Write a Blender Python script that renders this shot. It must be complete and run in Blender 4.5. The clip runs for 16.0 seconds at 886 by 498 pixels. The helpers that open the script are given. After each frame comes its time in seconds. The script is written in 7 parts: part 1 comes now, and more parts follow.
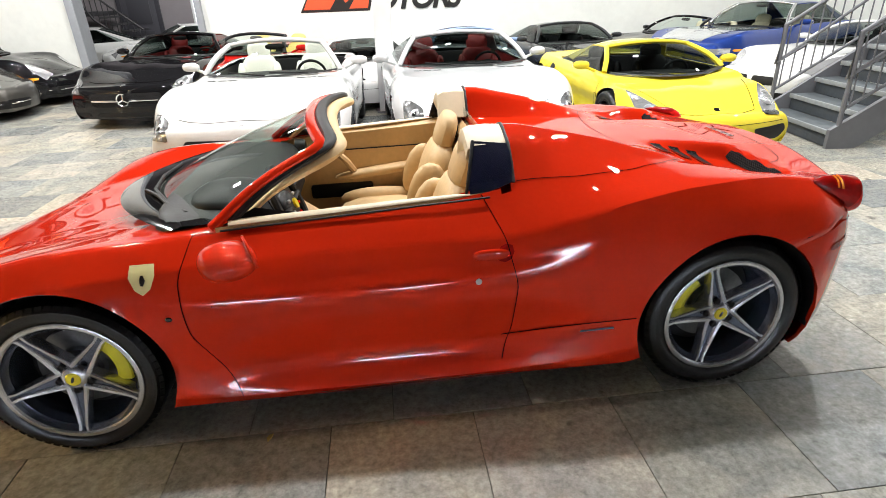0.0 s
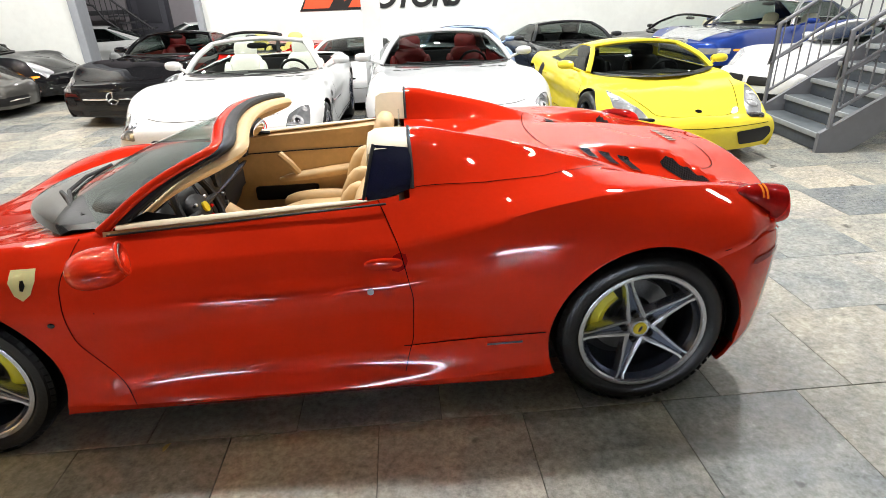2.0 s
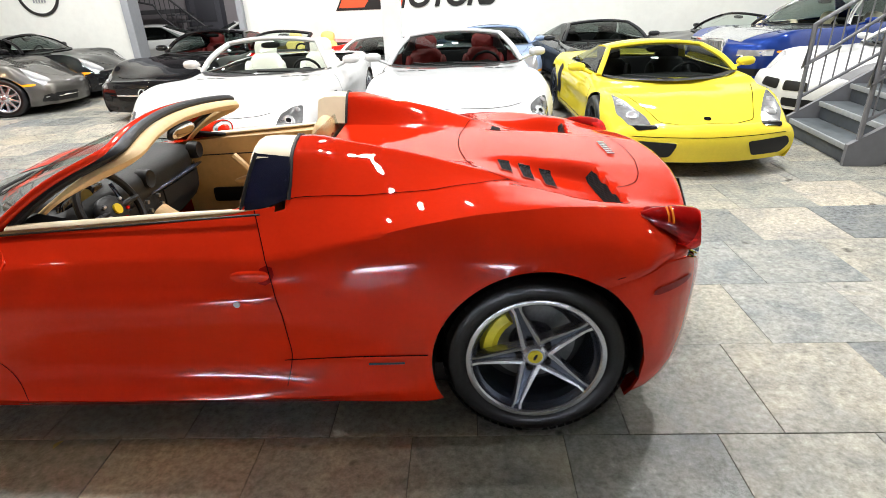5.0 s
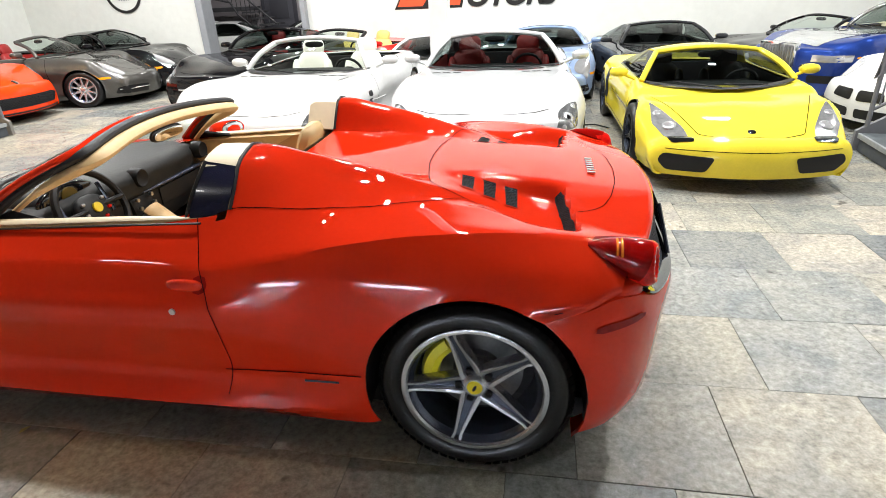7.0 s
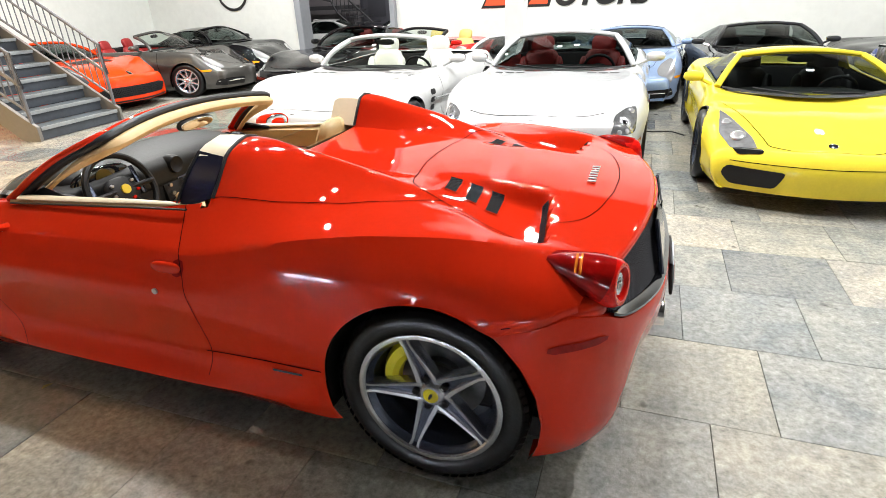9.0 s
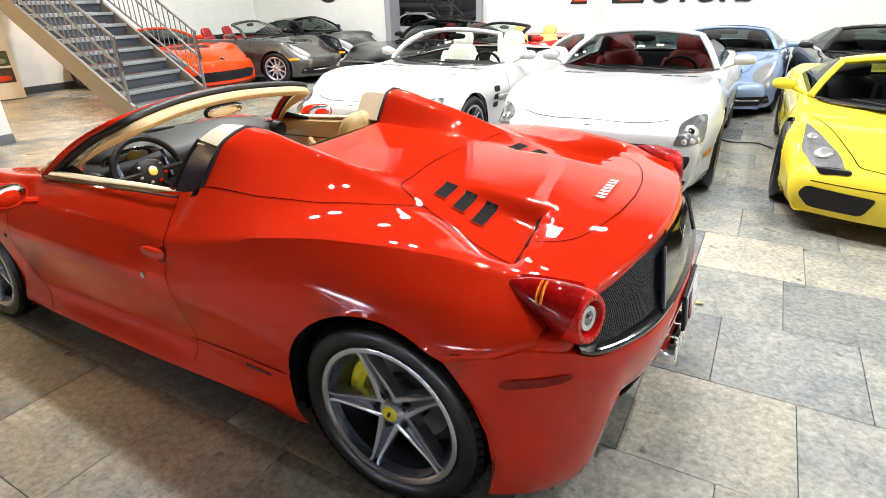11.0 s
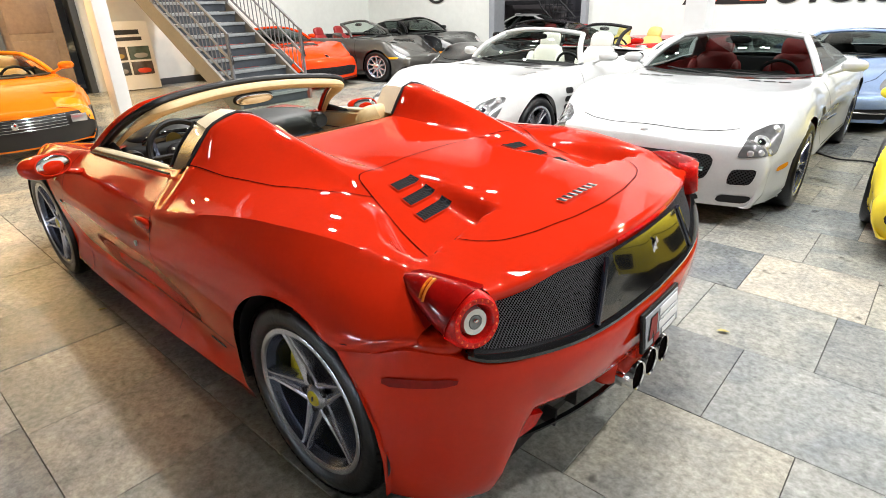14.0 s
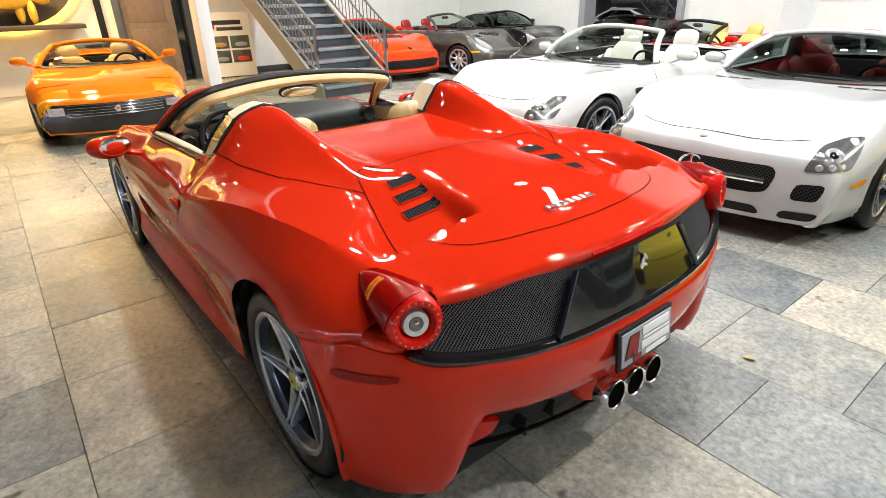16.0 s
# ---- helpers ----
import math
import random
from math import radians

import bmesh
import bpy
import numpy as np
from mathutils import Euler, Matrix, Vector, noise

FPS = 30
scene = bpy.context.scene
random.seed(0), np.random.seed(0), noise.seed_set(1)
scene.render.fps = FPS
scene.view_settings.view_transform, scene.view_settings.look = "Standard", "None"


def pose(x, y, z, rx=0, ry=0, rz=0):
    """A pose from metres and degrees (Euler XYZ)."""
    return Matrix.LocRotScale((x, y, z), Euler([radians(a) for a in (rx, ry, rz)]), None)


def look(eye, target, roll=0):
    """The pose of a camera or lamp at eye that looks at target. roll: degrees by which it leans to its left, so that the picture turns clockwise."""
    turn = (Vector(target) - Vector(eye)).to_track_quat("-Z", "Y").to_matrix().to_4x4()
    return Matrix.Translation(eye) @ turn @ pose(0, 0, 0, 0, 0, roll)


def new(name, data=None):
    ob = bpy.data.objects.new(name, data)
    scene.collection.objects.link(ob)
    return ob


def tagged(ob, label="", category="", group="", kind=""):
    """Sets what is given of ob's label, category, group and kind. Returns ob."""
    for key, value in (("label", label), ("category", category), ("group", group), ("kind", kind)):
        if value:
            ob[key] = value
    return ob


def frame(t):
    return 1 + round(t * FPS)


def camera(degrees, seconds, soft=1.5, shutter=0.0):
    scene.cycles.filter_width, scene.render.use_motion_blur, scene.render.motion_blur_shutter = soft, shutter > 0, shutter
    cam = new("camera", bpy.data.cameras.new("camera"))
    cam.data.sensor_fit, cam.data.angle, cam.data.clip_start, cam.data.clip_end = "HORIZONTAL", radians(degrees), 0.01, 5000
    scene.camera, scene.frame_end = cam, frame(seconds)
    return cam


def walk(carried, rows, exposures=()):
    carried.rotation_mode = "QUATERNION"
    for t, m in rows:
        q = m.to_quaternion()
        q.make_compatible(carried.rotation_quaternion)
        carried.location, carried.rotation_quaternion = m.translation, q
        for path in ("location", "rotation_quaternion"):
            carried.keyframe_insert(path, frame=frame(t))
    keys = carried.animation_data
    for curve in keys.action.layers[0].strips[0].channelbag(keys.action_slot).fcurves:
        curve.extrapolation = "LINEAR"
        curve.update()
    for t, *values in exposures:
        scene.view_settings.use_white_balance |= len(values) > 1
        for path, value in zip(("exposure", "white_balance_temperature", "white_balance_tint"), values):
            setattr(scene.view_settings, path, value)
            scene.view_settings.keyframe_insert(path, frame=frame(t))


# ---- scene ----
cam = camera(77.8, 16.0, 0.7)
PATH = [
    (0, (-0.059, -2.785, 1.643), (0.124, -0.98, 0.8), -2.1),
    (0.5, (0.064, -2.765, 1.626), (0.225, -0.958, 0.785), -2.1),
    (1, (0.189, -2.742, 1.625), (0.334, -0.934, 0.783), -2.1),
    (1.5, (0.296, -2.728, 1.63), (0.429, -0.92, 0.785), -2.1),
    (2, (0.411, -2.736, 1.624), (0.528, -0.927, 0.78), -2.2),
    (2.5, (0.539, -2.756, 1.624), (0.635, -0.945, 0.779), -2.2),
    (3, (0.639, -2.762, 1.621), (0.707, -0.949, 0.777), -2.3),
    (3.5, (0.727, -2.75, 1.614), (0.761, -0.937, 0.771), -2.3),
    (4, (0.828, -2.717, 1.609), (0.828, -0.902, 0.767), -2.3),
    (4.5, (0.947, -2.673, 1.609), (0.903, -0.86, 0.766), -2.3),
    (4.7, (0.997, -2.656, 1.613), (0.937, -0.844, 0.77), -2.4),
    (6.8, (1.485, -2.504, 1.64), (1.186, -0.714, 0.798), -2.3),
    (7, (1.517, -2.474, 1.641), (1.192, -0.689, 0.799), -2.4),
    (7.5, (1.598, -2.418, 1.651), (1.2, -0.647, 0.81), -2.5),
    (8, (1.693, -2.383, 1.646), (1.225, -0.629, 0.808), -2.5),
    (8.5, (1.802, -2.349, 1.626), (1.254, -0.616, 0.79), -2.4),
    (9, (1.923, -2.317, 1.617), (1.286, -0.613, 0.785), -2.4),
    (9.2, (1.965, -2.301, 1.614), (1.293, -0.609, 0.785), -2.5),
    (11.3, (2.255, -1.998, 1.596), (1.307, -0.445, 0.765), -1.8),
    (11.5, (2.301, -1.978, 1.595), (1.325, -0.439, 0.772), -2.1),
    (12, (2.394, -1.915, 1.596), (1.354, -0.417, 0.775), -2.0),
    (12.5, (2.459, -1.866, 1.589), (1.368, -0.404, 0.77), -1.9),
    (13, (2.519, -1.808, 1.575), (1.377, -0.385, 0.755), -1.8),
    (13.5, (2.577, -1.746, 1.554), (1.389, -0.36, 0.736), -1.7),
    (14, (2.638, -1.688, 1.541), (1.412, -0.338, 0.721), -1.6),
    (14.5, (2.715, -1.635, 1.556), (1.451, -0.324, 0.73), -1.5),
    (15, (2.79, -1.584, 1.565), (1.47, -0.331, 0.736), -1.4),
    (15.5, (2.847, -1.521, 1.569), (1.467, -0.338, 0.736), -1.4),
    (16, (2.882, -1.445, 1.565), (1.453, -0.324, 0.729), -1.3),
]
walk(cam, [(t, look(eye, target, roll)) for t, eye, target, roll in PATH], [(0, 0.0), (12.5, 0.0), (16, -0.2)])

# ---- light ----
world = bpy.data.worlds.new("world")
scene.world = world
world.use_nodes = True
world.node_tree.nodes["Background"].inputs["Color"].default_value = (1.0, 0.98, 0.95, 1)
world.node_tree.nodes["Background"].inputs["Strength"].default_value = 0.03
scene.view_settings.exposure = 0.0
CEIL = 5.6


def panel(name, place, size, power, colour=(1.0, 0.985, 0.965)):
    """A ceiling panel lamp that shines downwards."""
    data = bpy.data.lights.new(name, "AREA")
    data.shape, data.size, data.size_y, data.energy, data.color = "RECTANGLE", size[0], size[1], power, colour
    ob = new(name, data)
    ob.matrix_world = pose(*place)
    return ob


for px, py, power in ((-6.5, 5.6, 380), (-3.9, 6.7, 100), (-3.1, 7.0, 100), (0.2, 6.7, 100), (1.0, 7.0, 100), (4.6, 6.9, 200), (-4.0, 3.2, 95), (-3.2, 3.4, 95), (0.4, 3.2, 110), (4.2, 2.6, 250),
                      (8.2, 5.5, 170), (-5.5, -3.6, 12), (6.4, -0.6, 95)):
    panel("ceiling_panel_lamp", (px, py, CEIL - 0.12), (0.28, 0.28), power)
for px, py, power in ((-0.95, 1.0, 62), (-0.5, 1.15, 62), (1.0, 1.15, 80), (1.45, 1.0, 80), (2.6, 0.6, 30)):
    panel("ceiling_spot_lamp", (px, py, CEIL - 0.12), (0.14, 0.14), power)
# Cool low lamps added to brighten the near flank; no window is built there.
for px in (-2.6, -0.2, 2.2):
    panel("flank_fill_lamp", (px, -6.9, 0.38), (1.0, 0.30), 400, (0.78, 0.85, 1.0)).matrix_world = pose(px, -6.9, 0.38, -90)
panel("warm_spot_lamp", (-7.6, -0.7, 4.4), (0.25, 0.25), 310, (1.0, 0.66, 0.30)).data.spread = radians(150)
panel("warm_spot_lamp", (-9.6, -1.3, 4.2), (0.25, 0.25), 370, (1.0, 0.74, 0.40)).data.spread = radians(150)
panel("back_room_lamp", (-5.0, 13.6, CEIL - 0.3), (0.6, 0.6), 170)

# ---- materials ----
MATS = {}


def mat(name, colour, rough=0.5, metal=0.0, coat=0.0, grain=0.0, scale=20.0, bump=0.0, emit=0.0, spread=0.0, spec=0.5, object_random=0.0):
    """A principled material: grain varies the colour at two scales, bump gives relief, spread varies the roughness."""
    if name in MATS:
        return MATS[name]
    m = bpy.data.materials.new(name)
    m.use_nodes = True
    nt = m.node_tree
    b = nt.nodes["Principled BSDF"]
    b.inputs["Base Color"].default_value = (*colour, 1)
    b.inputs["Roughness"].default_value = rough
    b.inputs["Metallic"].default_value = metal
    b.inputs["Coat Weight"].default_value = coat
    b.inputs["Coat Roughness"].default_value = 0.012
    b.inputs["Coat IOR"].default_value = 1.4
    b.inputs["Specular IOR Level"].default_value = spec
    if emit:
        b.inputs["Emission Color"].default_value = (*colour, 1)
        b.inputs["Emission Strength"].default_value = emit
    if grain or bump or spread:
        tc = nt.nodes.new("ShaderNodeTexCoord")
        n1 = nt.nodes.new("ShaderNodeTexNoise")
        n1.inputs["Scale"].default_value = scale
        n1.inputs["Detail"].default_value = 6
        n2 = nt.nodes.new("ShaderNodeTexNoise")
        n2.inputs["Scale"].default_value = scale * 0.13
        n2.inputs["Detail"].default_value = 3
        nt.links.new(tc.outputs["Object"], n1.inputs["Vector"])
        nt.links.new(tc.outputs["Object"], n2.inputs["Vector"])
        add = nt.nodes.new("ShaderNodeMath")
        add.operation = "ADD"
        nt.links.new(n1.outputs["Fac"], add.inputs[0])
        nt.links.new(n2.outputs["Fac"], add.inputs[1])
        if grain:
            mp = nt.nodes.new("ShaderNodeMapRange")
            mp.inputs["From Min"].default_value, mp.inputs["From Max"].default_value = 0.6, 1.4
            mp.inputs["To Min"].default_value, mp.inputs["To Max"].default_value = 1 - grain, 1 + grain
            nt.links.new(add.outputs[0], mp.inputs["Value"])
            mix = nt.nodes.new("ShaderNodeVectorMath")
            mix.operation = "SCALE"
            mix.inputs[0].default_value = colour
            nt.links.new(mp.outputs[0], mix.inputs["Scale"])
            nt.links.new(mix.outputs[0], b.inputs["Base Color"])
        if spread:
            mr = nt.nodes.new("ShaderNodeMapRange")
            mr.inputs["From Min"].default_value, mr.inputs["From Max"].default_value = 0.7, 1.3
            mr.inputs["To Min"].default_value, mr.inputs["To Max"].default_value = max(0.02, rough - spread), rough + spread
            nt.links.new(add.outputs[0], mr.inputs["Value"])
            nt.links.new(mr.outputs[0], b.inputs["Roughness"])
        if bump:
            bp = nt.nodes.new("ShaderNodeBump")
            bp.inputs["Strength"].default_value = bump
            bp.inputs["Distance"].default_value = 0.01
            nt.links.new(n1.outputs["Fac"], bp.inputs["Height"])
            nt.links.new(bp.outputs[0], b.inputs["Normal"])
    MATS[name] = m
    return m


def glass(name, tint, gloss=0.03):
    """A thin pane: tinted and see-through, with a mirror gloss that grows towards grazing."""
    if name in MATS:
        return MATS[name]
    m = bpy.data.materials.new(name)
    m.use_nodes = True
    nt = m.node_tree
    nt.nodes.remove(nt.nodes["Principled BSDF"])
    out = nt.nodes["Material Output"]
    tr = nt.nodes.new("ShaderNodeBsdfTransparent")
    tr.inputs["Color"].default_value = (*tint, 1)
    gl = nt.nodes.new("ShaderNodeBsdfGlossy")
    gl.inputs["Roughness"].default_value = 0.01
    lw = nt.nodes.new("ShaderNodeLayerWeight")
    pw = nt.nodes.new("ShaderNodeMath")
    pw.operation = "POWER"
    pw.inputs[1].default_value = 4.5
    nt.links.new(lw.outputs["Facing"], pw.inputs[0])
    fr = nt.nodes.new("ShaderNodeMath")
    fr.operation = "MULTIPLY_ADD"
    fr.inputs[1].default_value, fr.inputs[2].default_value = 0.55, gloss
    nt.links.new(pw.outputs[0], fr.inputs[0])
    mx = nt.nodes.new("ShaderNodeMixShader")
    nt.links.new(fr.outputs[0], mx.inputs[0])
    nt.links.new(tr.outputs[0], mx.inputs[1])
    nt.links.new(gl.outputs[0], mx.inputs[2])
    nt.links.new(mx.outputs[0], out.inputs["Surface"])
    MATS[name] = m
    return m


def paint(name, colour, flake=0.0, rough=0.32, metal=0.0):
    return mat(name, colour, rough=rough, metal=metal, coat=1.0, grain=0.05 + flake, scale=60.0, spec=0.0)


def mesh_material(name, colour, scale, gap=0.55):
    """A woven wire mesh: dark holes between thin wires."""
    m = mat(name, colour, rough=0.6, metal=0.0, spec=0.02)
    nt = m.node_tree
    b = nt.nodes["Principled BSDF"]
    tc = nt.nodes.new("ShaderNodeTexCoord")
    sep = nt.nodes.new("ShaderNodeSeparateXYZ")
    nt.links.new(tc.outputs["Object"], sep.inputs[0])
    hi = None
    for sign in (1, -1):
        a = nt.nodes.new("ShaderNodeMath")
        a.operation = "MULTIPLY_ADD"
        a.inputs[1].default_value = sign
        nt.links.new(sep.outputs["Z"], a.inputs[0])
        nt.links.new(sep.outputs["Y"], a.inputs[2])
        x = nt.nodes.new("ShaderNodeMath")
        x.operation = "MULTIPLY_ADD"
        x.inputs[1].default_value = 0.6 * sign
        nt.links.new(sep.outputs["X"], x.inputs[0])
        nt.links.new(a.outputs[0], x.inputs[2])
        s = nt.nodes.new("ShaderNodeMath")
        s.operation = "MULTIPLY"
        s.inputs[1].default_value = scale
        nt.links.new(x.outputs[0], s.inputs[0])
        f = nt.nodes.new("ShaderNodeMath")
        f.operation = "FRACT"
        nt.links.new(s.outputs[0], f.inputs[0])
        g = nt.nodes.new("ShaderNodeMath")
        g.operation = "GREATER_THAN"
        g.inputs[1].default_value = gap
        nt.links.new(f.outputs[0], g.inputs[0])
        if hi is None:
            hi = g
        else:
            mxm = nt.nodes.new("ShaderNodeMath")
            mxm.operation = "MAXIMUM"
            nt.links.new(hi.outputs[0], mxm.inputs[0])
            nt.links.new(g.outputs[0], mxm.inputs[1])
            hi = mxm
    mc = nt.nodes.new("ShaderNodeMix")
    mc.data_type = "RGBA"
    mc.inputs["A"].default_value = (0.002, 0.002, 0.002, 1)
    mc.inputs["B"].default_value = (*colour, 1)
    nt.links.new(hi.outputs[0], mc.inputs["Factor"])
    nt.links.new(mc.outputs["Result"], b.inputs["Base Color"])
    return m


def wall_paint(name, colour, stain=0.05):
    return mat(name, colour, rough=0.75, grain=stain, scale=9.0, bump=0.05)


RED = paint("red_paint", (0.54, 0.0205, 0.0045), 0.0, 0.5)
BLACK = mat("black_plastic", (0.008, 0.008, 0.009), rough=0.5, spec=0.3, grain=0.2, scale=80)
GLOSS_BLACK = mat("gloss_black", (0.006, 0.006, 0.007), rough=0.08, coat=1.0)
RUBBER = mat("tyre_rubber", (0.004, 0.004, 0.005), rough=0.34, spec=0.45, grain=0.25, scale=60, bump=0.15)
SEAM = mat("seam_black", (0.004, 0.003, 0.003), rough=0.8, spec=0.0)
CHROME = mat("chrome", (0.85, 0.85, 0.86), rough=0.08, metal=1.0)
ALLOY = mat("alloy_grey", (0.66, 0.67, 0.72), rough=0.27, metal=0.85, grain=0.06, scale=50)
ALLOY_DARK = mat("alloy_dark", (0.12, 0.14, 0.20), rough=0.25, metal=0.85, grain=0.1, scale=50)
STEEL = mat("disc_steel", (0.5, 0.5, 0.52), rough=0.3, metal=1.0, grain=0.1, scale=90)
CREAM = mat("cream_leather", (0.66, 0.46, 0.235), rough=0.5, grain=0.10, scale=35, bump=0.12)
CREAM_PALE = mat("pale_cream_leather", (0.78, 0.68, 0.50), rough=0.45, grain=0.05, scale=35, bump=0.08)
WHITE_LEATHER = mat("white_leather", (0.78, 0.76, 0.70), rough=0.5, grain=0.06, scale=35, bump=0.1)
RED_LEATHER = mat("red_leather", (0.28, 0.012, 0.012), rough=0.5, grain=0.12, scale=35, bump=0.1)
YELLOW_LEATHER = mat("yellow_leather", (0.70, 0.55, 0.16), rough=0.5, grain=0.1, scale=35, bump=0.1)
DARK_TRIM = mat("dark_trim", (0.010, 0.010, 0.011), rough=0.5, spec=0.3, grain=0.25, scale=60, bump=0.1)
GREY_TRIM = mat("grey_dash", (0.013, 0.014, 0.014), rough=0.5, spec=0.3, grain=0.15, scale=60, bump=0.1)
YELLOW = mat("yellow_enamel", (0.80, 0.62, 0.01), rough=0.3, coat=0.6, grain=0.05)
YELLOW_CALIPER = mat("caliper_yellow", (0.72, 0.62, 0.02), rough=0.35, coat=0.5, grain=0.08, scale=40)
AMBER = mat("amber_lens", (0.85, 0.32, 0.01), rough=0.15, coat=1.0)
LENS_RED = mat("red_lens", (0.55, 0.008, 0.005), rough=0.1, coat=1.0, grain=0.5, scale=260, spec=0.0)
LENS_DARK_RED = mat("dark_red_lens", (0.24, 0.003, 0.002), rough=0.2, coat=0.8, spec=0.0, grain=0.3, scale=40)
LAMP_AMBER = mat("lamp_amber", (0.80, 0.20, 0.02), rough=0.15, coat=1.0, grain=0.4, scale=90, spec=0.0)
LAMP_BEAD = mat("lamp_bead", (0.85, 0.10, 0.03), rough=0.1, coat=1.0, spec=0.0)
LENS_CLEAR = mat("lamp_reflector", (0.66, 0.67, 0.69), rough=0.12, metal=0.7, grain=0.15, scale=90)
LAMP_DARK = mat("lamp_dark", (0.16, 0.165, 0.17), rough=0.2, metal=0.5, coat=1.0, grain=0.4, scale=25)
LAMP_GREY = mat("lamp_grey", (0.34, 0.35, 0.36), rough=0.15, metal=0.5, coat=1.0, grain=0.35, scale=30)
WINDSCREEN = glass("windscreen_glass", (0.74, 0.82, 0.77))
TINTED = glass("tinted_glass", (0.27, 0.32, 0.305))
CLEAR = glass("clear_pane", (0.88, 0.92, 0.90))
MESH = mesh_material("wire_mesh", (0.11, 0.11, 0.125), 118.0, 0.76)
VENT_MESH = mesh_material("vent_mesh", (0.035, 0.035, 0.038), 75.0, 0.8)
GRILLE = mesh_material("grille_mesh", (0.03, 0.03, 0.032), 40.0)

# ---- building helpers ----


def part(name, bm, material, parent=None, label="", smooth=True):
    """Links a bmesh as one mesh object under a thing or a part."""
    me = bpy.data.meshes.new(name)
    bm.normal_update()
    bm.to_mesh(me)
    bm.free()
    return link(name, me, material, parent, label, smooth)


def link(name, me, material, parent=None, label="", smooth=True):
    for m in (material if isinstance(material, (list, tuple)) else [material]):
        me.materials.append(m)
    if smooth:
        me.shade_smooth()
        me.set_sharp_from_angle(angle=radians(38))
    ob = new(name, me)
    if parent is not None:
        ob.parent = parent
    if label:
        ob["label"] = label
    return ob


def pydata(name, verts, faces, material, parent=None, label="", smooth=True):
    me = bpy.data.meshes.new(name)
    me.from_pydata([tuple(float(c) for c in v) for v in verts], [], [tuple(int(i) for i in f) for f in faces])
    me.update()
    return link(name, me, material, parent, label, smooth)


def empty(name, m=None, parent=None):
    ob = new(name)
    ob.empty_display_size = 0.2
    if m is not None:
        ob.matrix_basis = m
    if parent is not None:
        ob.parent = parent
    return ob


def box_bm(size, at=(0, 0, 0), bevel=0.0, turn=None, segs=2):
    bm = bmesh.new()
    bmesh.ops.create_cube(bm, size=1.0)
    for v in bm.verts:
        v.co = Vector((v.co.x * size[0], v.co.y * size[1], v.co.z * size[2]))
    if bevel:
        bmesh.ops.bevel(bm, geom=bm.edges[:], offset=bevel, segments=segs, affect="EDGES", profile=0.6)
    m = Matrix.Translation(at)
    if turn is not None:
        m = m @ turn
    bm.transform(m)
    return bm


def box(name, size, at, material, parent=None, label="", bevel=0.004, turn=None):
    return part(name, box_bm(size, at, bevel, turn), material, parent, label)


def cyl_bm(r, depth, at=(0, 0, 0), turn=None, n=24, r2=None, caps=True):
    bm = bmesh.new()
    bmesh.ops.create_cone(bm, cap_ends=caps, segments=n, radius1=r, radius2=r if r2 is None else r2, depth=depth)
    m = Matrix.Translation(at)
    if turn is not None:
        m = m @ turn
    bm.transform(m)
    return bm


TO_Y = Matrix.Rotation(radians(90), 4, "X")
TO_X = Matrix.Rotation(radians(90), 4, "Y")


def arch_bm(profile, n=40):
    """Turns (radius, y) points through the upper half round the y axis."""
    return sheet([[(r * math.cos(a), y, r * math.sin(a)) for a in np.linspace(radians(-12), radians(192), n)] for r, y in profile])


def lathe_bm(profile, n=48, closed=True):
    """Turns (radius, y) points round the y axis."""
    bm = bmesh.new()
    rings = []
    for r, y in profile:
        rings.append([bm.verts.new((r * math.cos(2 * math.pi * i / n), y, r * math.sin(2 * math.pi * i / n))) for i in range(n)])
    for a, b in zip(rings, rings[1:]):
        for i in range(n):
            bm.faces.new((a[i], a[(i + 1) % n], b[(i + 1) % n], b[i]))
    return bm


def ellipsoid_bm(radii, at, turn=None, power=2.0, n=20):
    """A rounded cushion-like form; a higher power makes it boxier."""
    bm = bmesh.new()
    bmesh.ops.create_uvsphere(bm, u_segments=n, v_segments=n // 2 + 2, radius=1.0)
    for v in bm.verts:
        c = v.co
        k = (abs(c.x) ** power + abs(c.y) ** power + abs(c.z) ** power) ** (-1 / power)
        v.co = Vector((c.x * k * radii[0], c.y * k * radii[1], c.z * k * radii[2]))
    m = Matrix.Translation(at)
    if turn is not None:
        m = m @ turn
    bm.transform(m)
    return bm


def tube_bm(points, radius, n=10, flat=1.0, closed=False, up=Vector((0, 0, 1))):
    """Sweeps a round or flattened section along points."""
    bm = bmesh.new()
    pts = [Vector(p) for p in points]
    rings = []
    for i, p in enumerate(pts):
        a = pts[(i - 1) % len(pts)] if closed or i else p
        b = pts[(i + 1) % len(pts)] if closed or i < len(pts) - 1 else p
        d = (b - a).normalized()
        side = d.cross(up)
        side = side.normalized() if side.length > 1e-4 else Vector((1, 0, 0))
        top = side.cross(d)
        r = radius[i] if isinstance(radius, (list, tuple)) else radius
        rings.append([bm.verts.new(p + side * (r * math.cos(t)) + top * (r * flat * math.sin(t))) for t in [2 * math.pi * k / n for k in range(n)]])
    for i in range(len(rings) if closed else len(rings) - 1):
        a, b = rings[i], rings[(i + 1) % len(rings)]
        for k in range(n):
            bm.faces.new((a[k], a[(k + 1) % n], b[(k + 1) % n], b[k]))
    if not closed:
        bm.faces.new(rings[0][::-1])
        bm.faces.new(rings[-1])
    return bm


def tube(name, points, radius, material, parent=None, label="", **more):
    return part(name, tube_bm(points, radius, **more), material, parent, label)


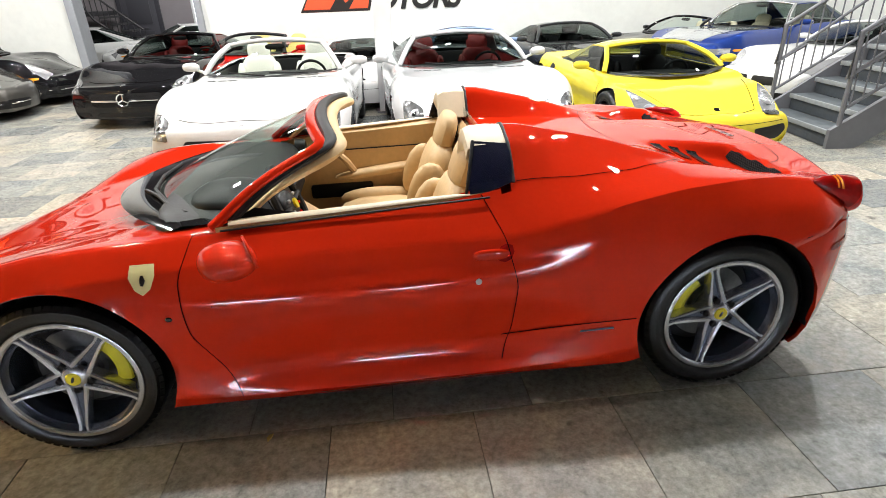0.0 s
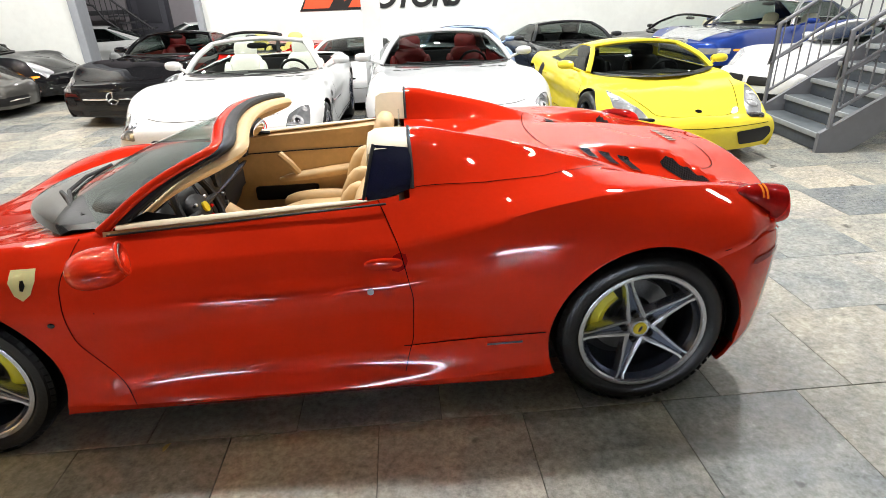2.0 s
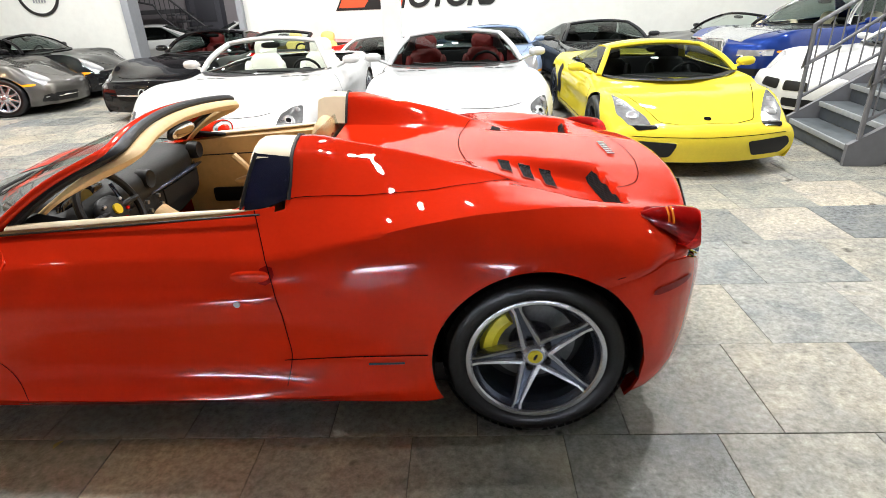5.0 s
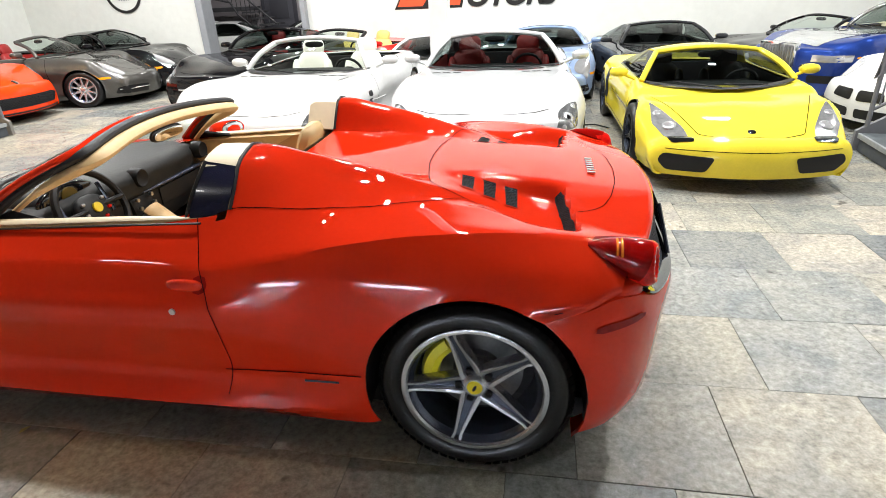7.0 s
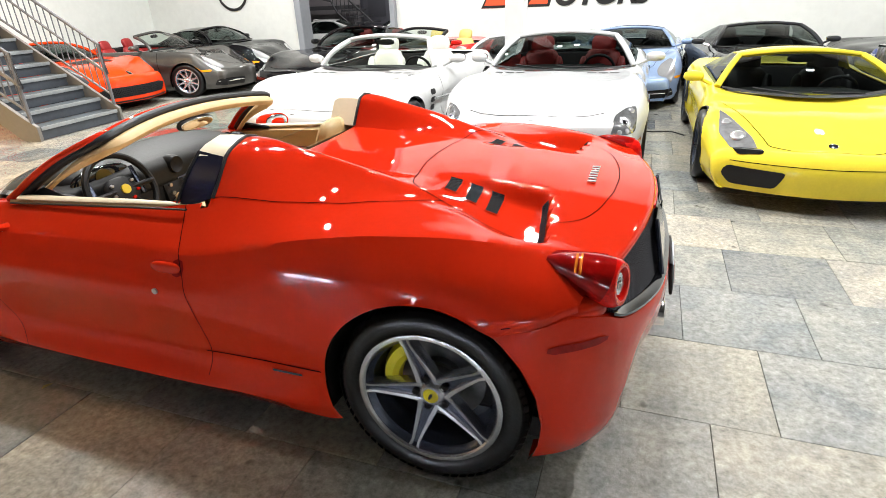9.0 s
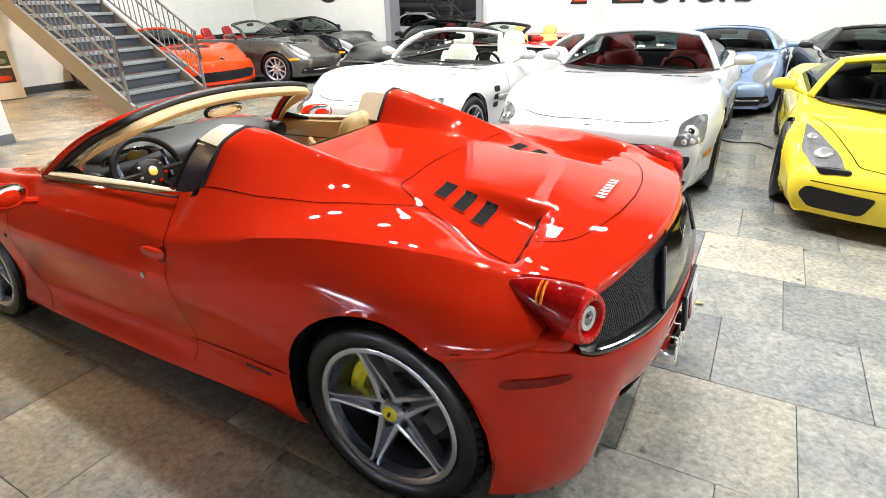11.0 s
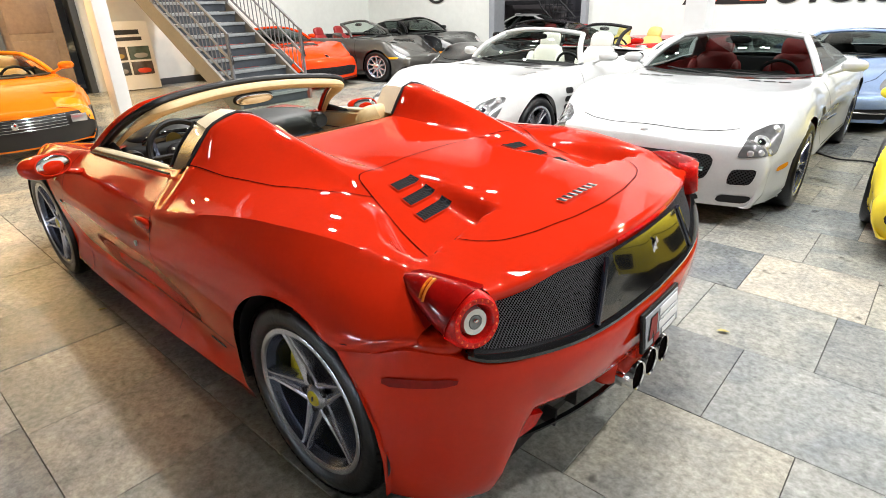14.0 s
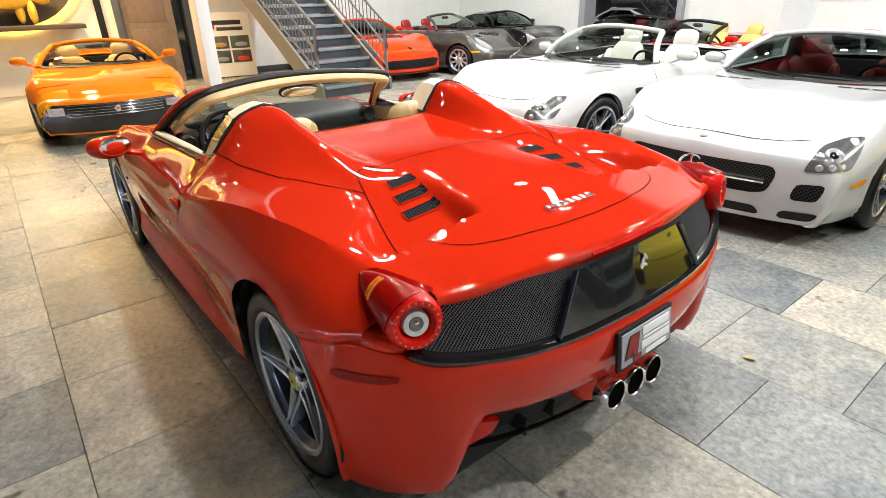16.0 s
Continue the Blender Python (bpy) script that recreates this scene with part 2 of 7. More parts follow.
def pchip(xs, ys, q):
    """Smooth curve through points without overshoot."""
    xs, ys, q = np.asarray(xs, float), np.asarray(ys, float), np.asarray(q, float)
    h, d = np.diff(xs), np.diff(ys) / np.diff(xs)
    m = np.zeros(len(xs))
    m[0], m[-1] = d[0], d[-1]
    for i in range(1, len(xs) - 1):
        if d[i - 1] * d[i] > 0:
            w1, w2 = 2 * h[i] + h[i - 1], h[i] + 2 * h[i - 1]
            m[i] = (w1 + w2) / (w1 / d[i - 1] + w2 / d[i])
    k = np.clip(np.searchsorted(xs, q) - 1, 0, len(xs) - 2)
    t = np.clip((q - xs[k]) / h[k], 0, 1)
    return ((1 + 2 * t) * (1 - t) ** 2 * ys[k] + t * (1 - t) ** 2 * h[k] * m[k] + t * t * (3 - 2 * t) * ys[k + 1] + t * t * (t - 1) * h[k] * m[k + 1])


def across(sec, per, tight=1.0, sharp=None):
    """Catmull-Rom through the columns of a section: sec is (columns, 2). sharp: how far each column is a crease, 0 to 1."""
    n = len(sec)
    out = []
    ext = np.vstack([2 * sec[0] - sec[1], sec, np.array([[-sec[-2][0], sec[-2][1]]])])
    for i in range(n - 1):
        p0, p1, p2, p3 = ext[i], ext[i + 1], ext[i + 2], ext[i + 3]
        for k in range(per):
            t = k / per
            m1, m2 = (p2 - p0) * 0.5 * tight, (p3 - p1) * 0.5 * tight
            if sharp:
                m1, m2 = m1 + (p2 - p1 - m1) * sharp[i], m2 + (p2 - p1 - m2) * sharp[i + 1]
            out.append((2 * t ** 3 - 3 * t * t + 1) * p1 + (t ** 3 - 2 * t * t + t) * m1 + (3 * t * t - 2 * t ** 3) * p2 + (t ** 3 - t * t) * m2)
    out.append(sec[-1])
    return np.array(out)


def shell(xs, cols, step, per, bow, cap_front=None, cap_rear=None, dent=None, tight=1.0, sharp=None):
    """Body skin as a grid of points (rows along the car, columns from the left sill over the top to the right sill).
    cols: pairs of functions-by-station lists (half width, height). bow: lists (xs, how far the flanks lie back)."""
    q = np.arange(xs[0], xs[-1] + step * 0.5, step)
    ys = [pchip(xs, c[0], q) for c in cols]
    zs = [pchip(xs, c[1], q) for c in cols]
    bq = pchip(bow[0], bow[1], q)
    rows = []
    for i, x in enumerate(q):
        half = across(np.array([[ys[c][i], zs[c][i]] for c in range(len(cols))]), per, tight, sharp)
        half[:, 0] = np.maximum(half[:, 0], 0)
        full = np.vstack([half * [-1, 1], half[-2::-1]])
        rows.append(np.column_stack([x + bq[i] * np.abs(full[:, 0]) ** 2, full]))
    if dent:
        rows = [dent(r) for r in rows]

    def cap(row, out, sign):
        zc = row[:, 2].min()
        made = []
        for s in (0.004, 0.015, 0.04, 0.08, 0.15, 0.25, 0.37, 0.5, 0.63, 0.76, 0.88, 1.0):
            r = row.copy()
            r[:, 1] *= 1 - 0.10 * s
            r[:, 2] = zc + (row[:, 2] - zc) * (1 - s)
            r[:, 0] += sign * out * ((1 - (1 - s) ** 3.4) ** (1 / 3.4) - 0.35 * max(0.0, s - 0.55))
            made.append(r)
        return made
    if cap_front:
        rows = cap(rows[0], cap_front, -1)[::-1] + rows
    if cap_rear:
        rows = rows + cap(rows[-1], cap_rear, 1)
    return np.array(rows)


def skin_bm(grid, cuts=(), holes=()):
    """Faces over a grid of points. cuts: wheel openings (x, z, radius, least |y|). holes: functions of a point, true where the skin is left out."""
    nr, nc = grid.shape[:2]
    pts = grid.reshape(-1, 3).copy()
    inside = np.zeros(len(pts), bool)
    for cx, cz, r, ymin in cuts:
        d = np.hypot(pts[:, 0] - cx, pts[:, 2] - cz)
        inside |= (d < r) & (np.abs(pts[:, 1]) > ymin)
    gone = np.array([any(h(p) for h in holes) for p in pts]) if holes else np.zeros(len(pts), bool)
    idx = np.arange(nr * nc).reshape(nr, nc)
    quads = np.stack([idx[:-1, :-1], idx[:-1, 1:], idx[1:, 1:], idx[1:, :-1]], -1).reshape(-1, 4)
    keep = ~(inside | gone)[quads].all(1)
    if holes:
        keep &= (gone[quads].sum(1) < 3)
    quads = quads[keep]
    for cx, cz, r, ymin in cuts:
        dx, dz = pts[:, 0] - cx, pts[:, 2] - cz
        d = np.hypot(dx, dz)
        mv = (d < r) & (np.abs(pts[:, 1]) > ymin) & (d > 1e-4)
        pts[mv, 0] = cx + dx[mv] / d[mv] * r
        pts[mv, 2] = cz + dz[mv] / d[mv] * r
    used = np.unique(quads)
    remap = -np.ones(len(pts), int)
    remap[used] = np.arange(len(used))
    return pts[used], remap[quads]


from mathutils.bvhtree import BVHTree


class Skin:
    """Finds places on a body's skin, to lay seams, lamps and vents on it."""

    def __init__(self, verts, faces):
        self.tree = BVHTree.FromPolygons([Vector(v) for v in verts], [tuple(int(i) for i in f) for f in faces])

    def at(self, p, way, offset=0.0):
        way = Vector(way).normalized()
        hit, nrm, _, _ = self.tree.ray_cast(Vector(p) - way * 6.0, way)
        if hit is None:
            hit, nrm, _, _ = self.tree.find_nearest(Vector(p))
        if nrm.dot(way) > 0:
            nrm = -nrm
        return hit + nrm * offset, nrm

    def near(self, p, offset=0.0):
        hit, nrm, _, _ = self.tree.find_nearest(Vector(p))
        return hit + nrm * offset, nrm


def dense(points, step=0.02, closed=False):
    pts = [Vector(p) for p in points]
    if closed:
        pts = pts + [pts[0]]
    out = []
    for a, b in zip(pts, pts[1:]):
        n = max(1, int((b - a).length / step))
        out += [a.lerp(b, k / n) for k in range(n)]
    if not closed:
        out.append(pts[-1])
    return out


def smooth_line(points, closed=False, step=0.02, rounds=3):
    pts = dense(points, step, closed)
    n = len(pts)
    for _ in range(rounds):
        if closed:
            pts = [(pts[i - 1] + pts[i] * 2 + pts[(i + 1) % n]) / 4 for i in range(n)]
        else:
            pts = [pts[0]] + [(pts[i - 1] + pts[i] * 2 + pts[i + 1]) / 4 for i in range(1, n - 1)] + [pts[-1]]
    return pts


def seam(name, skin, points, way, width, material, parent, label="", lift=0.0022, closed=False, rounds=2):
    """A thin line laid on the skin."""
    bm = bmesh.new()
    pts = [skin.at(p, way, lift) for p in smooth_line(points, closed, 0.012, rounds * 3)]
    rows = []
    n = len(pts)
    for i, (p, nrm) in enumerate(pts):
        a = pts[i - 1][0] if (i or closed) else p
        b = pts[(i + 1) % n][0] if (closed or i < n - 1) else p
        side = (b - a).cross(nrm)
        side = side.normalized() * (width / 2) if side.length > 1e-6 else Vector((0, 0, width / 2))
        rows.append((bm.verts.new(p - side), bm.verts.new(p + side)))
    for i in range(n if closed else n - 1):
        (a, b), (c, d) = rows[i], rows[(i + 1) % n]
        bm.faces.new((a, b, d, c))
    return part(name, bm, material, parent, label)


def patch(name, skin, outline, way, material, parent, label="", lift=0.003, cuts=4, rounds=1, thick=0.0):
    """A panel, lens or vent that follows the skin inside an outline."""
    bm = bmesh.new()
    line = smooth_line(outline, True, 0.03, rounds)
    vs = [bm.verts.new(p) for p in line]
    f = bm.faces.new(vs)
    bmesh.ops.triangulate(bm, faces=[f], quad_method="BEAUTY", ngon_method="BEAUTY")
    for _ in range(cuts):
        long = [e for e in bm.edges if e.calc_length() > 0.03]
        if not long:
            break
        bmesh.ops.subdivide_edges(bm, edges=long, cuts=1)
        bmesh.ops.triangulate(bm, faces=bm.faces[:])
    w = Vector(way)
    for v in bm.verts:
        v.co = skin.at(v.co, w, lift)[0]
    bmesh.ops.recalc_face_normals(bm, faces=bm.faces[:])
    if bm.faces and sum((fc.normal.dot(w) for fc in bm.faces)) > 0:
        bmesh.ops.reverse_faces(bm, faces=bm.faces[:])
    if thick:
        edge = [e for e in bm.edges if e.is_boundary]
        ext = bmesh.ops.extrude_edge_only(bm, edges=edge)["geom"]
        for v in [g for g in ext if isinstance(g, bmesh.types.BMVert)]:
            v.co += w.normalized() * thick
    return part(name, bm, material, parent, label)


def sheet(rows):
    """A bmesh over rows of points of equal length."""
    bm = bmesh.new()
    vs = [[bm.verts.new(p) for p in r] for r in rows]
    for a, b in zip(vs, vs[1:]):
        for i in range(len(a) - 1):
            bm.faces.new((a[i], a[i + 1], b[i + 1], b[i]))
    return bm


def thicken(bm, depth):
    bmesh.ops.recalc_face_normals(bm, faces=bm.faces[:])
    bmesh.ops.solidify(bm, geom=bm.faces[:], thickness=depth)
    return bm

# ---- the room ----
WALL_Y, WEST, EAST, SOUTH = 9.95, -10.6, 10.2, -7.0
WALL = wall_paint("white_wall", (0.80, 0.82, 0.78))
WALL_WARM = wall_paint("cream_wall", (0.74, 0.68, 0.56))
WALL_GREY = wall_paint("mauve_wall", (0.36, 0.33, 0.35))
GREY_STEEL = mat("grey_painted_steel", (0.15, 0.155, 0.17), rough=0.45, grain=0.12, scale=14, bump=0.05)
FRAME_GREY = mat("frame_grey", (0.34, 0.36, 0.39), rough=0.5, grain=0.08, scale=12)
SIGN_BLACK = mat("sign_black", (0.012, 0.012, 0.012), rough=0.5)
SIGN_ORANGE = mat("sign_orange", (0.78, 0.10, 0.03), rough=0.5, grain=0.06)
WHITE_STEEL = mat("white_column_paint", (0.82, 0.84, 0.84), rough=0.5, grain=0.04, scale=8)
WOOD = mat("brown_door_wood", (0.20, 0.145, 0.10), rough=0.5, grain=0.25, scale=18, bump=0.1)


def structure(ob, label="", category=""):
    return tagged(ob, label, category, kind="structure")


def slab(name, lo, hi, material, label, category="wall", bevel=0.0):
    size = [h - l for l, h in zip(lo, hi)]
    at = [(l + h) / 2 for l, h in zip(lo, hi)]
    return structure(part(name, box_bm(size, at, bevel), material, None, smooth=False), label, category)


slab("floor", (WEST - 0.2, SOUTH - 0.2, -0.2), (EAST + 0.2, 17.0, -0.012), mat("grout", (0.10, 0.095, 0.085), rough=0.8, grain=0.3, scale=20), "dark grout bed under the slate tile floor", "floor")
slab("ceiling", (WEST - 0.2, SOUTH - 0.2, CEIL), (EAST + 0.2, 17.0, CEIL + 0.2), wall_paint("ceiling_paint", (0.05, 0.05, 0.052)), "dark open showroom ceiling", "ceiling")
slab("wall_north", (-3.60, WALL_Y, 0), (EAST, WALL_Y + 0.25, CEIL), WALL, "white painted showroom wall with lettering")
slab("wall_north_left", (WEST, WALL_Y, 0), (-6.0, WALL_Y + 0.25, CEIL), WALL, "white painted wall beside the wide opening")
slab("wall_east", (EAST, SOUTH, 0), (EAST + 0.25, WALL_Y + 0.25, CEIL), WALL, "white painted side wall of the showroom")
slab("wall_south", (WEST, SOUTH - 0.25, 0), (EAST, SOUTH, CEIL), wall_paint("grey_wall", (0.12, 0.12, 0.118)), "grey painted wall that closes the showroom")
slab("wall_west_north", (WEST - 0.25, 2.33, 0), (WEST, WALL_Y + 0.25, CEIL), WALL, "white painted wall behind the left stair")
# Unseen wall end, made dark so the red flank mirrors less cream.
slab("wall_west_end", (WEST - 0.25, SOUTH, 0), (WEST, -2.4, CEIL), wall_paint("unseen_dark_wall", (0.16, 0.12, 0.09)), "unseen wall end, darkened to dull the cream reflection in the red flank")
slab("wall_west_south", (WEST - 0.25, -2.4, 0), (WEST, 0.9, CEIL), WALL_WARM, "warm cream wall with an oval niche")
slab("wall_west_lintel", (WEST - 0.25, 0.9, 2.3), (WEST, 2.33, CEIL), WALL_WARM, "cream wall over the doorway")
slab("wall_side_room", (WEST - 2.2, -0.6, 0), (WEST - 2.0, 3.6, CEIL), wall_paint("blue_white_wall", (0.70, 0.76, 0.84)), "pale bluish wall of the side room")
slab("wall_side_room_end", (WEST - 2.0, 2.9, 0), (WEST - 0.25, 3.0, CEIL), wall_paint("blue_white_wall", (0.70, 0.76, 0.84)), "pale bluish end wall of the side room")
slab("wall_side_room_near", (WEST - 2.0, -0.5, 0), (WEST - 0.25, -0.4, CEIL), wall_paint("blue_white_wall", (0.70, 0.76, 0.84)), "pale bluish wall of the side room")
slab("wall_back_room", (-13.0, 16.6, 0), (2.0, 16.85, CEIL), WALL_GREY, "mauve grey wall of the back room")
slab("wall_back_room_left", (-10.3, WALL_Y + 0.25, 0), (-10.1, 16.6, CEIL), WALL_GREY, "mauve grey side wall of the back room")
slab("wall_back_room_right", (-0.2, WALL_Y + 0.25, 0), (0.0, 16.6, CEIL), WALL_GREY, "mauve grey side wall of the back room")
for bx, by, sx, sy in ((3.3, WALL_Y - 0.012, 13.5, 0.02), (-8.3, WALL_Y - 0.012, 4.4, 0.02)):
    structure(box("baseboard", (sx, sy, 0.12), (bx, by, 0.06), GREY_STEEL, None, "", 0.004), "grey baseboard along the wall", "baseboard")
structure(box("baseboard", (0.02, 7.6, 0.14), (WEST + 0.012, 6.4, 0.07), mat("dark_base", (0.05, 0.055, 0.06), rough=0.5, grain=0.1), None), "dark baseboard along the wall", "baseboard")
# frame round the wide opening
opening = structure(empty("opening_frame", pose(0, 0, 0)), "grey steel frame of the wide opening", "frame")
box("jamb", (0.16, 0.42, CEIL - 0.02), (-6.0, WALL_Y + 0.05, CEIL / 2), FRAME_GREY, opening, bevel=0.01)
box("jamb", (0.12, 0.36, CEIL - 0.02), (-3.59, WALL_Y + 0.05, CEIL / 2), FRAME_GREY, opening, bevel=0.01)

# door and window of the back room, dark railing stair behind the opening
back_door = structure(empty("door_1", pose(-7.2, 16.57, 0)), "dark grey panelled door of the back room", "door")
box("leaf", (1.0, 0.06, 2.08), (0, 0, 1.05), mat("slate_door", (0.10, 0.10, 0.12), rough=0.5, grain=0.1), back_door)
for dz in (0.55, 1.45):
    box("panel", (0.66, 0.02, 0.7), (0, -0.035, dz), mat("slate_door_panel", (0.075, 0.075, 0.09), rough=0.5), back_door)
for dx in (-0.56, 0.56):
    box("casing", (0.12, 0.08, 2.2), (dx, -0.01, 1.1), mat("slate_casing", (0.06, 0.06, 0.075), rough=0.5), back_door)
box("casing", (1.24, 0.08, 0.12), (0, -0.01, 2.2), mat("slate_casing", (0.06, 0.06, 0.075), rough=0.5), back_door)
back_window = structure(empty("window_1", pose(-4.9, 16.58, 0)), "bright white framed window of the back room", "window")
box("frame", (1.5, 0.05, 2.3), (0, 0, 1.95), WHITE_STEEL, back_window)
box("pane", (1.36, 0.02, 2.16), (0, -0.03, 1.95), mat("bright_pane", (0.95, 0.97, 1.0), rough=0.3, emit=1.5), back_window)

RAIL_DARK = mat("dark_rail", (0.05, 0.05, 0.055), rough=0.5)
back_stair = tagged(empty("back_stair", pose(0, 0, 0)), "dark metal stair with a barred railing in the back room", "stairs")
bm_pts = [(-9.9, 15.0, 2.35), (-8.1, 15.0, 1.95), (-7.9, 15.0, 1.6), (-6.6, 14.9, 0.55)]
for off in (0.0, -0.75):
    tube("handrail", [(x, y, z + off + 0.45) for x, y, z in bm_pts], 0.03, RAIL_DARK, back_stair)
for k in range(24):
    s = k / 23
    x = -9.9 + 3.3 * s
    z = float(np.interp(x, [p[0] for p in bm_pts], [p[2] for p in bm_pts]))
    tube("baluster", [(x, 15.0, z - 0.3), (x, 15.0, z + 0.45)], 0.014, RAIL_DARK, back_stair, n=6)
box("landing", (2.4, 1.4, 0.12), (-9.0, 15.7, 1.45), RAIL_DARK, back_stair)
for k in range(7):
    box("step", (0.28, 1.3, 0.05), (-7.6 + k * 0.26, 15.6, 1.35 - k * 0.19), RAIL_DARK, back_stair)

# ---- lettering on the wall ----


def poly_part(name, outline, depth, m, material, parent=None, label=""):
    """A flat plate from an outline in x and z, facing -y."""
    bm = bmesh.new()
    f = bm.faces.new([bm.verts.new((x, 0, z)) for x, z in outline])
    bm.normal_update()
    if f.normal.y > 0:
        f.normal_flip()
    r = bmesh.ops.extrude_face_region(bm, geom=[f])
    for v in [g for g in r["geom"] if isinstance(g, bmesh.types.BMVert)]:
        v.co.y -= depth
    bmesh.ops.recalc_face_normals(bm, faces=bm.faces[:])
    bm.transform(m)
    return part(name, bm, material, parent, label, smooth=False)


def letters(name, text, size, m, material, parent=None, shear=0.0, spacing=1.0, bold=0.0, depth=0.006):
    cu = bpy.data.curves.new(name, "FONT")
    cu.body, cu.size, cu.shear, cu.space_character, cu.offset, cu.extrude = text, size, shear, spacing, bold, depth
    tmp = new(name + "_tmp", cu)
    me = bpy.data.meshes.new_from_object(tmp.evaluated_get(bpy.context.evaluated_depsgraph_get()))
    bpy.data.objects.remove(tmp)
    bpy.data.curves.remove(cu)
    me.materials.clear()
    ob = link(name, me, material, parent, smooth=False)
    ob.matrix_basis = m
    return ob


sign = tagged(empty("wall_sign", pose(0, WALL_Y - 0.004, 0)), "orange and black showroom lettering on the white wall", "sign")
S = [(-1.57, 1.375), (-0.13, 1.375), (0.12, 2.30), (-1.06, 2.30)]
poly_part("sign_block", S, 0.006, pose(0, 0, 0), SIGN_BLACK, sign, "black block of the sign")
poly_part("sign_stroke", [(-1.50, 1.425), (-0.96, 1.425), (-0.76, 1.70), (-0.62, 1.54), (-0.50, 1.63), (-0.62, 1.70), (-0.37, 1.70), (-0.56, 1.425), (-0.17, 1.425), (0.02, 2.21), (-1.11, 2.21)],
          0.006, pose(0, -0.006, 0), SIGN_ORANGE, sign, "orange letter stroke of the sign")
letters("sign_lettering", "OTORS", 0.61, pose(-0.07, -0.012, 1.40, 90), SIGN_BLACK, sign, shear=0.25, spacing=0.86, bold=0.018)
for sx, sw in ((4.6, 0.3), (6.0, 0.5)):
    poly_part("sign_mark", [(0, 0), (sw, 0.02), (sw * 0.9, 0.1), (sw * 0.55, 0.05), (sw * 0.4, 0.12), (0.05, 0.1)], 0.006, pose(sx, 0, 1.42), SIGN_BLACK, sign)
for ex, ez in ((7.95, 1.78), (-7.9, 1.97)):
    em = tagged(empty("wall_emblem", pose(ex, WALL_Y - 0.012, ez)), "round black winged emblem painted on the white wall", "sign")
    part("ring", lathe_bm([(0.40, 0), (0.46, 0), (0.46, -0.01), (0.40, -0.01), (0.40, 0)], 40), SIGN_BLACK, em)
    for k in range(5):
        box("bar", (0.03, 0.012, 0.34), (-0.12 + 0.06 * k, -0.004, -0.02), FRAME_GREY, em, bevel=0.002)
    for sgn in (-1, 1):
        poly_part("wing", [(sgn * 0.48, -0.06), (sgn * 0.9, 0.02), (sgn * 1.0, 0.12), (sgn * 0.48, 0.08)], 0.008, pose(0, 0, 0), SIGN_BLACK, em)

# ---- columns ----
column = tagged(empty("white_column", pose(0.06, 6.05, 0)), "square white steel column between parked cars", "column")
box("shaft", (0.27, 0.27, CEIL), (0, 0, CEIL / 2), WHITE_STEEL, column, bevel=0.012)
box("base_plate", (0.36, 0.36, 0.02), (0, 0, 0.01), GREY_STEEL, column)
column2 = tagged(empty("white_column", pose(-6.2, 1.25, 0, 0, 0, 8)), "square white steel column with a grey foot", "column")
box("shaft", (0.2, 0.2, CEIL - 0.12), (0, 0, CEIL / 2 + 0.06), WHITE_STEEL, column2, bevel=0.012)
box("foot", (0.215, 0.215, 0.12), (0, 0, 0.06), GREY_STEEL, column2)

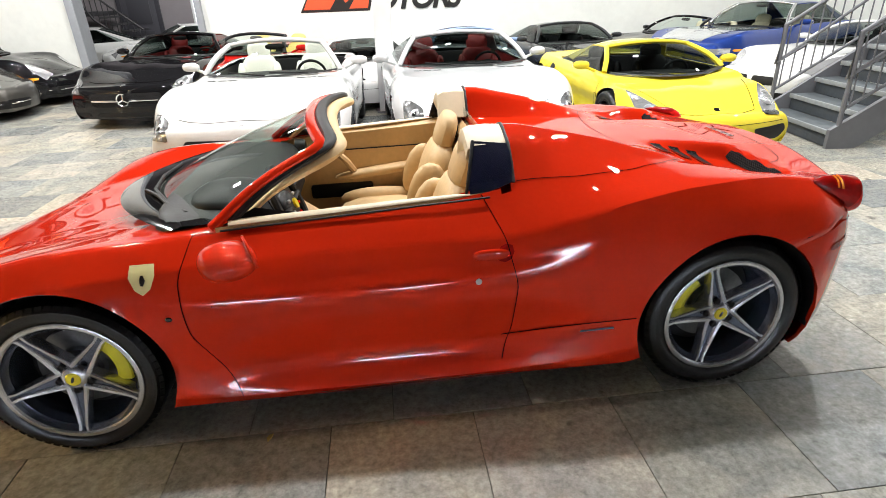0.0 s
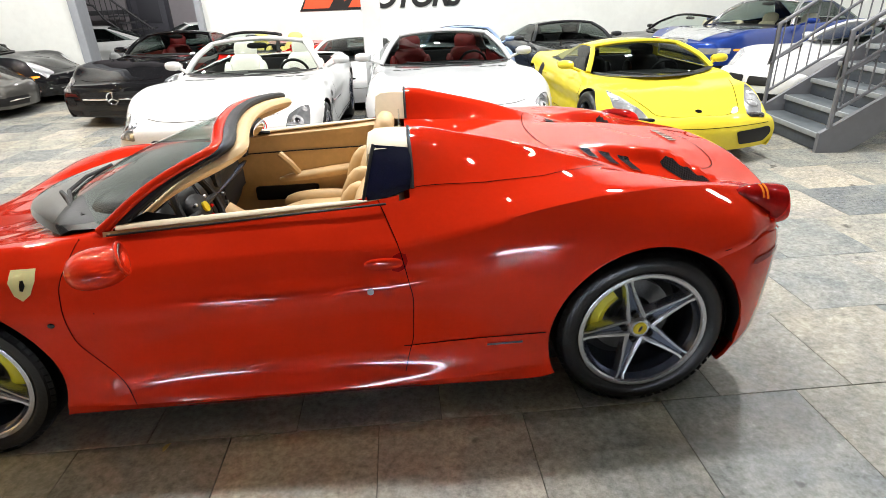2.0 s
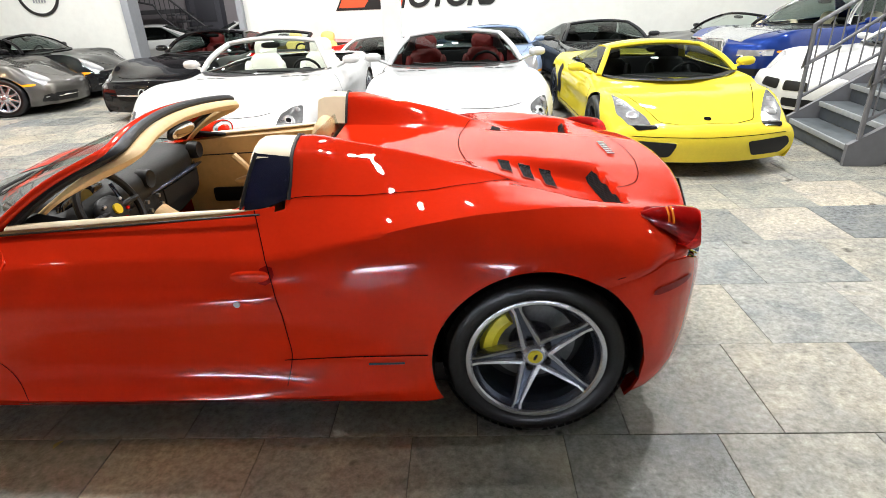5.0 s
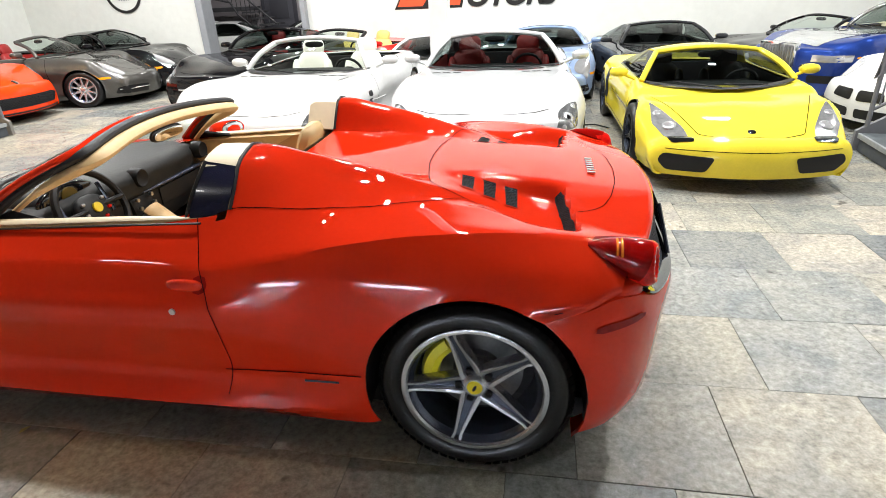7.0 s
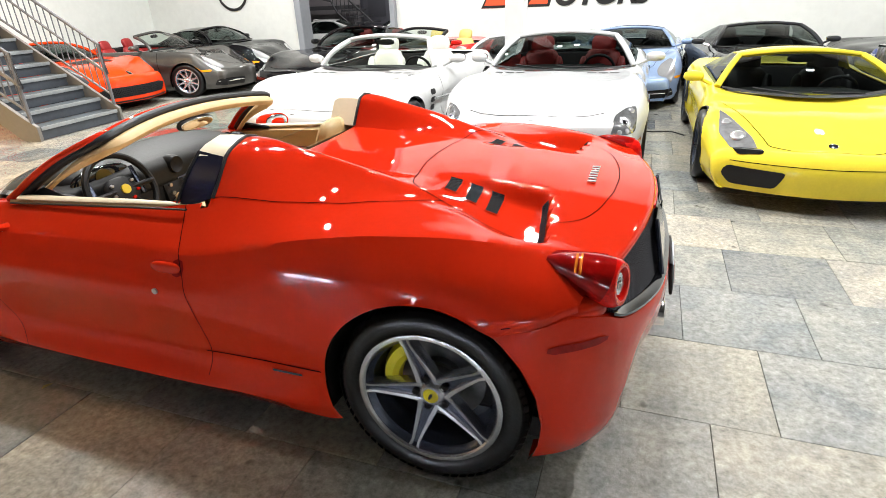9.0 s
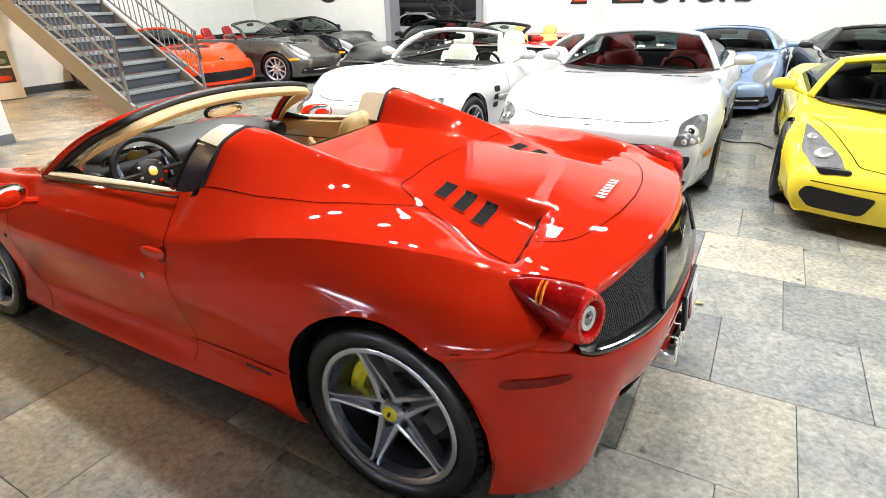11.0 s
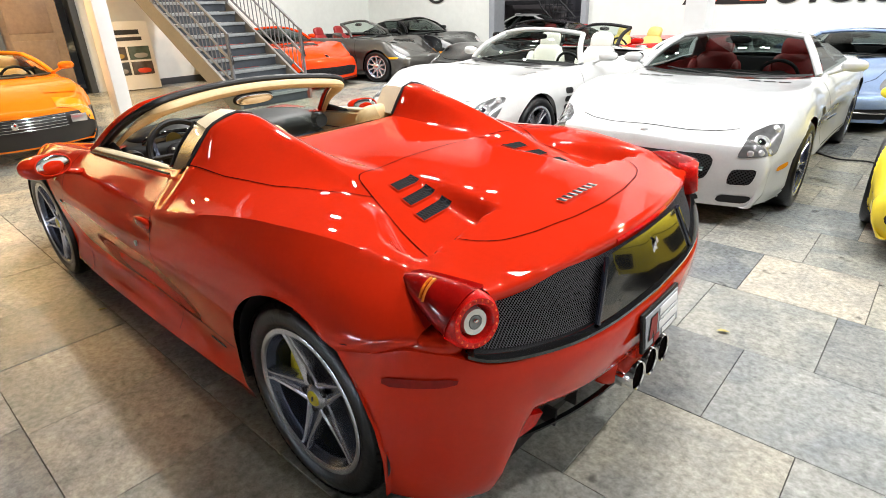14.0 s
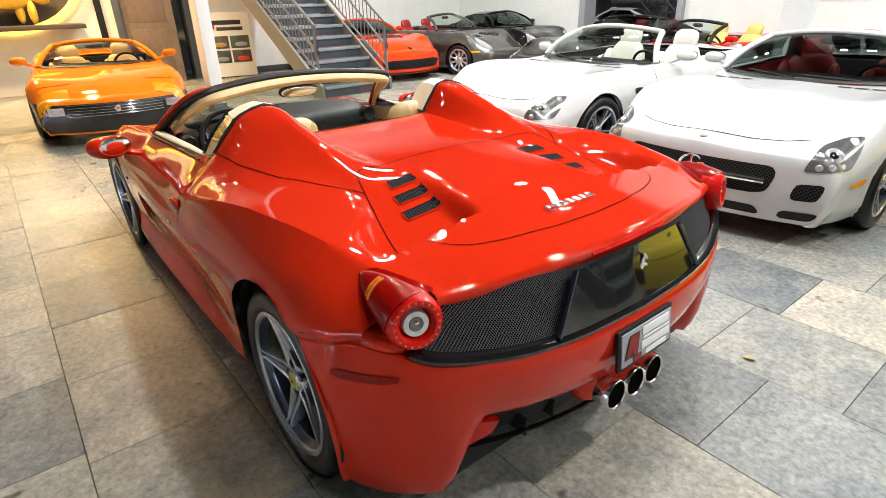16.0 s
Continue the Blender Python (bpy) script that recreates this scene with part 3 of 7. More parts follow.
# ---- stairs ----


def stair(name, m, width, steps, run, rise, label, open_risers, taupe=False):
    """A steel stair that climbs along local +x from its foot, width along y, with two barred railings."""
    st = tagged(empty(name, m), label, "stairs")
    for k in range(steps):
        z = rise * (k + 1)
        box("tread", (run + 0.03, width - 0.1, 0.04), (run * (k + 0.5), 0, z - 0.02), mat("stair_tread", (0.085, 0.10, 0.11), rough=0.5, grain=0.3, scale=12, bump=0.1), st, bevel=0.004)
        box("nosing", (0.025, width - 0.1, 0.05), (run * k - 0.005, 0, z - 0.024), mat("stair_nosing", (0.28, 0.30, 0.31), rough=0.4, grain=0.2), st, bevel=0.004)
        if not open_risers:
            box("riser", (0.02, width - 0.1, rise - 0.05), (run * k + 0.022, 0, z - rise / 2 - 0.02), mat("stair_riser", (0.06, 0.07, 0.085), rough=0.55, grain=0.2), st, bevel=0.002)
    ln, hz = run * steps, rise * steps
    for sgn in (-1, 1):
        y = sgn * width / 2
        bm = bmesh.new()
        prof = [(-0.03, 0.0), (-0.03, 0.2), (run * 0.6, 0.32), (ln, hz + 0.12), (ln, hz - 0.2), (0.28, 0.0)]
        f = bm.faces.new([bm.verts.new((x, y - 0.025, z)) for x, z in prof])
        r = bmesh.ops.extrude_face_region(bm, geom=[f])
        for v in [g for g in r["geom"] if isinstance(g, bmesh.types.BMVert)]:
            v.co.y += 0.05
        bmesh.ops.recalc_face_normals(bm, faces=bm.faces[:])
        part("stringer", bm, GREY_STEEL if not taupe else mat("taupe_steel", (0.19, 0.18, 0.165), rough=0.5, grain=0.1), st, smooth=False)

        def slope(x, up):
            return (x, y, 0.27 + (hz - 0.15) * x / ln + up)
        tube("handrail", [slope(0.35, 0.45), slope(0.02, 0.45), slope(0.05, 0.86), slope(0.4, 0.86), slope(ln, 0.86)], 0.024, GREY_STEEL, st)
        tube("mid_rail", [slope(0.05, 0.46), slope(ln, 0.74)], 0.018, GREY_STEEL, st, n=8)
        tube("bottom_rail", [slope(0.05, 0.1), slope(ln, 0.1)], 0.018, GREY_STEEL, st, n=8)
        for k in range(int(ln / 0.115)):
            x = 0.12 + k * 0.115
            tube("baluster", [slope(x, 0.1), slope(x, 0.84)], 0.009, GREY_STEEL, st, n=6)
        for x in (0.06, ln * 0.5):
            tube("newel", [slope(x, -0.12), slope(x, 0.87)], 0.024, GREY_STEEL, st, n=8)
    return st


stair("steel_stair", pose(4.72, 3.15, 0, 0, 0, -6), 1.3, 14, 0.27, 0.185, "grey steel stair with barred railings and closed risers", False)
stair("steel_stair", pose(-6.05, 3.7, 0, 0, 0, 184), 1.45, 16, 0.27, 0.185, "grey steel stair with taupe stringers and barred railings", False, True)

# ---- west wall: doorway, door, poster board, niche ----
doorway = structure(empty("door_2", pose(WEST - 0.06, 0.98, 0, 0, 0, 166)), "brown panelled wooden door standing open", "door")
box("leaf", (0.05, 1.0, 2.2), (0, -0.5, 1.1), WOOD, doorway)
for dz, dh in ((0.62, 0.9), (1.62, 0.85)):
    box("panel", (0.065, 0.7, dh), (0, -0.5, dz), mat("brown_door_panel", (0.17, 0.12, 0.085), rough=0.5, grain=0.25, scale=18), doorway, bevel=0.012)
tube("door_handle", [(0.03, -0.93, 1.05), (0.09, -0.93, 1.05), (0.09, -0.80, 1.05)], 0.012, CHROME, doorway)
for jy in (0.93, 2.27):
    structure(box("door_jamb", (0.32, 0.12, 2.36), (WEST - 0.1, jy, 1.18), mat("dark_jamb", (0.07, 0.08, 0.09), rough=0.5), None), "dark jamb of the doorway", "trim")
board = tagged(empty("poster_board", pose(WEST + 0.42, 2.95, 0.02, 0, -8, -12)), "white poster board with car pictures leaning by the wall", "poster")
box("panel", (0.02, 0.98, 1.34), (0, 0, 0.67), mat("poster_white", (0.85, 0.85, 0.84), rough=0.6, grain=0.03), board)
for k, (py, pz, w, h, c) in enumerate(((0.0, 1.13, 0.6, 0.09, (0.03, 0.03, 0.03)), (0.05, 1.0, 0.55, 0.07, (0.05, 0.05, 0.05)), (-0.36, 1.08, 0.2, 0.17, (0.55, 0.03, 0.02)))):
    box("print_bar", (0.008, w, h), (0.012, py, pz), mat("poster_ink%d" % k, c, rough=0.5), board, bevel=0.0015)
for k, (py, pz, c) in enumerate(((-0.22, 0.72, (0.12, 0.10, 0.08)), (0.22, 0.72, (0.08, 0.11, 0.09)), (-0.22, 0.42, (0.07, 0.08, 0.09)), (0.22, 0.42, (0.09, 0.07, 0.06)))):
    box("picture", (0.008, 0.4, 0.26), (0.012, py, pz), mat("poster_picture%d" % k, c, rough=0.4, grain=0.7, scale=9), board, bevel=0.0015)
    part("picture_car", ellipsoid_bm((0.006, 0.13, 0.05), (0.018, py + 0.02, pz - 0.05), None, 2.6, 12), mat("poster_car%d" % k, ((0.5, 0.35, 0.1), (0.35, 0.36, 0.36), (0.3, 0.3, 0.3), (0.7, 0.06, 0.02))[k], rough=0.5), board)

niche = tagged(empty("oval_niche", pose(WEST + 0.02, -0.85, 0)), "dark oval wall niche with a glowing golden rim", "niche")
bm = bmesh.new()
ring = [bm.verts.new((0, 1.25 * math.cos(a), 2.15 + 1.0 * math.sin(a))) for a in [2 * math.pi * k / 48 for k in range(48)]]
bm.faces.new(ring)
part("backing", bm, mat("niche_dark", (0.05, 0.032, 0.022), rough=0.7, grain=0.3, scale=15), niche)
tube("rim", [(0.03, 1.27 * math.cos(a), 2.15 + 1.02 * math.sin(a)) for a in [2 * math.pi * k / 48 for k in range(48)]], 0.07,
     mat("golden_rim", (1.0, 0.72, 0.12), rough=0.4, emit=2.2), niche, closed=True)
bull = bmesh.new()
for at, rad in (((0.3, 0.0, 1.78), (0.16, 0.46, 0.28)), ((0.3, 0.32, 1.9), (0.15, 0.28, 0.28)), ((0.3, -0.36, 1.76), (0.15, 0.26, 0.26)), ((0.32, 0.55, 1.72), (0.1, 0.15, 0.14)),
                ((0.36, 0.36, 1.46), (0.06, 0.07, 0.2)), ((0.26, 0.18, 1.46), (0.06, 0.07, 0.2)), ((0.36, -0.4, 1.46), (0.06, 0.08, 0.22)), ((0.26, -0.5, 1.46), (0.06, 0.07, 0.22)), ((0.3, 0.67, 1.8), (0.03, 0.1, 0.03))):
    e = ellipsoid_bm(rad, at, None, 2.2, 16)
    me_t = bpy.data.meshes.new("t")
    e.to_mesh(me_t)
    e.free()
    bull.from_mesh(me_t)
    bpy.data.meshes.remove(me_t)
bull.transform(pose(WEST + 0.02, -0.85, 0))
tagged(part("gold_statue", bull, mat("statue_gold", (0.85, 0.60, 0.08), rough=0.35, metal=0.6, grain=0.2, scale=12, bump=0.2)), "golden animal statue on a ledge before the niche", "statue")
ledge = tagged(box("ledge", (0.7, 2.2, 0.08), (WEST + 0.37, -0.85, 1.2), mat("ledge_dark", (0.06, 0.045, 0.035), rough=0.4), None, "", 0.01), "dark wall ledge under the golden statue", "shelf")
tagged(box("wall_strip", (0.03, 0.12, 2.2), (WEST + 0.02, 0.62, 1.5), BLACK, None, "", 0.004), "narrow dark vertical strip on the cream wall", "trim")
tagged(part("waste_bin", cyl_bm(0.16, 0.55, (WEST - 1.2, 1.75, 0.275), None, 24, 0.19), mat("bin_dark", (0.05, 0.055, 0.07), rough=0.5, grain=0.1)), "dark round waste bin in the side room", "bin")

# ---- wheels ----
WHEEL_MESHES = {}
DISC_STEEL = mat("worn_disc_steel", (0.20, 0.20, 0.205), rough=0.42, metal=1.0, grain=0.2, scale=60)


def wheel_part(key, name, make, material, parent, label=""):
    """Alike wheel parts share one mesh."""
    if key in WHEEL_MESHES:
        ob = new(name, WHEEL_MESHES[key])
        ob.parent = parent
        if label:
            ob["label"] = label
        return ob
    ob = part(name, make(), material, parent, label)
    WHEEL_MESHES[key] = ob.data
    return ob


def tyre_bm(r, w, rim):
    prof = [(rim, -w * 0.40), (rim + 0.008, -w * 0.46), (rim + (r - rim) * 0.35, -w * 0.505), (rim + (r - rim) * 0.7, -w * 0.49), (r - 0.014, -w * 0.44), (r - 0.004, -w * 0.38)]
    prof += [(r, w * y) for y in (-0.25, 0.0, 0.25)]
    prof += [(r - 0.004, w * 0.38), (r - 0.014, w * 0.44), (rim + (r - rim) * 0.5, w * 0.5), (rim, w * 0.42)]
    return lathe_bm(prof, 64)


def tread_bm(r, w):
    """Slanted shoulder blocks of the tread, on the outer and the inner edge."""
    bm = bmesh.new()
    n = 64
    for k in range(n):
        for y0, y1 in ((-0.485, -0.30), (0.30, 0.45)):
            ring = []
            for y, up in ((y0, -0.016), (y0 * 0.9, -0.002), (y1, 0.0022)):
                for da in (-0.38, 0.38):
                    a = 2 * math.pi * (k + da + abs(y) * 0.8) / n
                    ring.append(bm.verts.new(((r + up) * math.cos(a), y * w, (r + up) * math.sin(a))))
            for i in (0, 2):
                bm.faces.new((ring[i], ring[i + 1], ring[i + 3], ring[i + 2]))
    bmesh.ops.solidify(bm, geom=bm.faces[:], thickness=0.004)
    return bm


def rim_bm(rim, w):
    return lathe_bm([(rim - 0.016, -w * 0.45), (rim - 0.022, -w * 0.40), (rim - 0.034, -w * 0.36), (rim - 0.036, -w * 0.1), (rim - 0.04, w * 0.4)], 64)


def lip_bm(rim, w):
    return lathe_bm([(rim + 0.004, -w * 0.44), (rim + 0.007, -w * 0.47), (rim + 0.002, -w * 0.48), (rim - 0.010, -w * 0.475), (rim - 0.016, -w * 0.45)], 64)


def spoke_bm(r0, r1, w0, w1, y0, y1, thick, groove, tilt=0.0):
    """One spoke along +x in the wheel's plane with a ridge or groove on its face."""
    bm = bmesh.new()
    rows = []
    for s in (0.0, 0.25, 0.5, 0.75, 1.0):
        r = r0 + (r1 - r0) * s
        hw = (w0 + (w1 - w0) * s) / 2 * (1 + 0.35 * max(0, s - 0.8) * 5)
        y = y0 + (y1 - y0) * s ** 1.5
        zt = tilt * s
        hw *= 1 - 0.30 * math.sin(math.pi * s)
        rows.append([bm.verts.new(p) for p in ((r, y + thick, zt - hw * 0.9), (r, y + 0.004, zt - hw), (r, y, zt - hw * 0.55), (r, y + groove, zt - hw * 0.2), (r, y + groove, zt + hw * 0.2),
                                               (r, y, zt + hw * 0.55), (r, y + 0.004, zt + hw), (r, y + thick, zt + hw * 0.9))])
    for a, b in zip(rows, rows[1:]):
        for i in range(7):
            bm.faces.new((a[i], b[i], b[i + 1], a[i + 1]))
    bmesh.ops.recalc_face_normals(bm, faces=bm.faces[:])
    return bm


def star_spoke_bm(r0, r1, y0, y1, side):
    """One of the two bright ridges of a star spoke along +x; they part towards the hub."""
    bm = bmesh.new()
    rows = []
    for t in np.linspace(0, 1, 8):
        r = r0 + (r1 - r0) * t
        hw = 0.029 * (1 - t) ** 1.15 + 0.0145 + 0.010 * max(0.0, t - 0.86) / 0.14
        inn = hw * (0.52 - 0.17 * t)
        y = y0 + (y1 - y0) * t ** 1.4
        rows.append([bm.verts.new((r, yy, side * zz)) for yy, zz in ((y + 0.05, hw * 0.96), (y + 0.004, hw), (y, hw * 0.9), (y + 0.0015, inn * 1.15), (y + 0.004, inn), (y + 0.016, inn * 0.8))])
    for a, b in zip(rows, rows[1:]):
        for i in range(5):
            bm.faces.new((a[i], b[i], b[i + 1], a[i + 1]))
    bmesh.ops.recalc_face_normals(bm, faces=bm.faces[:])
    return bm


def star_groove_bm(r0, r1, y0, y1):
    return sheet([[(r0 + (r1 - r0) * t, y0 + (y1 - y0) * t ** 1.4 + 0.0145, q * (0.029 * (1 - t) ** 1.15 + 0.0145) * 0.55) for q in (-1, 0, 1)] for t in np.linspace(0, 1, 8)])


def wheel(parent, at, r, w, rim, side, style, spokes=5, rim_mat=None, caliper=None, cap=None, spin=0.0, twin=False, rearward=False):
    """A wheel whose outer face looks to -y on the left (side -1) and to +y on the right."""
    rim_mat = rim_mat or ALLOY
    turn = 0 if side < 0 else 180
    key = (round(r, 3), round(w, 3), style)
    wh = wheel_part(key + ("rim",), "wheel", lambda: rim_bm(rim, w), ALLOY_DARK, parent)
    wheel_part(key + ("lip",), "rim_lip", lambda: lip_bm(rim, w), rim_mat, wh, "bright rim lip")
    wh.matrix_basis = pose(*at, 0, 0, turn)
    wheel_part(key + ("tyre",), "tyre", lambda: tyre_bm(r, w, rim), RUBBER, wh, "black rubber tyre")
    for k in range(spokes):
        a = 360 / spokes * k + spin
        if style in ("spf", "spr") and k == 0:
            wheel_part(key + ("tread",), "tread", lambda: tread_bm(r + 0.002, w), RUBBER, wh, "black tread blocks")["kind"] = "stuff"
        if style in ("spf", "spr"):
            for q in (-1, 1):
                wheel_part(key + ("star", q), "spoke", lambda o=q: star_spoke_bm(0.040, rim - 0.010, -w * 0.35, -w * 0.455, o), rim_mat, wh).matrix_basis = pose(0, 0, 0, 0, a, 0)
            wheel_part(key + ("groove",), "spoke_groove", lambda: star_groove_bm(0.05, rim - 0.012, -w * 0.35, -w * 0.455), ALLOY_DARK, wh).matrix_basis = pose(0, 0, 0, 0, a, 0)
            wheel_part(key + ("bolt",), "wheel_bolt", lambda: lathe_bm([(0.0, -w * 0.345), (0.007, -w * 0.345), (0.008, -w * 0.33), (0.012, -w * 0.33), (0.0135, -w * 0.352), (0.015, -w * 0.34)], 14), BLACK, wh).matrix_basis = pose(0, 0, 0, 0, a, 0) @ Matrix.Translation((0.060, 0, 0))
            continue
        for off in ((-1, 1) if twin else (0,)):
            sp = wheel_part(key + ("spoke", off), "spoke", lambda o=off: spoke_bm(rim * 0.16, rim - 0.012, 0.066 if not twin else 0.030, 0.034 if not twin else 0.022, -w * 0.33, -w * 0.45, 0.045, 0.012, o * rim * 0.16), rim_mat, wh)
            sp.matrix_basis = pose(0, 0, 0, 0, a, 0)
    wheel_part(key + ("hub",), "hub", lambda: lathe_bm([(0.0, -w * 0.38), (0.036, -w * 0.38), (0.05, -w * 0.34), (0.06, -w * 0.25), (0.06, 0.0)], 24), rim_mat, wh)
    wheel_part(key + ("cap",), "centre_cap", lambda: lathe_bm([(0.0, -w * 0.395), (0.026, -w * 0.395), (0.030, -w * 0.375)], 24), cap or rim_mat, wh)
    if cap:
        wheel_part(key + ("mark",), "cap_mark", lambda: ellipsoid_bm((0.006, 0.002, 0.015), (0, -w * 0.396, 0), Matrix.Rotation(radians(25), 4, "Y"), 2.0, 10), GLOSS_BLACK, wh, "small black mark")
    wheel_part(key + ("disc",), "brake_disc", lambda: lathe_bm([(0.06, -w * 0.02), (rim * 0.32, -w * 0.06), (rim * 0.36, 0.0), (rim * 0.66, 0.0), (rim * 0.66, 0.025), (0.06, 0.025)], 40), DISC_STEEL, wh)
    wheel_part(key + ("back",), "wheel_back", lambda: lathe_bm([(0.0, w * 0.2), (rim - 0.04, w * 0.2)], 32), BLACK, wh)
    if caliper:
        def make():
            bm = bmesh.new()
            rows = []
            for k in range(9):
                a = radians(-30 + 60 * k / 8)
                rows.append([bm.verts.new((rr * math.cos(a), yy, rr * math.sin(a))) for rr, yy in
                             ((rim * 0.54, -w * 0.10), (rim * 0.56, -w * 0.20), (rim * 0.64, -w * 0.235), (rim * 0.76, -w * 0.21), (rim * 0.81, -w * 0.12), (rim * 0.81, w * 0.1))])
            for a, b in zip(rows, rows[1:]):
                for i in range(5):
                    bm.faces.new((a[i], a[i + 1], b[i + 1], b[i]))
            bm.faces.new(rows[0])
            bm.faces.new(rows[-1][::-1])
            bmesh.ops.recalc_face_normals(bm, faces=bm.faces[:])
            return bm
        c = wheel_part(key + ("caliper",), "caliper", make, caliper, wh, "painted brake caliper")
        c.matrix_basis = pose(0, 0, 0, 0, 205 if (side < 0) != rearward else -15, 0)
    return wh


# ---- seats ----


def seat(parent, at, material, tall=0.62, wide=0.5, lean=16, name="seat"):
    """A bucket seat that faces -x: cushion, backrest with bolsters, headrest."""
    s = part(name, ellipsoid_bm((0.27, wide * 0.5, 0.09), (0, 0, 0.09), None, 3.2), material, parent)
    s.matrix_basis = pose(*at)
    back = part("backrest", ellipsoid_bm((0.085, wide * 0.46, tall * 0.5), (0, 0, tall * 0.48), None, 3.0), material, s)
    back.matrix_basis = pose(0.24, 0, 0.1, 0, lean, 0)
    for sgn in (-1, 1):
        b = part("bolster", ellipsoid_bm((0.10, 0.055, tall * 0.36), (-0.05, sgn * wide * 0.45, tall * 0.40), None, 2.4, 14), material, s)
        b.matrix_basis = pose(0.24, 0, 0.1, 0, lean, 0)
        b2 = part("cushion_bolster", ellipsoid_bm((0.24, 0.05, 0.07), (-0.02, sgn * wide * 0.46, 0.14), None, 2.4, 14), material, s)
    h = part("headrest", ellipsoid_bm((0.055, wide * 0.29, 0.12), (-0.005, 0, tall + 0.025), None, 3.2, 16), material, s)
    h.matrix_basis = pose(0.24, 0, 0.1, 0, lean, 0)
    return s


def steering_wheel(parent, at, r=0.18, tilt=22, emblem=None):
    ring = part("steering_wheel", tube_bm([(0, r * math.cos(a), r * math.sin(a)) for a in [2 * math.pi * k / 36 for k in range(36)]], 0.017, 8, 1.0, True, Vector((1, 0, 0))), DARK_TRIM, parent)
    ring.matrix_basis = pose(*at, 0, -tilt, 0)
    part("wheel_boss", ellipsoid_bm((0.035, 0.095, 0.075), (-0.012, 0, -0.005), None, 2.4, 18), DARK_TRIM, ring)
    for a in (0, 180, 235, 305):
        c, sn = math.cos(radians(a)), math.sin(radians(a))
        part("wheel_spoke", tube_bm([(0, 0.05 * c, 0.05 * sn), (0, r * c, r * sn)], 0.022, 8, 0.6), DARK_TRIM, ring)
    if emblem:
        for a, c in ((35, STEEL), (145, STEEL), (200, STEEL), (340, LENS_RED), (250, STEEL), (290, LENS_RED)):
            part("wheel_button", ellipsoid_bm((0.008, 0.011, 0.008), (0.020, 0.072 * math.cos(radians(a)), 0.056 * math.sin(radians(a))), None, 2.4, 10), c, ring)
        for sgn in (-1, 1):
            part("shift_paddle", box_bm((0.008, 0.022, 0.15), (-0.03, sgn * r * 0.72, 0.03), 0.003), ALLOY_DARK, ring)
        part("horn_emblem", cyl_bm(0.024, 0.012, (0.026, 0, 0), TO_X, 20), emblem, ring, "round yellow emblem")
    return ring


# ---- parked cars ----


def car(name, label, m, paint_mat, L, W, H, wb, fo, cowl, roof0, roof1, tail, nose_z, cowl_z, belt_z, tail_z, seat_mat, tyre=(0.33, 0.24, 0.235), style="a",
        open_top=False, fender=0.03, spokes=5, twin=False, rim_mat=None, features=None, hood_mat=None, glass_mat=None, roof_mat=None, width_front=0.82, width_tail=0.84, cap=0.16, dash=None, group="parked cars", wheel_rear=None, side_mirrors=True, header_mat=None, bow=0.36):
    """A car that faces local -x and stands on z = 0. cowl, roof0, roof1, tail are distances from the nose of the windscreen's foot, the roof's front
    and rear edge and the rear window's foot."""
    ob = tagged(empty(name, m), label, "car", group)
    f = -wb / 2 - fo
    h = W / 2
    ax0, ax1 = -wb / 2, wb / 2
    xs = [f + cap, f + 0.32, ax0 - 0.25, ax0 + 0.1, f + cowl, f + cowl + 0.45, (ax0 + ax1) / 2 + 0.35, ax1 - 0.25, ax1 + 0.15, f + L - cap - 0.22, f + L - cap]
    k = len(xs)
    yw = [h * width_front, h * 0.93, h * 0.985, h * 0.985, h * 0.965, h * 0.965, h * 0.97, h * 0.995, h, h * 0.95, h * width_tail]
    mid_z = (nose_z + cowl_z) / 2
    crest = [nose_z - 0.02, nose_z + 0.07, mid_z + 0.07 + fender, mid_z + 0.10 + fender, belt_z - 0.02, belt_z, belt_z, belt_z + 0.02, belt_z + 0.02, tail_z, tail_z - 0.04]
    deck = [nose_z - 0.005, nose_z + 0.07, mid_z + 0.05, mid_z + 0.09, cowl_z, cowl_z + 0.01, belt_z + 0.01, belt_z + 0.02, tail_z + 0.03, tail_z + 0.015, tail_z - 0.03]
    bot = [0.16, 0.15, 0.16, 0.16, 0.15, 0.15, 0.15, 0.16, 0.18, 0.24, 0.3]
    cols = [([y * 0.93 for y in yw], bot), ([y * 0.985 for y in yw], [b + 0.10 for b in bot]), ([y * (0.965 if 3 < i < 7 else 0.995) for i, y in enumerate(yw)], [b + (c - b) * 0.45 for b, c in zip(bot, crest)]),
            (yw, [b + (c - b) * 0.68 for b, c in zip(bot, crest)]), ([y * 0.955 for y in yw], [b + (c - b) * 0.88 for b, c in zip(bot, crest)]), ([y * 0.87 for y in yw], crest),
            ([y * 0.66 for y in yw], [c * 0.35 + d * 0.65 for c, d in zip(crest, deck)]), ([y * 0.33 for y in yw], deck), ([0.0] * k, [d + 0.012 for d in deck])]
    grid = shell(xs, cols, 0.03, 6, ([xs[0], ax0 + 0.2, ax1, xs[-1]], [bow, 0.02, -0.01, -0.22]), cap, cap, sharp=[0, 0.6, 0, 0.3, 0, 0.5, 0, 0.2, 0])
    r, w, rim = tyre
    rr = wheel_rear or tyre
    xr = f + tail
    lim = f + cowl + 0.10

    def cabin(p):
        return lim + 0.28 * (p[1] / h) ** 2 < p[0] < xr - 0.05 and abs(p[1]) < h * 0.80 and p[2] > belt_z - 0.25
    verts, faces = skin_bm(grid, [(ax0, r, r + 0.035, h * 0.6), (ax1, rr[0], rr[0] + 0.035, h * 0.6)], [cabin])
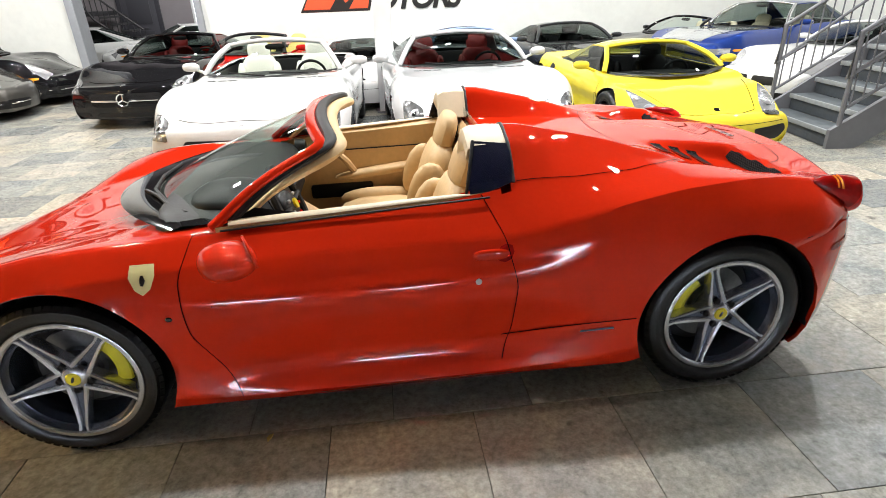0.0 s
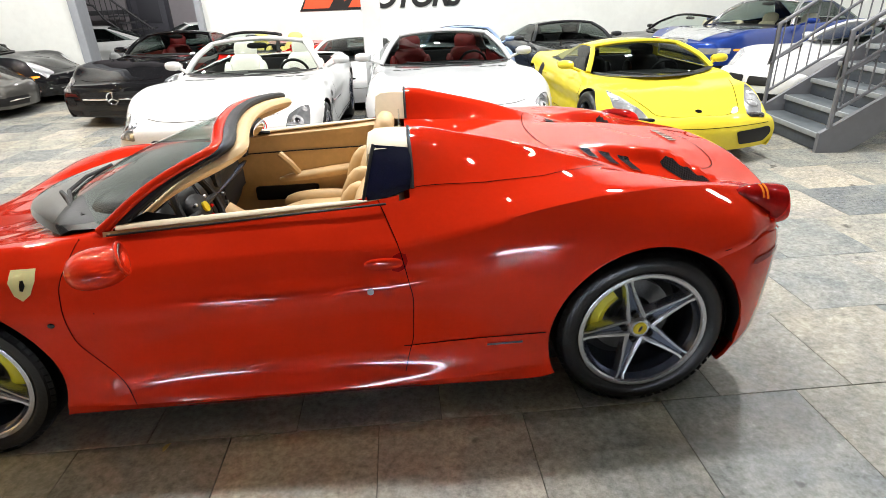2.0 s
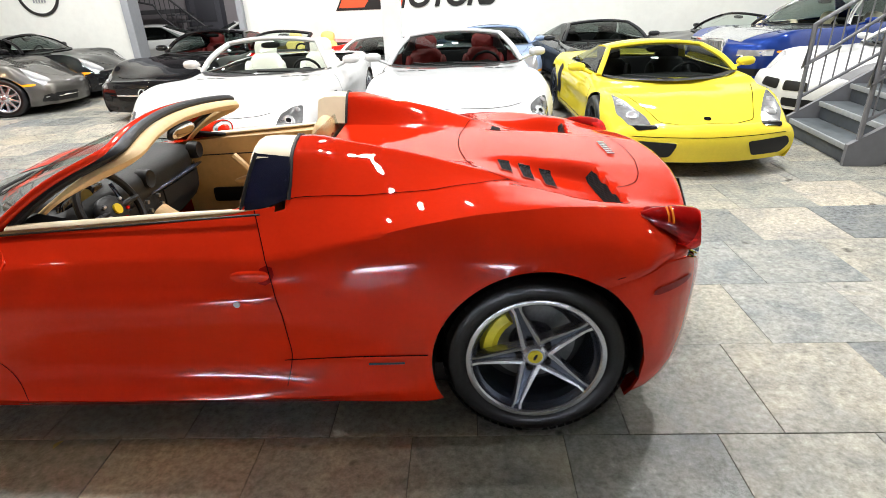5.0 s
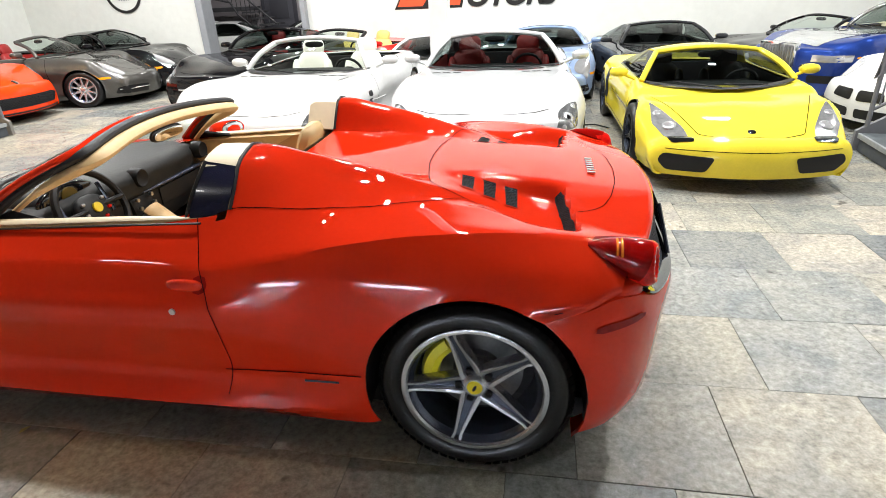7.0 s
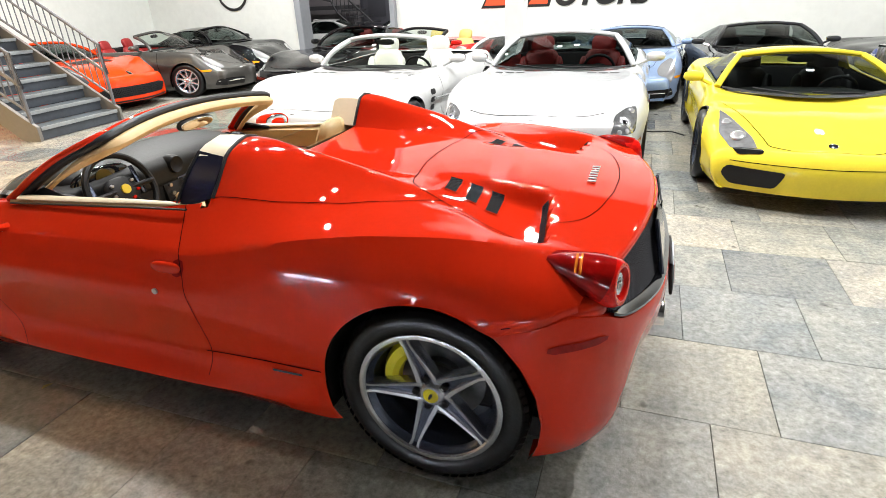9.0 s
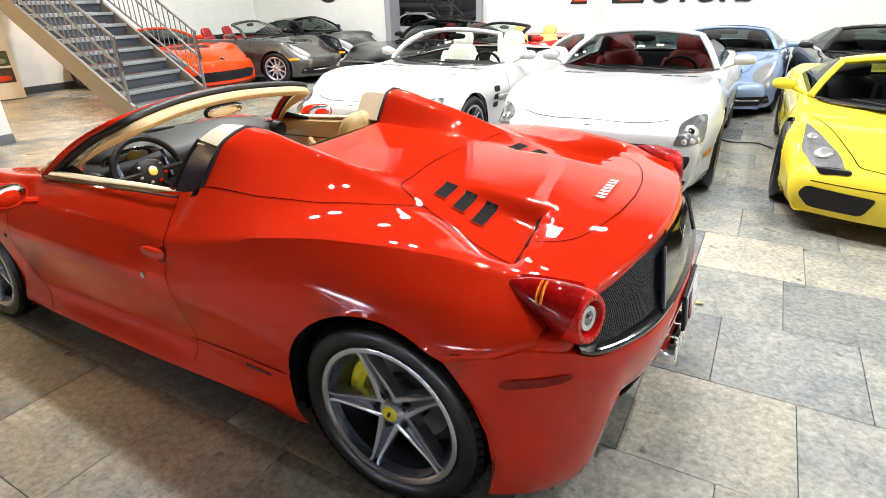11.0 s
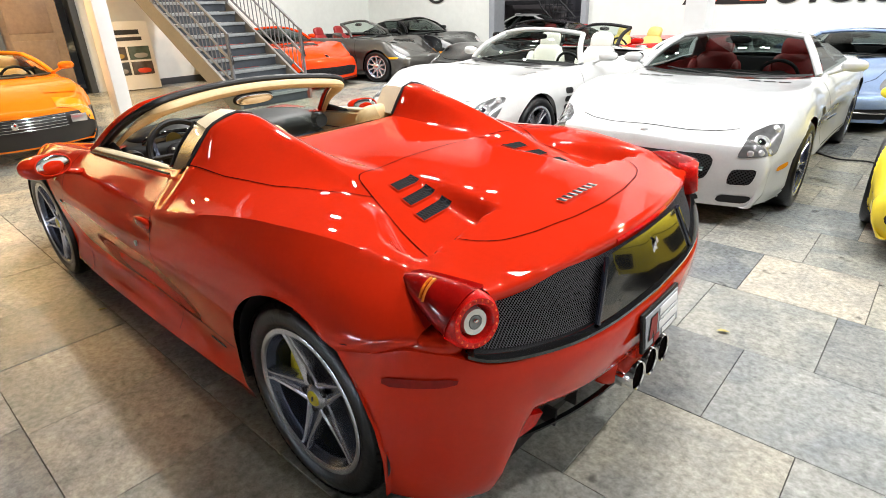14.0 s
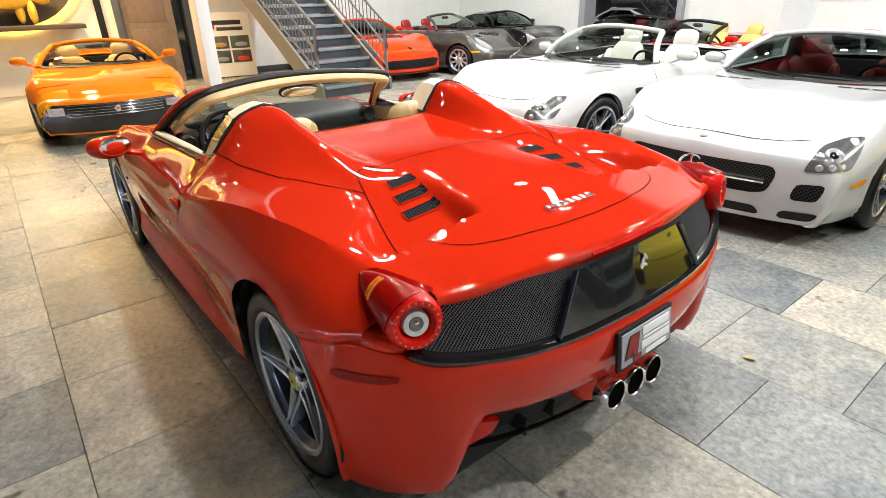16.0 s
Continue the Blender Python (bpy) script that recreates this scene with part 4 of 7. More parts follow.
    body = pydata("body", verts, faces, paint_mat, ob)
    skin = Skin(verts, faces)
    box("underbody", (L - 1.0, W - 0.6, 0.08), (f + L / 2, 0, 0.22), BLACK, body, bevel=0.02)
    for sx, rad in ((ax0, r), (ax1, rr[0])):
        for sgn in (-1, 1):
            part("wheel_arch", arch_bm([(rad + 0.034, -0.005), (rad + 0.034, 0.3), (0.05, 0.3)], 32), BLACK, body).matrix_basis = pose(sx, sgn * (h - 0.075), rad, 0, 0, 0 if sgn < 0 else 180)
    for sx, (wr, ww, wrim) in ((ax0, tyre), (ax1, rr)):
        for sgn in (-1, 1):
            wheel(ob, (sx, sgn * (h - ww / 2 - 0.015), wr), wr, ww, wrim, sgn, style, spokes, rim_mat, None, None, 18, twin)
    # cabin
    tub = box("cabin_floor", (xr - lim + 0.1, W * 0.84, 0.1), ((lim + xr) / 2, 0, 0.3), DARK_TRIM, ob, bevel=0.02)
    for sgn in (-1, 1):
        box("door_card", (xr - lim + 0.1, 0.05, belt_z - 0.32), ((lim + xr) / 2, sgn * h * 0.82, (belt_z + 0.28) / 2), seat_mat if seat_mat in (YELLOW_LEATHER, RED_LEATHER) else DARK_TRIM, ob, bevel=0.015)
    box("bulkhead", (0.06, W * 0.8, belt_z - 0.3), (xr - 0.08, 0, (belt_z + 0.3) / 2), DARK_TRIM, ob, bevel=0.02)
    dashboard = part("dashboard", ellipsoid_bm((0.30, h * 0.80, 0.14), (lim + 0.35, 0, cowl_z - 0.13), None, 3.2, 24), dash or DARK_TRIM, ob)
    sx = lim + (0.95 if not open_top else 1.0)
    for sgn in (-1, 1):
        seat(ob, (sx, sgn * h * 0.40, 0.36), seat_mat, tall=min(0.62, H - 0.68) if not open_top else 0.56, wide=0.52)
    steering_wheel(ob, (lim + 0.62, -h * 0.40, cowl_z - 0.06), 0.17)
    # windscreen, pillars and roof
    wy, ry = h * 0.80, h * 0.58
    rx0, rx1 = f + roof0, f + roof1

    def foot(s):
        return Vector((f + cowl + 0.30 * s * s, s * wy, cowl_z + 0.012 - (cowl_z - belt_z) * s * s))

    def top(s):
        return Vector((rx0 + 0.10 * s * s, s * ry, H - 0.015 - 0.055 * s * s))
    ss = np.linspace(-1, 1, 17)
    rows = []
    for t in np.linspace(0, 1, 7):
        rows.append([foot(s).lerp(top(s), t) + Vector((-0.06, 0, 0.02)) * math.sin(math.pi * t) for s in ss])
    pane = part("windscreen", sheet(rows), glass_mat or TINTED, ob, "windscreen glass")
    pane.visible_shadow = False
    for sgn in (-1, 1):
        tube("pillar", [foot(sgn).lerp(top(sgn), t) + Vector((-0.06, sgn * 0.01, 0.02)) * math.sin(math.pi * t) for t in np.linspace(-0.02, 1, 9)], 0.032, header_mat or paint_mat, ob, n=10)
    tube("header", [top(s) + Vector((0.01, 0, 0.004)) for s in ss], 0.028, header_mat or paint_mat, ob)
    part("cowl_panel", sheet([[foot(s) + Vector((d, 0, e)) for s in ss * 0.96] for d, e in ((-0.085, 0.0), (-0.04, 0.012), (0.03, 0.006))]), BLACK, ob, "black cowl panel under the windscreen")
    for a, b in ((0.05, 0.62), (-0.55, 0.0)):
        tube("wiper", [foot(a * 1.0) + Vector((-0.04, 0, 0.012)), foot(b) + Vector((0.02, 0, 0.035))], 0.008, BLACK, ob, n=6)
    part("rear_view_mirror", ellipsoid_bm((0.02, 0.12, 0.035), (rx0 + 0.02, 0, H - 0.09), None, 3, 14), BLACK, ob)
    if not open_top:
        def rear_foot(s):
            return Vector((xr + 0.05 - 0.2 * s * s, s * wy * 0.86, belt_z + 0.03))

        def rear_top(s):
            return Vector((rx1 - 0.12 * s * s, s * ry, H - 0.03 - 0.055 * s * s))
        roof_rows = [[top(s).lerp(rear_top(s), t) + Vector((0, 0, 0.022 * math.sin(math.pi * t))) for s in ss] for t in np.linspace(0, 1, 9)]
        part("roof", thicken(sheet(roof_rows), 0.02), roof_mat or paint_mat, ob, "roof panel")
        p2 = part("rear_window", sheet([[rear_top(s).lerp(rear_foot(s), t) for s in np.linspace(-0.9, 0.9, 13)] for t in np.linspace(0, 1, 6)]), TINTED, ob, "rear window glass")
        p2.visible_shadow = False
        for sgn in (-1, 1):
            c0, c1 = rear_top(sgn), rear_foot(sgn)
            a0 = foot(sgn)
            part("quarter_panel", thicken(sheet([[rear_top(sgn * u).lerp(rear_foot(sgn * u), t) for t in np.linspace(0, 1, 6)] for u in (0.86, 0.93, 1.0)] +
                 [[c0.lerp(c1, t) + Vector((-0.32 * t - 0.02, sgn * 0.05 * t, -0.01)) for t in np.linspace(0, 1, 6)]]), 0.012), roof_mat or paint_mat, ob)
            t0, t1 = top(sgn), rear_top(sgn)
            b1 = Vector((xr - 0.3, sgn * h * 0.84, belt_z + 0.015))
            b0 = foot(sgn) + Vector((0.06, sgn * 0.02, 0.0))
            sw = part("side_window", sheet([[(b0.lerp(b1, u)).lerp(t0.lerp(t1, u), t) + Vector((0, sgn * 0.03 * math.sin(math.pi * t), 0)) for u in np.linspace(0.02, 1, 10)] for t in np.linspace(0, 1, 5)]), TINTED, ob, "side window glass")
            sw.visible_shadow = False
    if side_mirrors:
        for sgn in (-1, 1):
            mp = Vector((f + cowl + 0.50, sgn * (h + 0.03), belt_z + 0.08))
            mir = part("side_mirror", ellipsoid_bm((0.065, 0.10, 0.052), mp, Matrix.Rotation(radians(-sgn * 14), 4, "Z"), 2.5, 18), paint_mat, ob)
            part("mirror_arm", tube_bm([mp + Vector((0, -sgn * 0.06, -0.03)), Vector((mp.x - 0.02, sgn * h * 0.84, belt_z))], 0.018, 8), paint_mat, mir)
            part("mirror_glass", ellipsoid_bm((0.006, 0.092, 0.047), mp + Vector((0.058, 0, 0)), None, 2.8, 14), CHROME, mir)
    for sgn in (-1, 1):
        d0, d1 = f + cowl + 0.25, xr - 0.25
        seam("door_seam", skin, [(d0 - 0.1, sgn * 3, belt_z - 0.03), (d0 - 0.12, sgn * 3, 0.4), (d0, sgn * 3, 0.28), (d1, sgn * 3, 0.28), (d1 + 0.06, sgn * 3, 0.5), (d1, sgn * 3, belt_z - 0.03)], (0, -sgn, 0), 0.007, SEAM, body)
        box("door_handle", (0.16, 0.02, 0.025), (d1 - 0.14, sgn * (h - 0.03), belt_z - 0.16), paint_mat if style != "sls" else CHROME, body, bevel=0.008)
    if features:
        features(ob, body, skin, f, h)
    return ob


def both(fn):
    for sgn in (-1, 1):
        fn(sgn)


def top_pts(f, sgn, pts):
    return [(f + x, sgn * y, 2.0) for x, y in pts]


def front_pts(f, sgn, pts):
    return [(f - 1.0, sgn * y, z) for y, z in pts]


def sls_features(ob, body, skin, f, h):
    def side(sgn):
        aim = (0.80, -sgn * 0.42, -0.42)
        lamp = patch("headlight", skin, [(f + 0.15, sgn * 0.63, 0.49), (f + 0.24, sgn * 0.76, 0.485), (f + 0.35, sgn * 0.83, 0.50), (f + 0.42, sgn * 0.845, 0.60), (f + 0.50, sgn * 0.84, 0.70), (f + 0.40, sgn * 0.77, 0.705), (f + 0.27, sgn * 0.69, 0.665), (f + 0.20, sgn * 0.655, 0.58)], aim, LAMP_DARK, ob, "smoked headlight with a round lens", 0.005)
        for px, py, pz, rad, mt in ((0.29, 0.75, 0.59, 0.058, LENS_CLEAR), (0.28, 0.745, 0.588, 0.034, GLOSS_BLACK), (0.43, 0.80, 0.67, 0.030, LENS_CLEAR), (0.20, 0.70, 0.515, 0.022, LENS_CLEAR), (0.25, 0.75, 0.512, 0.022, LENS_CLEAR), (0.31, 0.795, 0.52, 0.022, LENS_CLEAR)):
            q, n = skin.at((f + px, sgn * py, pz), aim, 0.004 if mt is LENS_CLEAR else 0.012)
            part("lamp_lens", ellipsoid_bm((rad, rad, rad * 0.28), q, n.to_track_quat("Z", "Y").to_matrix().to_4x4(), 2.0, 16), mt, lamp)
        patch("side_intake", skin, front_pts(f, sgn, [(0.62, 0.325), (0.64, 0.435), (0.80, 0.445), (0.77, 0.33)]), (1, 0, 0), GRILLE, ob, "dark lower intake", 0.004)
        patch("lip_intake", skin, front_pts(f, sgn, [(0.56, 0.19), (0.58, 0.245), (0.80, 0.25), (0.76, 0.19)]), (1, 0, 0), BLACK, ob, "", 0.004)
        patch("marker", skin, [(f + 0.33, sgn * 3, 0.395), (f + 0.50, sgn * 3, 0.41), (f + 0.50, sgn * 3, 0.45), (f + 0.33, sgn * 3, 0.435)], (0, -sgn, 0), AMBER, ob, "amber side marker", 0.004)
        for k in range(3):
            patch("bonnet_vent", skin, top_pts(f, sgn, [(1.50, 0.33 + 0.115 * k), (1.50, 0.42 + 0.115 * k), (1.545, 0.42 + 0.115 * k), (1.545, 0.33 + 0.115 * k)]), (0, 0, -1), BLACK, ob, "", 0.004, rounds=0)
        for k in range(3):
            patch("fender_vent", skin, [(f + 1.40, sgn * 3, 0.46 + 0.085 * k), (f + 1.56, sgn * 3, 0.45 + 0.085 * k), (f + 1.56, sgn * 3, 0.51 + 0.085 * k), (f + 1.40, sgn * 3, 0.52 + 0.085 * k)], (0, -sgn, 0), BLACK, ob, "", 0.004)
        tube("vent_blade", [(f + 1.45, sgn * (h - 0.005), 0.585), (f + 1.95, sgn * (h - 0.0), 0.56)], 0.010, CHROME, ob, n=6)
    both(side)
    grille = patch("grille", skin, front_pts(f, 1, [(-0.49, 0.355), (-0.40, 0.335), (0.40, 0.335), (0.49, 0.355), (0.53, 0.49), (0.50, 0.525), (-0.50, 0.525), (-0.53, 0.49)]), (1, 0, 0), GRILLE, ob, "wide dark mesh grille", 0.006)
    p, n = skin.at((f - 1, 0, 0.44), (1, 0, 0), 0.0)
    part("star_emblem", lathe_bm([(0.078, 0), (0.092, -0.012), (0.092, 0.012), (0.078, 0)], 32), CHROME, grille, "chrome ring emblem").matrix_basis = pose(p.x - 0.03, 0, 0.44, 0, 0, -90)
    for a in (90, 210, 330):
        part("emblem_arm", tube_bm([(p.x - 0.035, 0, 0.44), (p.x - 0.03, 0.08 * math.cos(radians(a)), 0.44 + 0.08 * math.sin(radians(a)))], 0.010, 6), CHROME, grille)
    for sgn in (-1, 1):
        tube("grille_bar", [skin.at((f - 1, sgn * y, 0.425), (1, 0, 0), 0.018)[0] for y in np.linspace(0.09, 0.47, 8)], 0.017, CHROME, grille, n=8)
    seam("bonnet_seam", skin, top_pts(f, 1, [(0.31, 0.60), (0.245, 0.48), (0.20, 0.3), (0.185, 0.15), (0.18, 0.0), (0.185, -0.15), (0.20, -0.3), (0.245, -0.48), (0.31, -0.60)]), (0, 0, -1), 0.007, SEAM, body)
    patch("lower_lip", skin, front_pts(f, 1, [(-0.48, 0.19), (0.48, 0.19), (0.44, 0.25), (-0.44, 0.25)]), (1, 0, 0), BLACK, ob, "", 0.004)
    p, n = skin.at((f + 0.10, 0, 2), (0, 0, -1), 0.002)
    part("bonnet_badge", cyl_bm(0.026, 0.006, p, n.to_track_quat("Z", "Y").to_matrix().to_4x4(), 20), STEEL, ob)


def wedge_features(ob, body, skin, f, h):
    def side(sgn):
        patch("headlight", skin, top_pts(f, sgn, [(0.14, 0.50), (0.20, 0.68), (0.45, 0.80), (0.76, 0.79), (0.60, 0.69), (0.34, 0.55)]), (0, 0, -1), LAMP_GREY, ob, "long smoked headlight", 0.004)
        patch("headlight_base", skin, top_pts(f, sgn, [(0.12, 0.48), (0.16, 0.68), (0.25, 0.71), (0.22, 0.50)]), (0, 0, -1), GLOSS_BLACK, ob, "", 0.007)
        for x, y, rad in ((0.38, 0.66, 0.062), (0.56, 0.74, 0.04)):
            p, n = skin.at((f + x, sgn * y, 2), (0, 0, -1), 0.006)
            part("lamp_lens", ellipsoid_bm((rad, rad, rad * 0.3), p, n.to_track_quat("Z", "Y").to_matrix().to_4x4(), 2.0, 16), LENS_CLEAR, ob)
        patch("lower_intake", skin, front_pts(f, sgn, [(0.38, 0.21), (0.32, 0.35), (0.74, 0.37), (0.78, 0.30), (0.70, 0.21)]), (1, 0, 0), BLACK, ob, "black lower air intake", 0.005)
        patch("side_intake", skin, [(f + 2.92, sgn * 3, 0.36), (f + 3.08, sgn * 3, 0.36), (f + 3.02, sgn * 3, 0.76), (f + 2.86, sgn * 3, 0.72)], (0, -sgn, 0), BLACK, ob, "tall black side intake", 0.005)
    both(side)
    seam("bonnet_seam", skin, top_pts(f, 1, [(0.98, 0.74), (0.24, 0.44), (0.15, 0.2), (0.14, 0.0), (0.15, -0.2), (0.24, -0.44), (0.98, -0.74)]), (0, 0, -1), 0.007, SEAM, body)
    seam("bumper_crease", skin, [(f - 1, y, 0.40 + 0.01 * abs(y)) for y in np.linspace(-0.72, 0.72, 15)], (1, 0, 0), 0.006, SEAM, body)
    p, n = skin.at((f + 0.22, 0, 2), (0, 0, -1), 0.003)
    part("nose_badge", ellipsoid_bm((0.035, 0.028, 0.006), p, n.to_track_quat("Z", "Y").to_matrix().to_4x4(), 2.4, 14), GLOSS_BLACK, ob, "small black shield badge")
    for y in (-0.3, 0.3):
        tube("rear_wing_post", [(f + 4.1, y, 0.86), (f + 4.12, y, 0.93)], 0.02, BLACK, ob)


def round_features(ob, body, skin, f, h):
    """Oval lamps on the wings and twin lower intakes."""
    def side(sgn):
        p, n = skin.at((f + 0.42, sgn * 0.66, 2), (0, 0, -1), 0.004)
        patch("headlight", skin, top_pts(f, sgn, [(0.28, 0.56), (0.34, 0.74), (0.56, 0.80), (0.70, 0.70), (0.56, 0.56), (0.40, 0.52)]), (0, 0, -1), LENS_CLEAR, ob, "oval clear headlight", 0.006, rounds=4)
        patch("lower_intake", skin, front_pts(f, sgn, [(0.30, 0.20), (0.28, 0.34), (0.76, 0.36), (0.80, 0.22)]), (1, 0, 0), BLACK, ob, "dark lower intake", 0.004)
        patch("marker", skin, [(f + 0.45, sgn * 3, 0.50), (f + 0.65, sgn * 3, 0.50), (f + 0.65, sgn * 3, 0.54), (f + 0.45, sgn * 3, 0.54)], (0, -sgn, 0), AMBER, ob, "amber side marker", 0.004)
        tube("intake_bar", [skin.at((f - 1, sgn * y, 0.30), (1, 0, 0), 0.012)[0] for y in np.linspace(0.3, 0.76, 6)], 0.012, CHROME, ob, n=6)
    both(side)
    seam("bonnet_seam", skin, top_pts(f, 1, [(1.15, 0.66), (0.5, 0.46), (0.24, 0.2), (0.22, 0), (0.24, -0.2), (0.5, -0.46), (1.15, -0.66)]), (0, 0, -1), 0.007, SEAM, body)


def vette_features(ob, body, skin, f, h):
    def side(sgn):
        patch("headlight", skin, top_pts(f, sgn, [(0.30, 0.70), (0.42, 0.84), (0.86, 0.86), (0.66, 0.74)]), (0, 0, -1), LAMP_DARK, ob, "slim smoked headlight", 0.005)
        patch("bonnet_vent", skin, top_pts(f, sgn, [(1.1, 0.62), (1.35, 0.66), (1.35, 0.72), (1.12, 0.70)]), (0, 0, -1), BLACK, ob, "", 0.004)
    both(side)
    patch("bonnet_scoop", skin, top_pts(f, 1, [(0.92, -0.34), (0.86, 0.0), (0.92, 0.34), (1.2, 0.38), (1.2, -0.38)]), (0, 0, -1), BLACK, ob, "black bonnet vent", 0.005)
    patch("grille", skin, front_pts(f, 1, [(-0.60, 0.26), (0.60, 0.26), (0.70, 0.40), (0.5, 0.44), (-0.5, 0.44), (-0.70, 0.40)]), (1, 0, 0), GRILLE, ob, "wide dark grille", 0.005)
    patch("splitter", skin, front_pts(f, 1, [(-0.8, 0.17), (0.8, 0.17), (0.8, 0.20), (-0.8, 0.20)]), (1, 0, 0), BLACK, ob, "", 0.004)
    p, n = skin.at((f + 0.2, 0, 2), (0, 0, -1), 0.004)
    part("nose_badge", ellipsoid_bm((0.04, 0.07, 0.006), p, n.to_track_quat("Z", "Y").to_matrix().to_4x4(), 2.4, 14), CHROME, ob, "crossed chrome badge")


def plain_features(ob, body, skin, f, h):
    def side(sgn):
        patch("headlight", skin, top_pts(f, sgn, [(0.24, 0.55), (0.34, 0.76), (0.66, 0.82), (0.5, 0.66)]), (0, 0, -1), LENS_CLEAR, ob, "clear headlight", 0.005)
        patch("marker", skin, [(f + 0.5, sgn * 3, 0.56), (f + 0.7, sgn * 3, 0.56), (f + 0.7, sgn * 3, 0.6), (f + 0.5, sgn * 3, 0.6)], (0, -sgn, 0), AMBER, ob, "amber side marker", 0.004)
    both(side)
    patch("grille", skin, front_pts(f, 1, [(-0.4, 0.30), (0.4, 0.30), (0.42, 0.48), (-0.42, 0.48)]), (1, 0, 0), GRILLE, ob, "dark oval grille", 0.005, rounds=3)
    seam("bonnet_seam", skin, top_pts(f, 1, [(1.25, 0.70), (0.4, 0.5), (0.28, 0), (0.4, -0.5), (1.25, -0.70)]), (0, 0, -1), 0.007, SEAM, body)


def saloon_features(ob, body, skin, f, h):
    def side(sgn):
        patch("headlight", skin, front_pts(f, sgn, [(0.50, 0.66), (0.50, 0.76), (0.84, 0.76), (0.84, 0.66)]), (1, 0, 0), LENS_CLEAR, ob, "rectangular headlight", 0.005, rounds=0)
        patch("marker", skin, [(f + 0.5, sgn * 3, 0.70), (f + 0.75, sgn * 3, 0.70), (f + 0.75, sgn * 3, 0.74), (f + 0.5, sgn * 3, 0.74)], (0, -sgn, 0), AMBER, ob, "amber side marker", 0.004)
        patch("lower_intake", skin, front_pts(f, sgn, [(0.50, 0.34), (0.50, 0.46), (0.84, 0.46), (0.84, 0.34)]), (1, 0, 0), BLACK, ob, "", 0.005)
    both(side)
    gr = box("grille", (0.1, 0.66, 0.52), (f + 0.03, 0, 0.68), CHROME, ob, "upright chrome grille with vertical vanes", 0.02)
    for k in range(13):
        box("vane", (0.03, 0.018, 0.44), (f - 0.03, -0.288 + 0.048 * k, 0.68), STEEL, gr, bevel=0.004)
    patch("bonnet_panel", skin, top_pts(f, 1, [(0.25, -0.42), (0.25, 0.42), (1.0, 0.60), (1.72, 0.66), (1.72, -0.66), (1.0, -0.60)]), (0, 0, -1), mat("silver_bonnet", (0.62, 0.64, 0.66), rough=0.25, metal=0.7, coat=1.0), ob, "brushed silver bonnet", 0.005, cuts=3)


def kidney_features(ob, body, skin, f, h):
    def side(sgn):
        patch("headlight", skin, top_pts(f, sgn, [(0.26, 0.5), (0.34, 0.74), (0.7, 0.80), (0.56, 0.60)]), (0, 0, -1), LENS_CLEAR, ob, "clear headlight", 0.005)
        patch("grille", skin, front_pts(f, sgn, [(0.04, 0.42), (0.04, 0.56), (0.34, 0.56), (0.38, 0.44)]), (1, 0, 0), BLACK, ob, "dark twin grille with chrome surround", 0.006)
        patch("lower_intake", skin, front_pts(f, sgn, [(0.05, 0.2), (0.05, 0.32), (0.7, 0.34), (0.74, 0.22)]), (1, 0, 0), BLACK, ob, "", 0.004)
        patch("marker", skin, [(f + 0.4, sgn * 3, 0.50), (f + 0.75, sgn * 3, 0.50), (f + 0.75, sgn * 3, 0.54), (f + 0.4, sgn * 3, 0.54)], (0, -sgn, 0), YELLOW, ob, "yellow side marker", 0.004)
    both(side)


def boxer_features(ob, body, skin, f, h):
    """A low wedge with a black lower half, grille lamps and amber corner lamps."""
    low = mat("satin_black_paint", (0.012, 0.011, 0.011), rough=0.35, coat=0.4, grain=0.1)

    def side(sgn):
        patch("corner_lamp", skin, top_pts(f, sgn, [(0.20, 0.46), (0.20, 0.80), (0.42, 0.80), (0.42, 0.46)]), (0, 0, -1), AMBER, ob, "amber corner lamp", 0.006, rounds=0)
        patch("popup_lamp_lid", skin, top_pts(f, sgn, [(0.55, 0.42), (0.55, 0.80), (0.9, 0.78), (0.9, 0.42)]), (0, 0, -1), body.data.materials[0], ob, "", 0.008, rounds=0)
        box("fog_lamp", (0.04, 0.16, 0.085), (f + 0.06, sgn * 0.62, 0.44), LENS_CLEAR, ob, bevel=0.01)
        patch("lower_side", skin, [(f + 1.45, sgn * 3, 0.17), (f + 3.1, sgn * 3, 0.17), (f + 3.1, sgn * 3, 0.47), (f + 1.45, sgn * 3, 0.47)], (0, -sgn, 0), low, ob, "black lower flank", 0.004, cuts=3, rounds=0)
        patch("lower_wing", skin, [(f + 0.3, sgn * 3, 0.18), (f + 0.62, sgn * 3, 0.2), (f + 0.58, sgn * 3, 0.50), (f + 0.25, sgn * 3, 0.52)], (0, -sgn, 0), low, ob, "", 0.004, cuts=2, rounds=0)
    both(side)
    patch("lower_nose", skin, front_pts(f, 1, [(-0.80, 0.18), (0.80, 0.18), (0.82, 0.50), (-0.82, 0.50)]), (1, 0, 0), low, ob, "black lower nose", 0.004, cuts=3, rounds=0)
    for k in range(5):
        tube("grille_bar", [skin.at((f - 1, y, 0.37 + 0.03 * k), (1, 0, 0), 0.012)[0] for y in np.linspace(-0.5, 0.5, 9)], 0.006, CHROME, ob, n=6)
    p, n = skin.at((f - 1, 0, 0.43), (1, 0, 0), 0.03)
    part("nose_emblem", ellipsoid_bm((0.01, 0.03, 0.045), p, None, 2.2, 12), CHROME, ob, "small chrome emblem")


WHITE = paint("white_paint", (0.66, 0.67, 0.665), 0.0, 0.4)
SILVER_WHITE = paint("silver_white_paint", (0.60, 0.62, 0.63), 0.0, 0.35, 0.25)
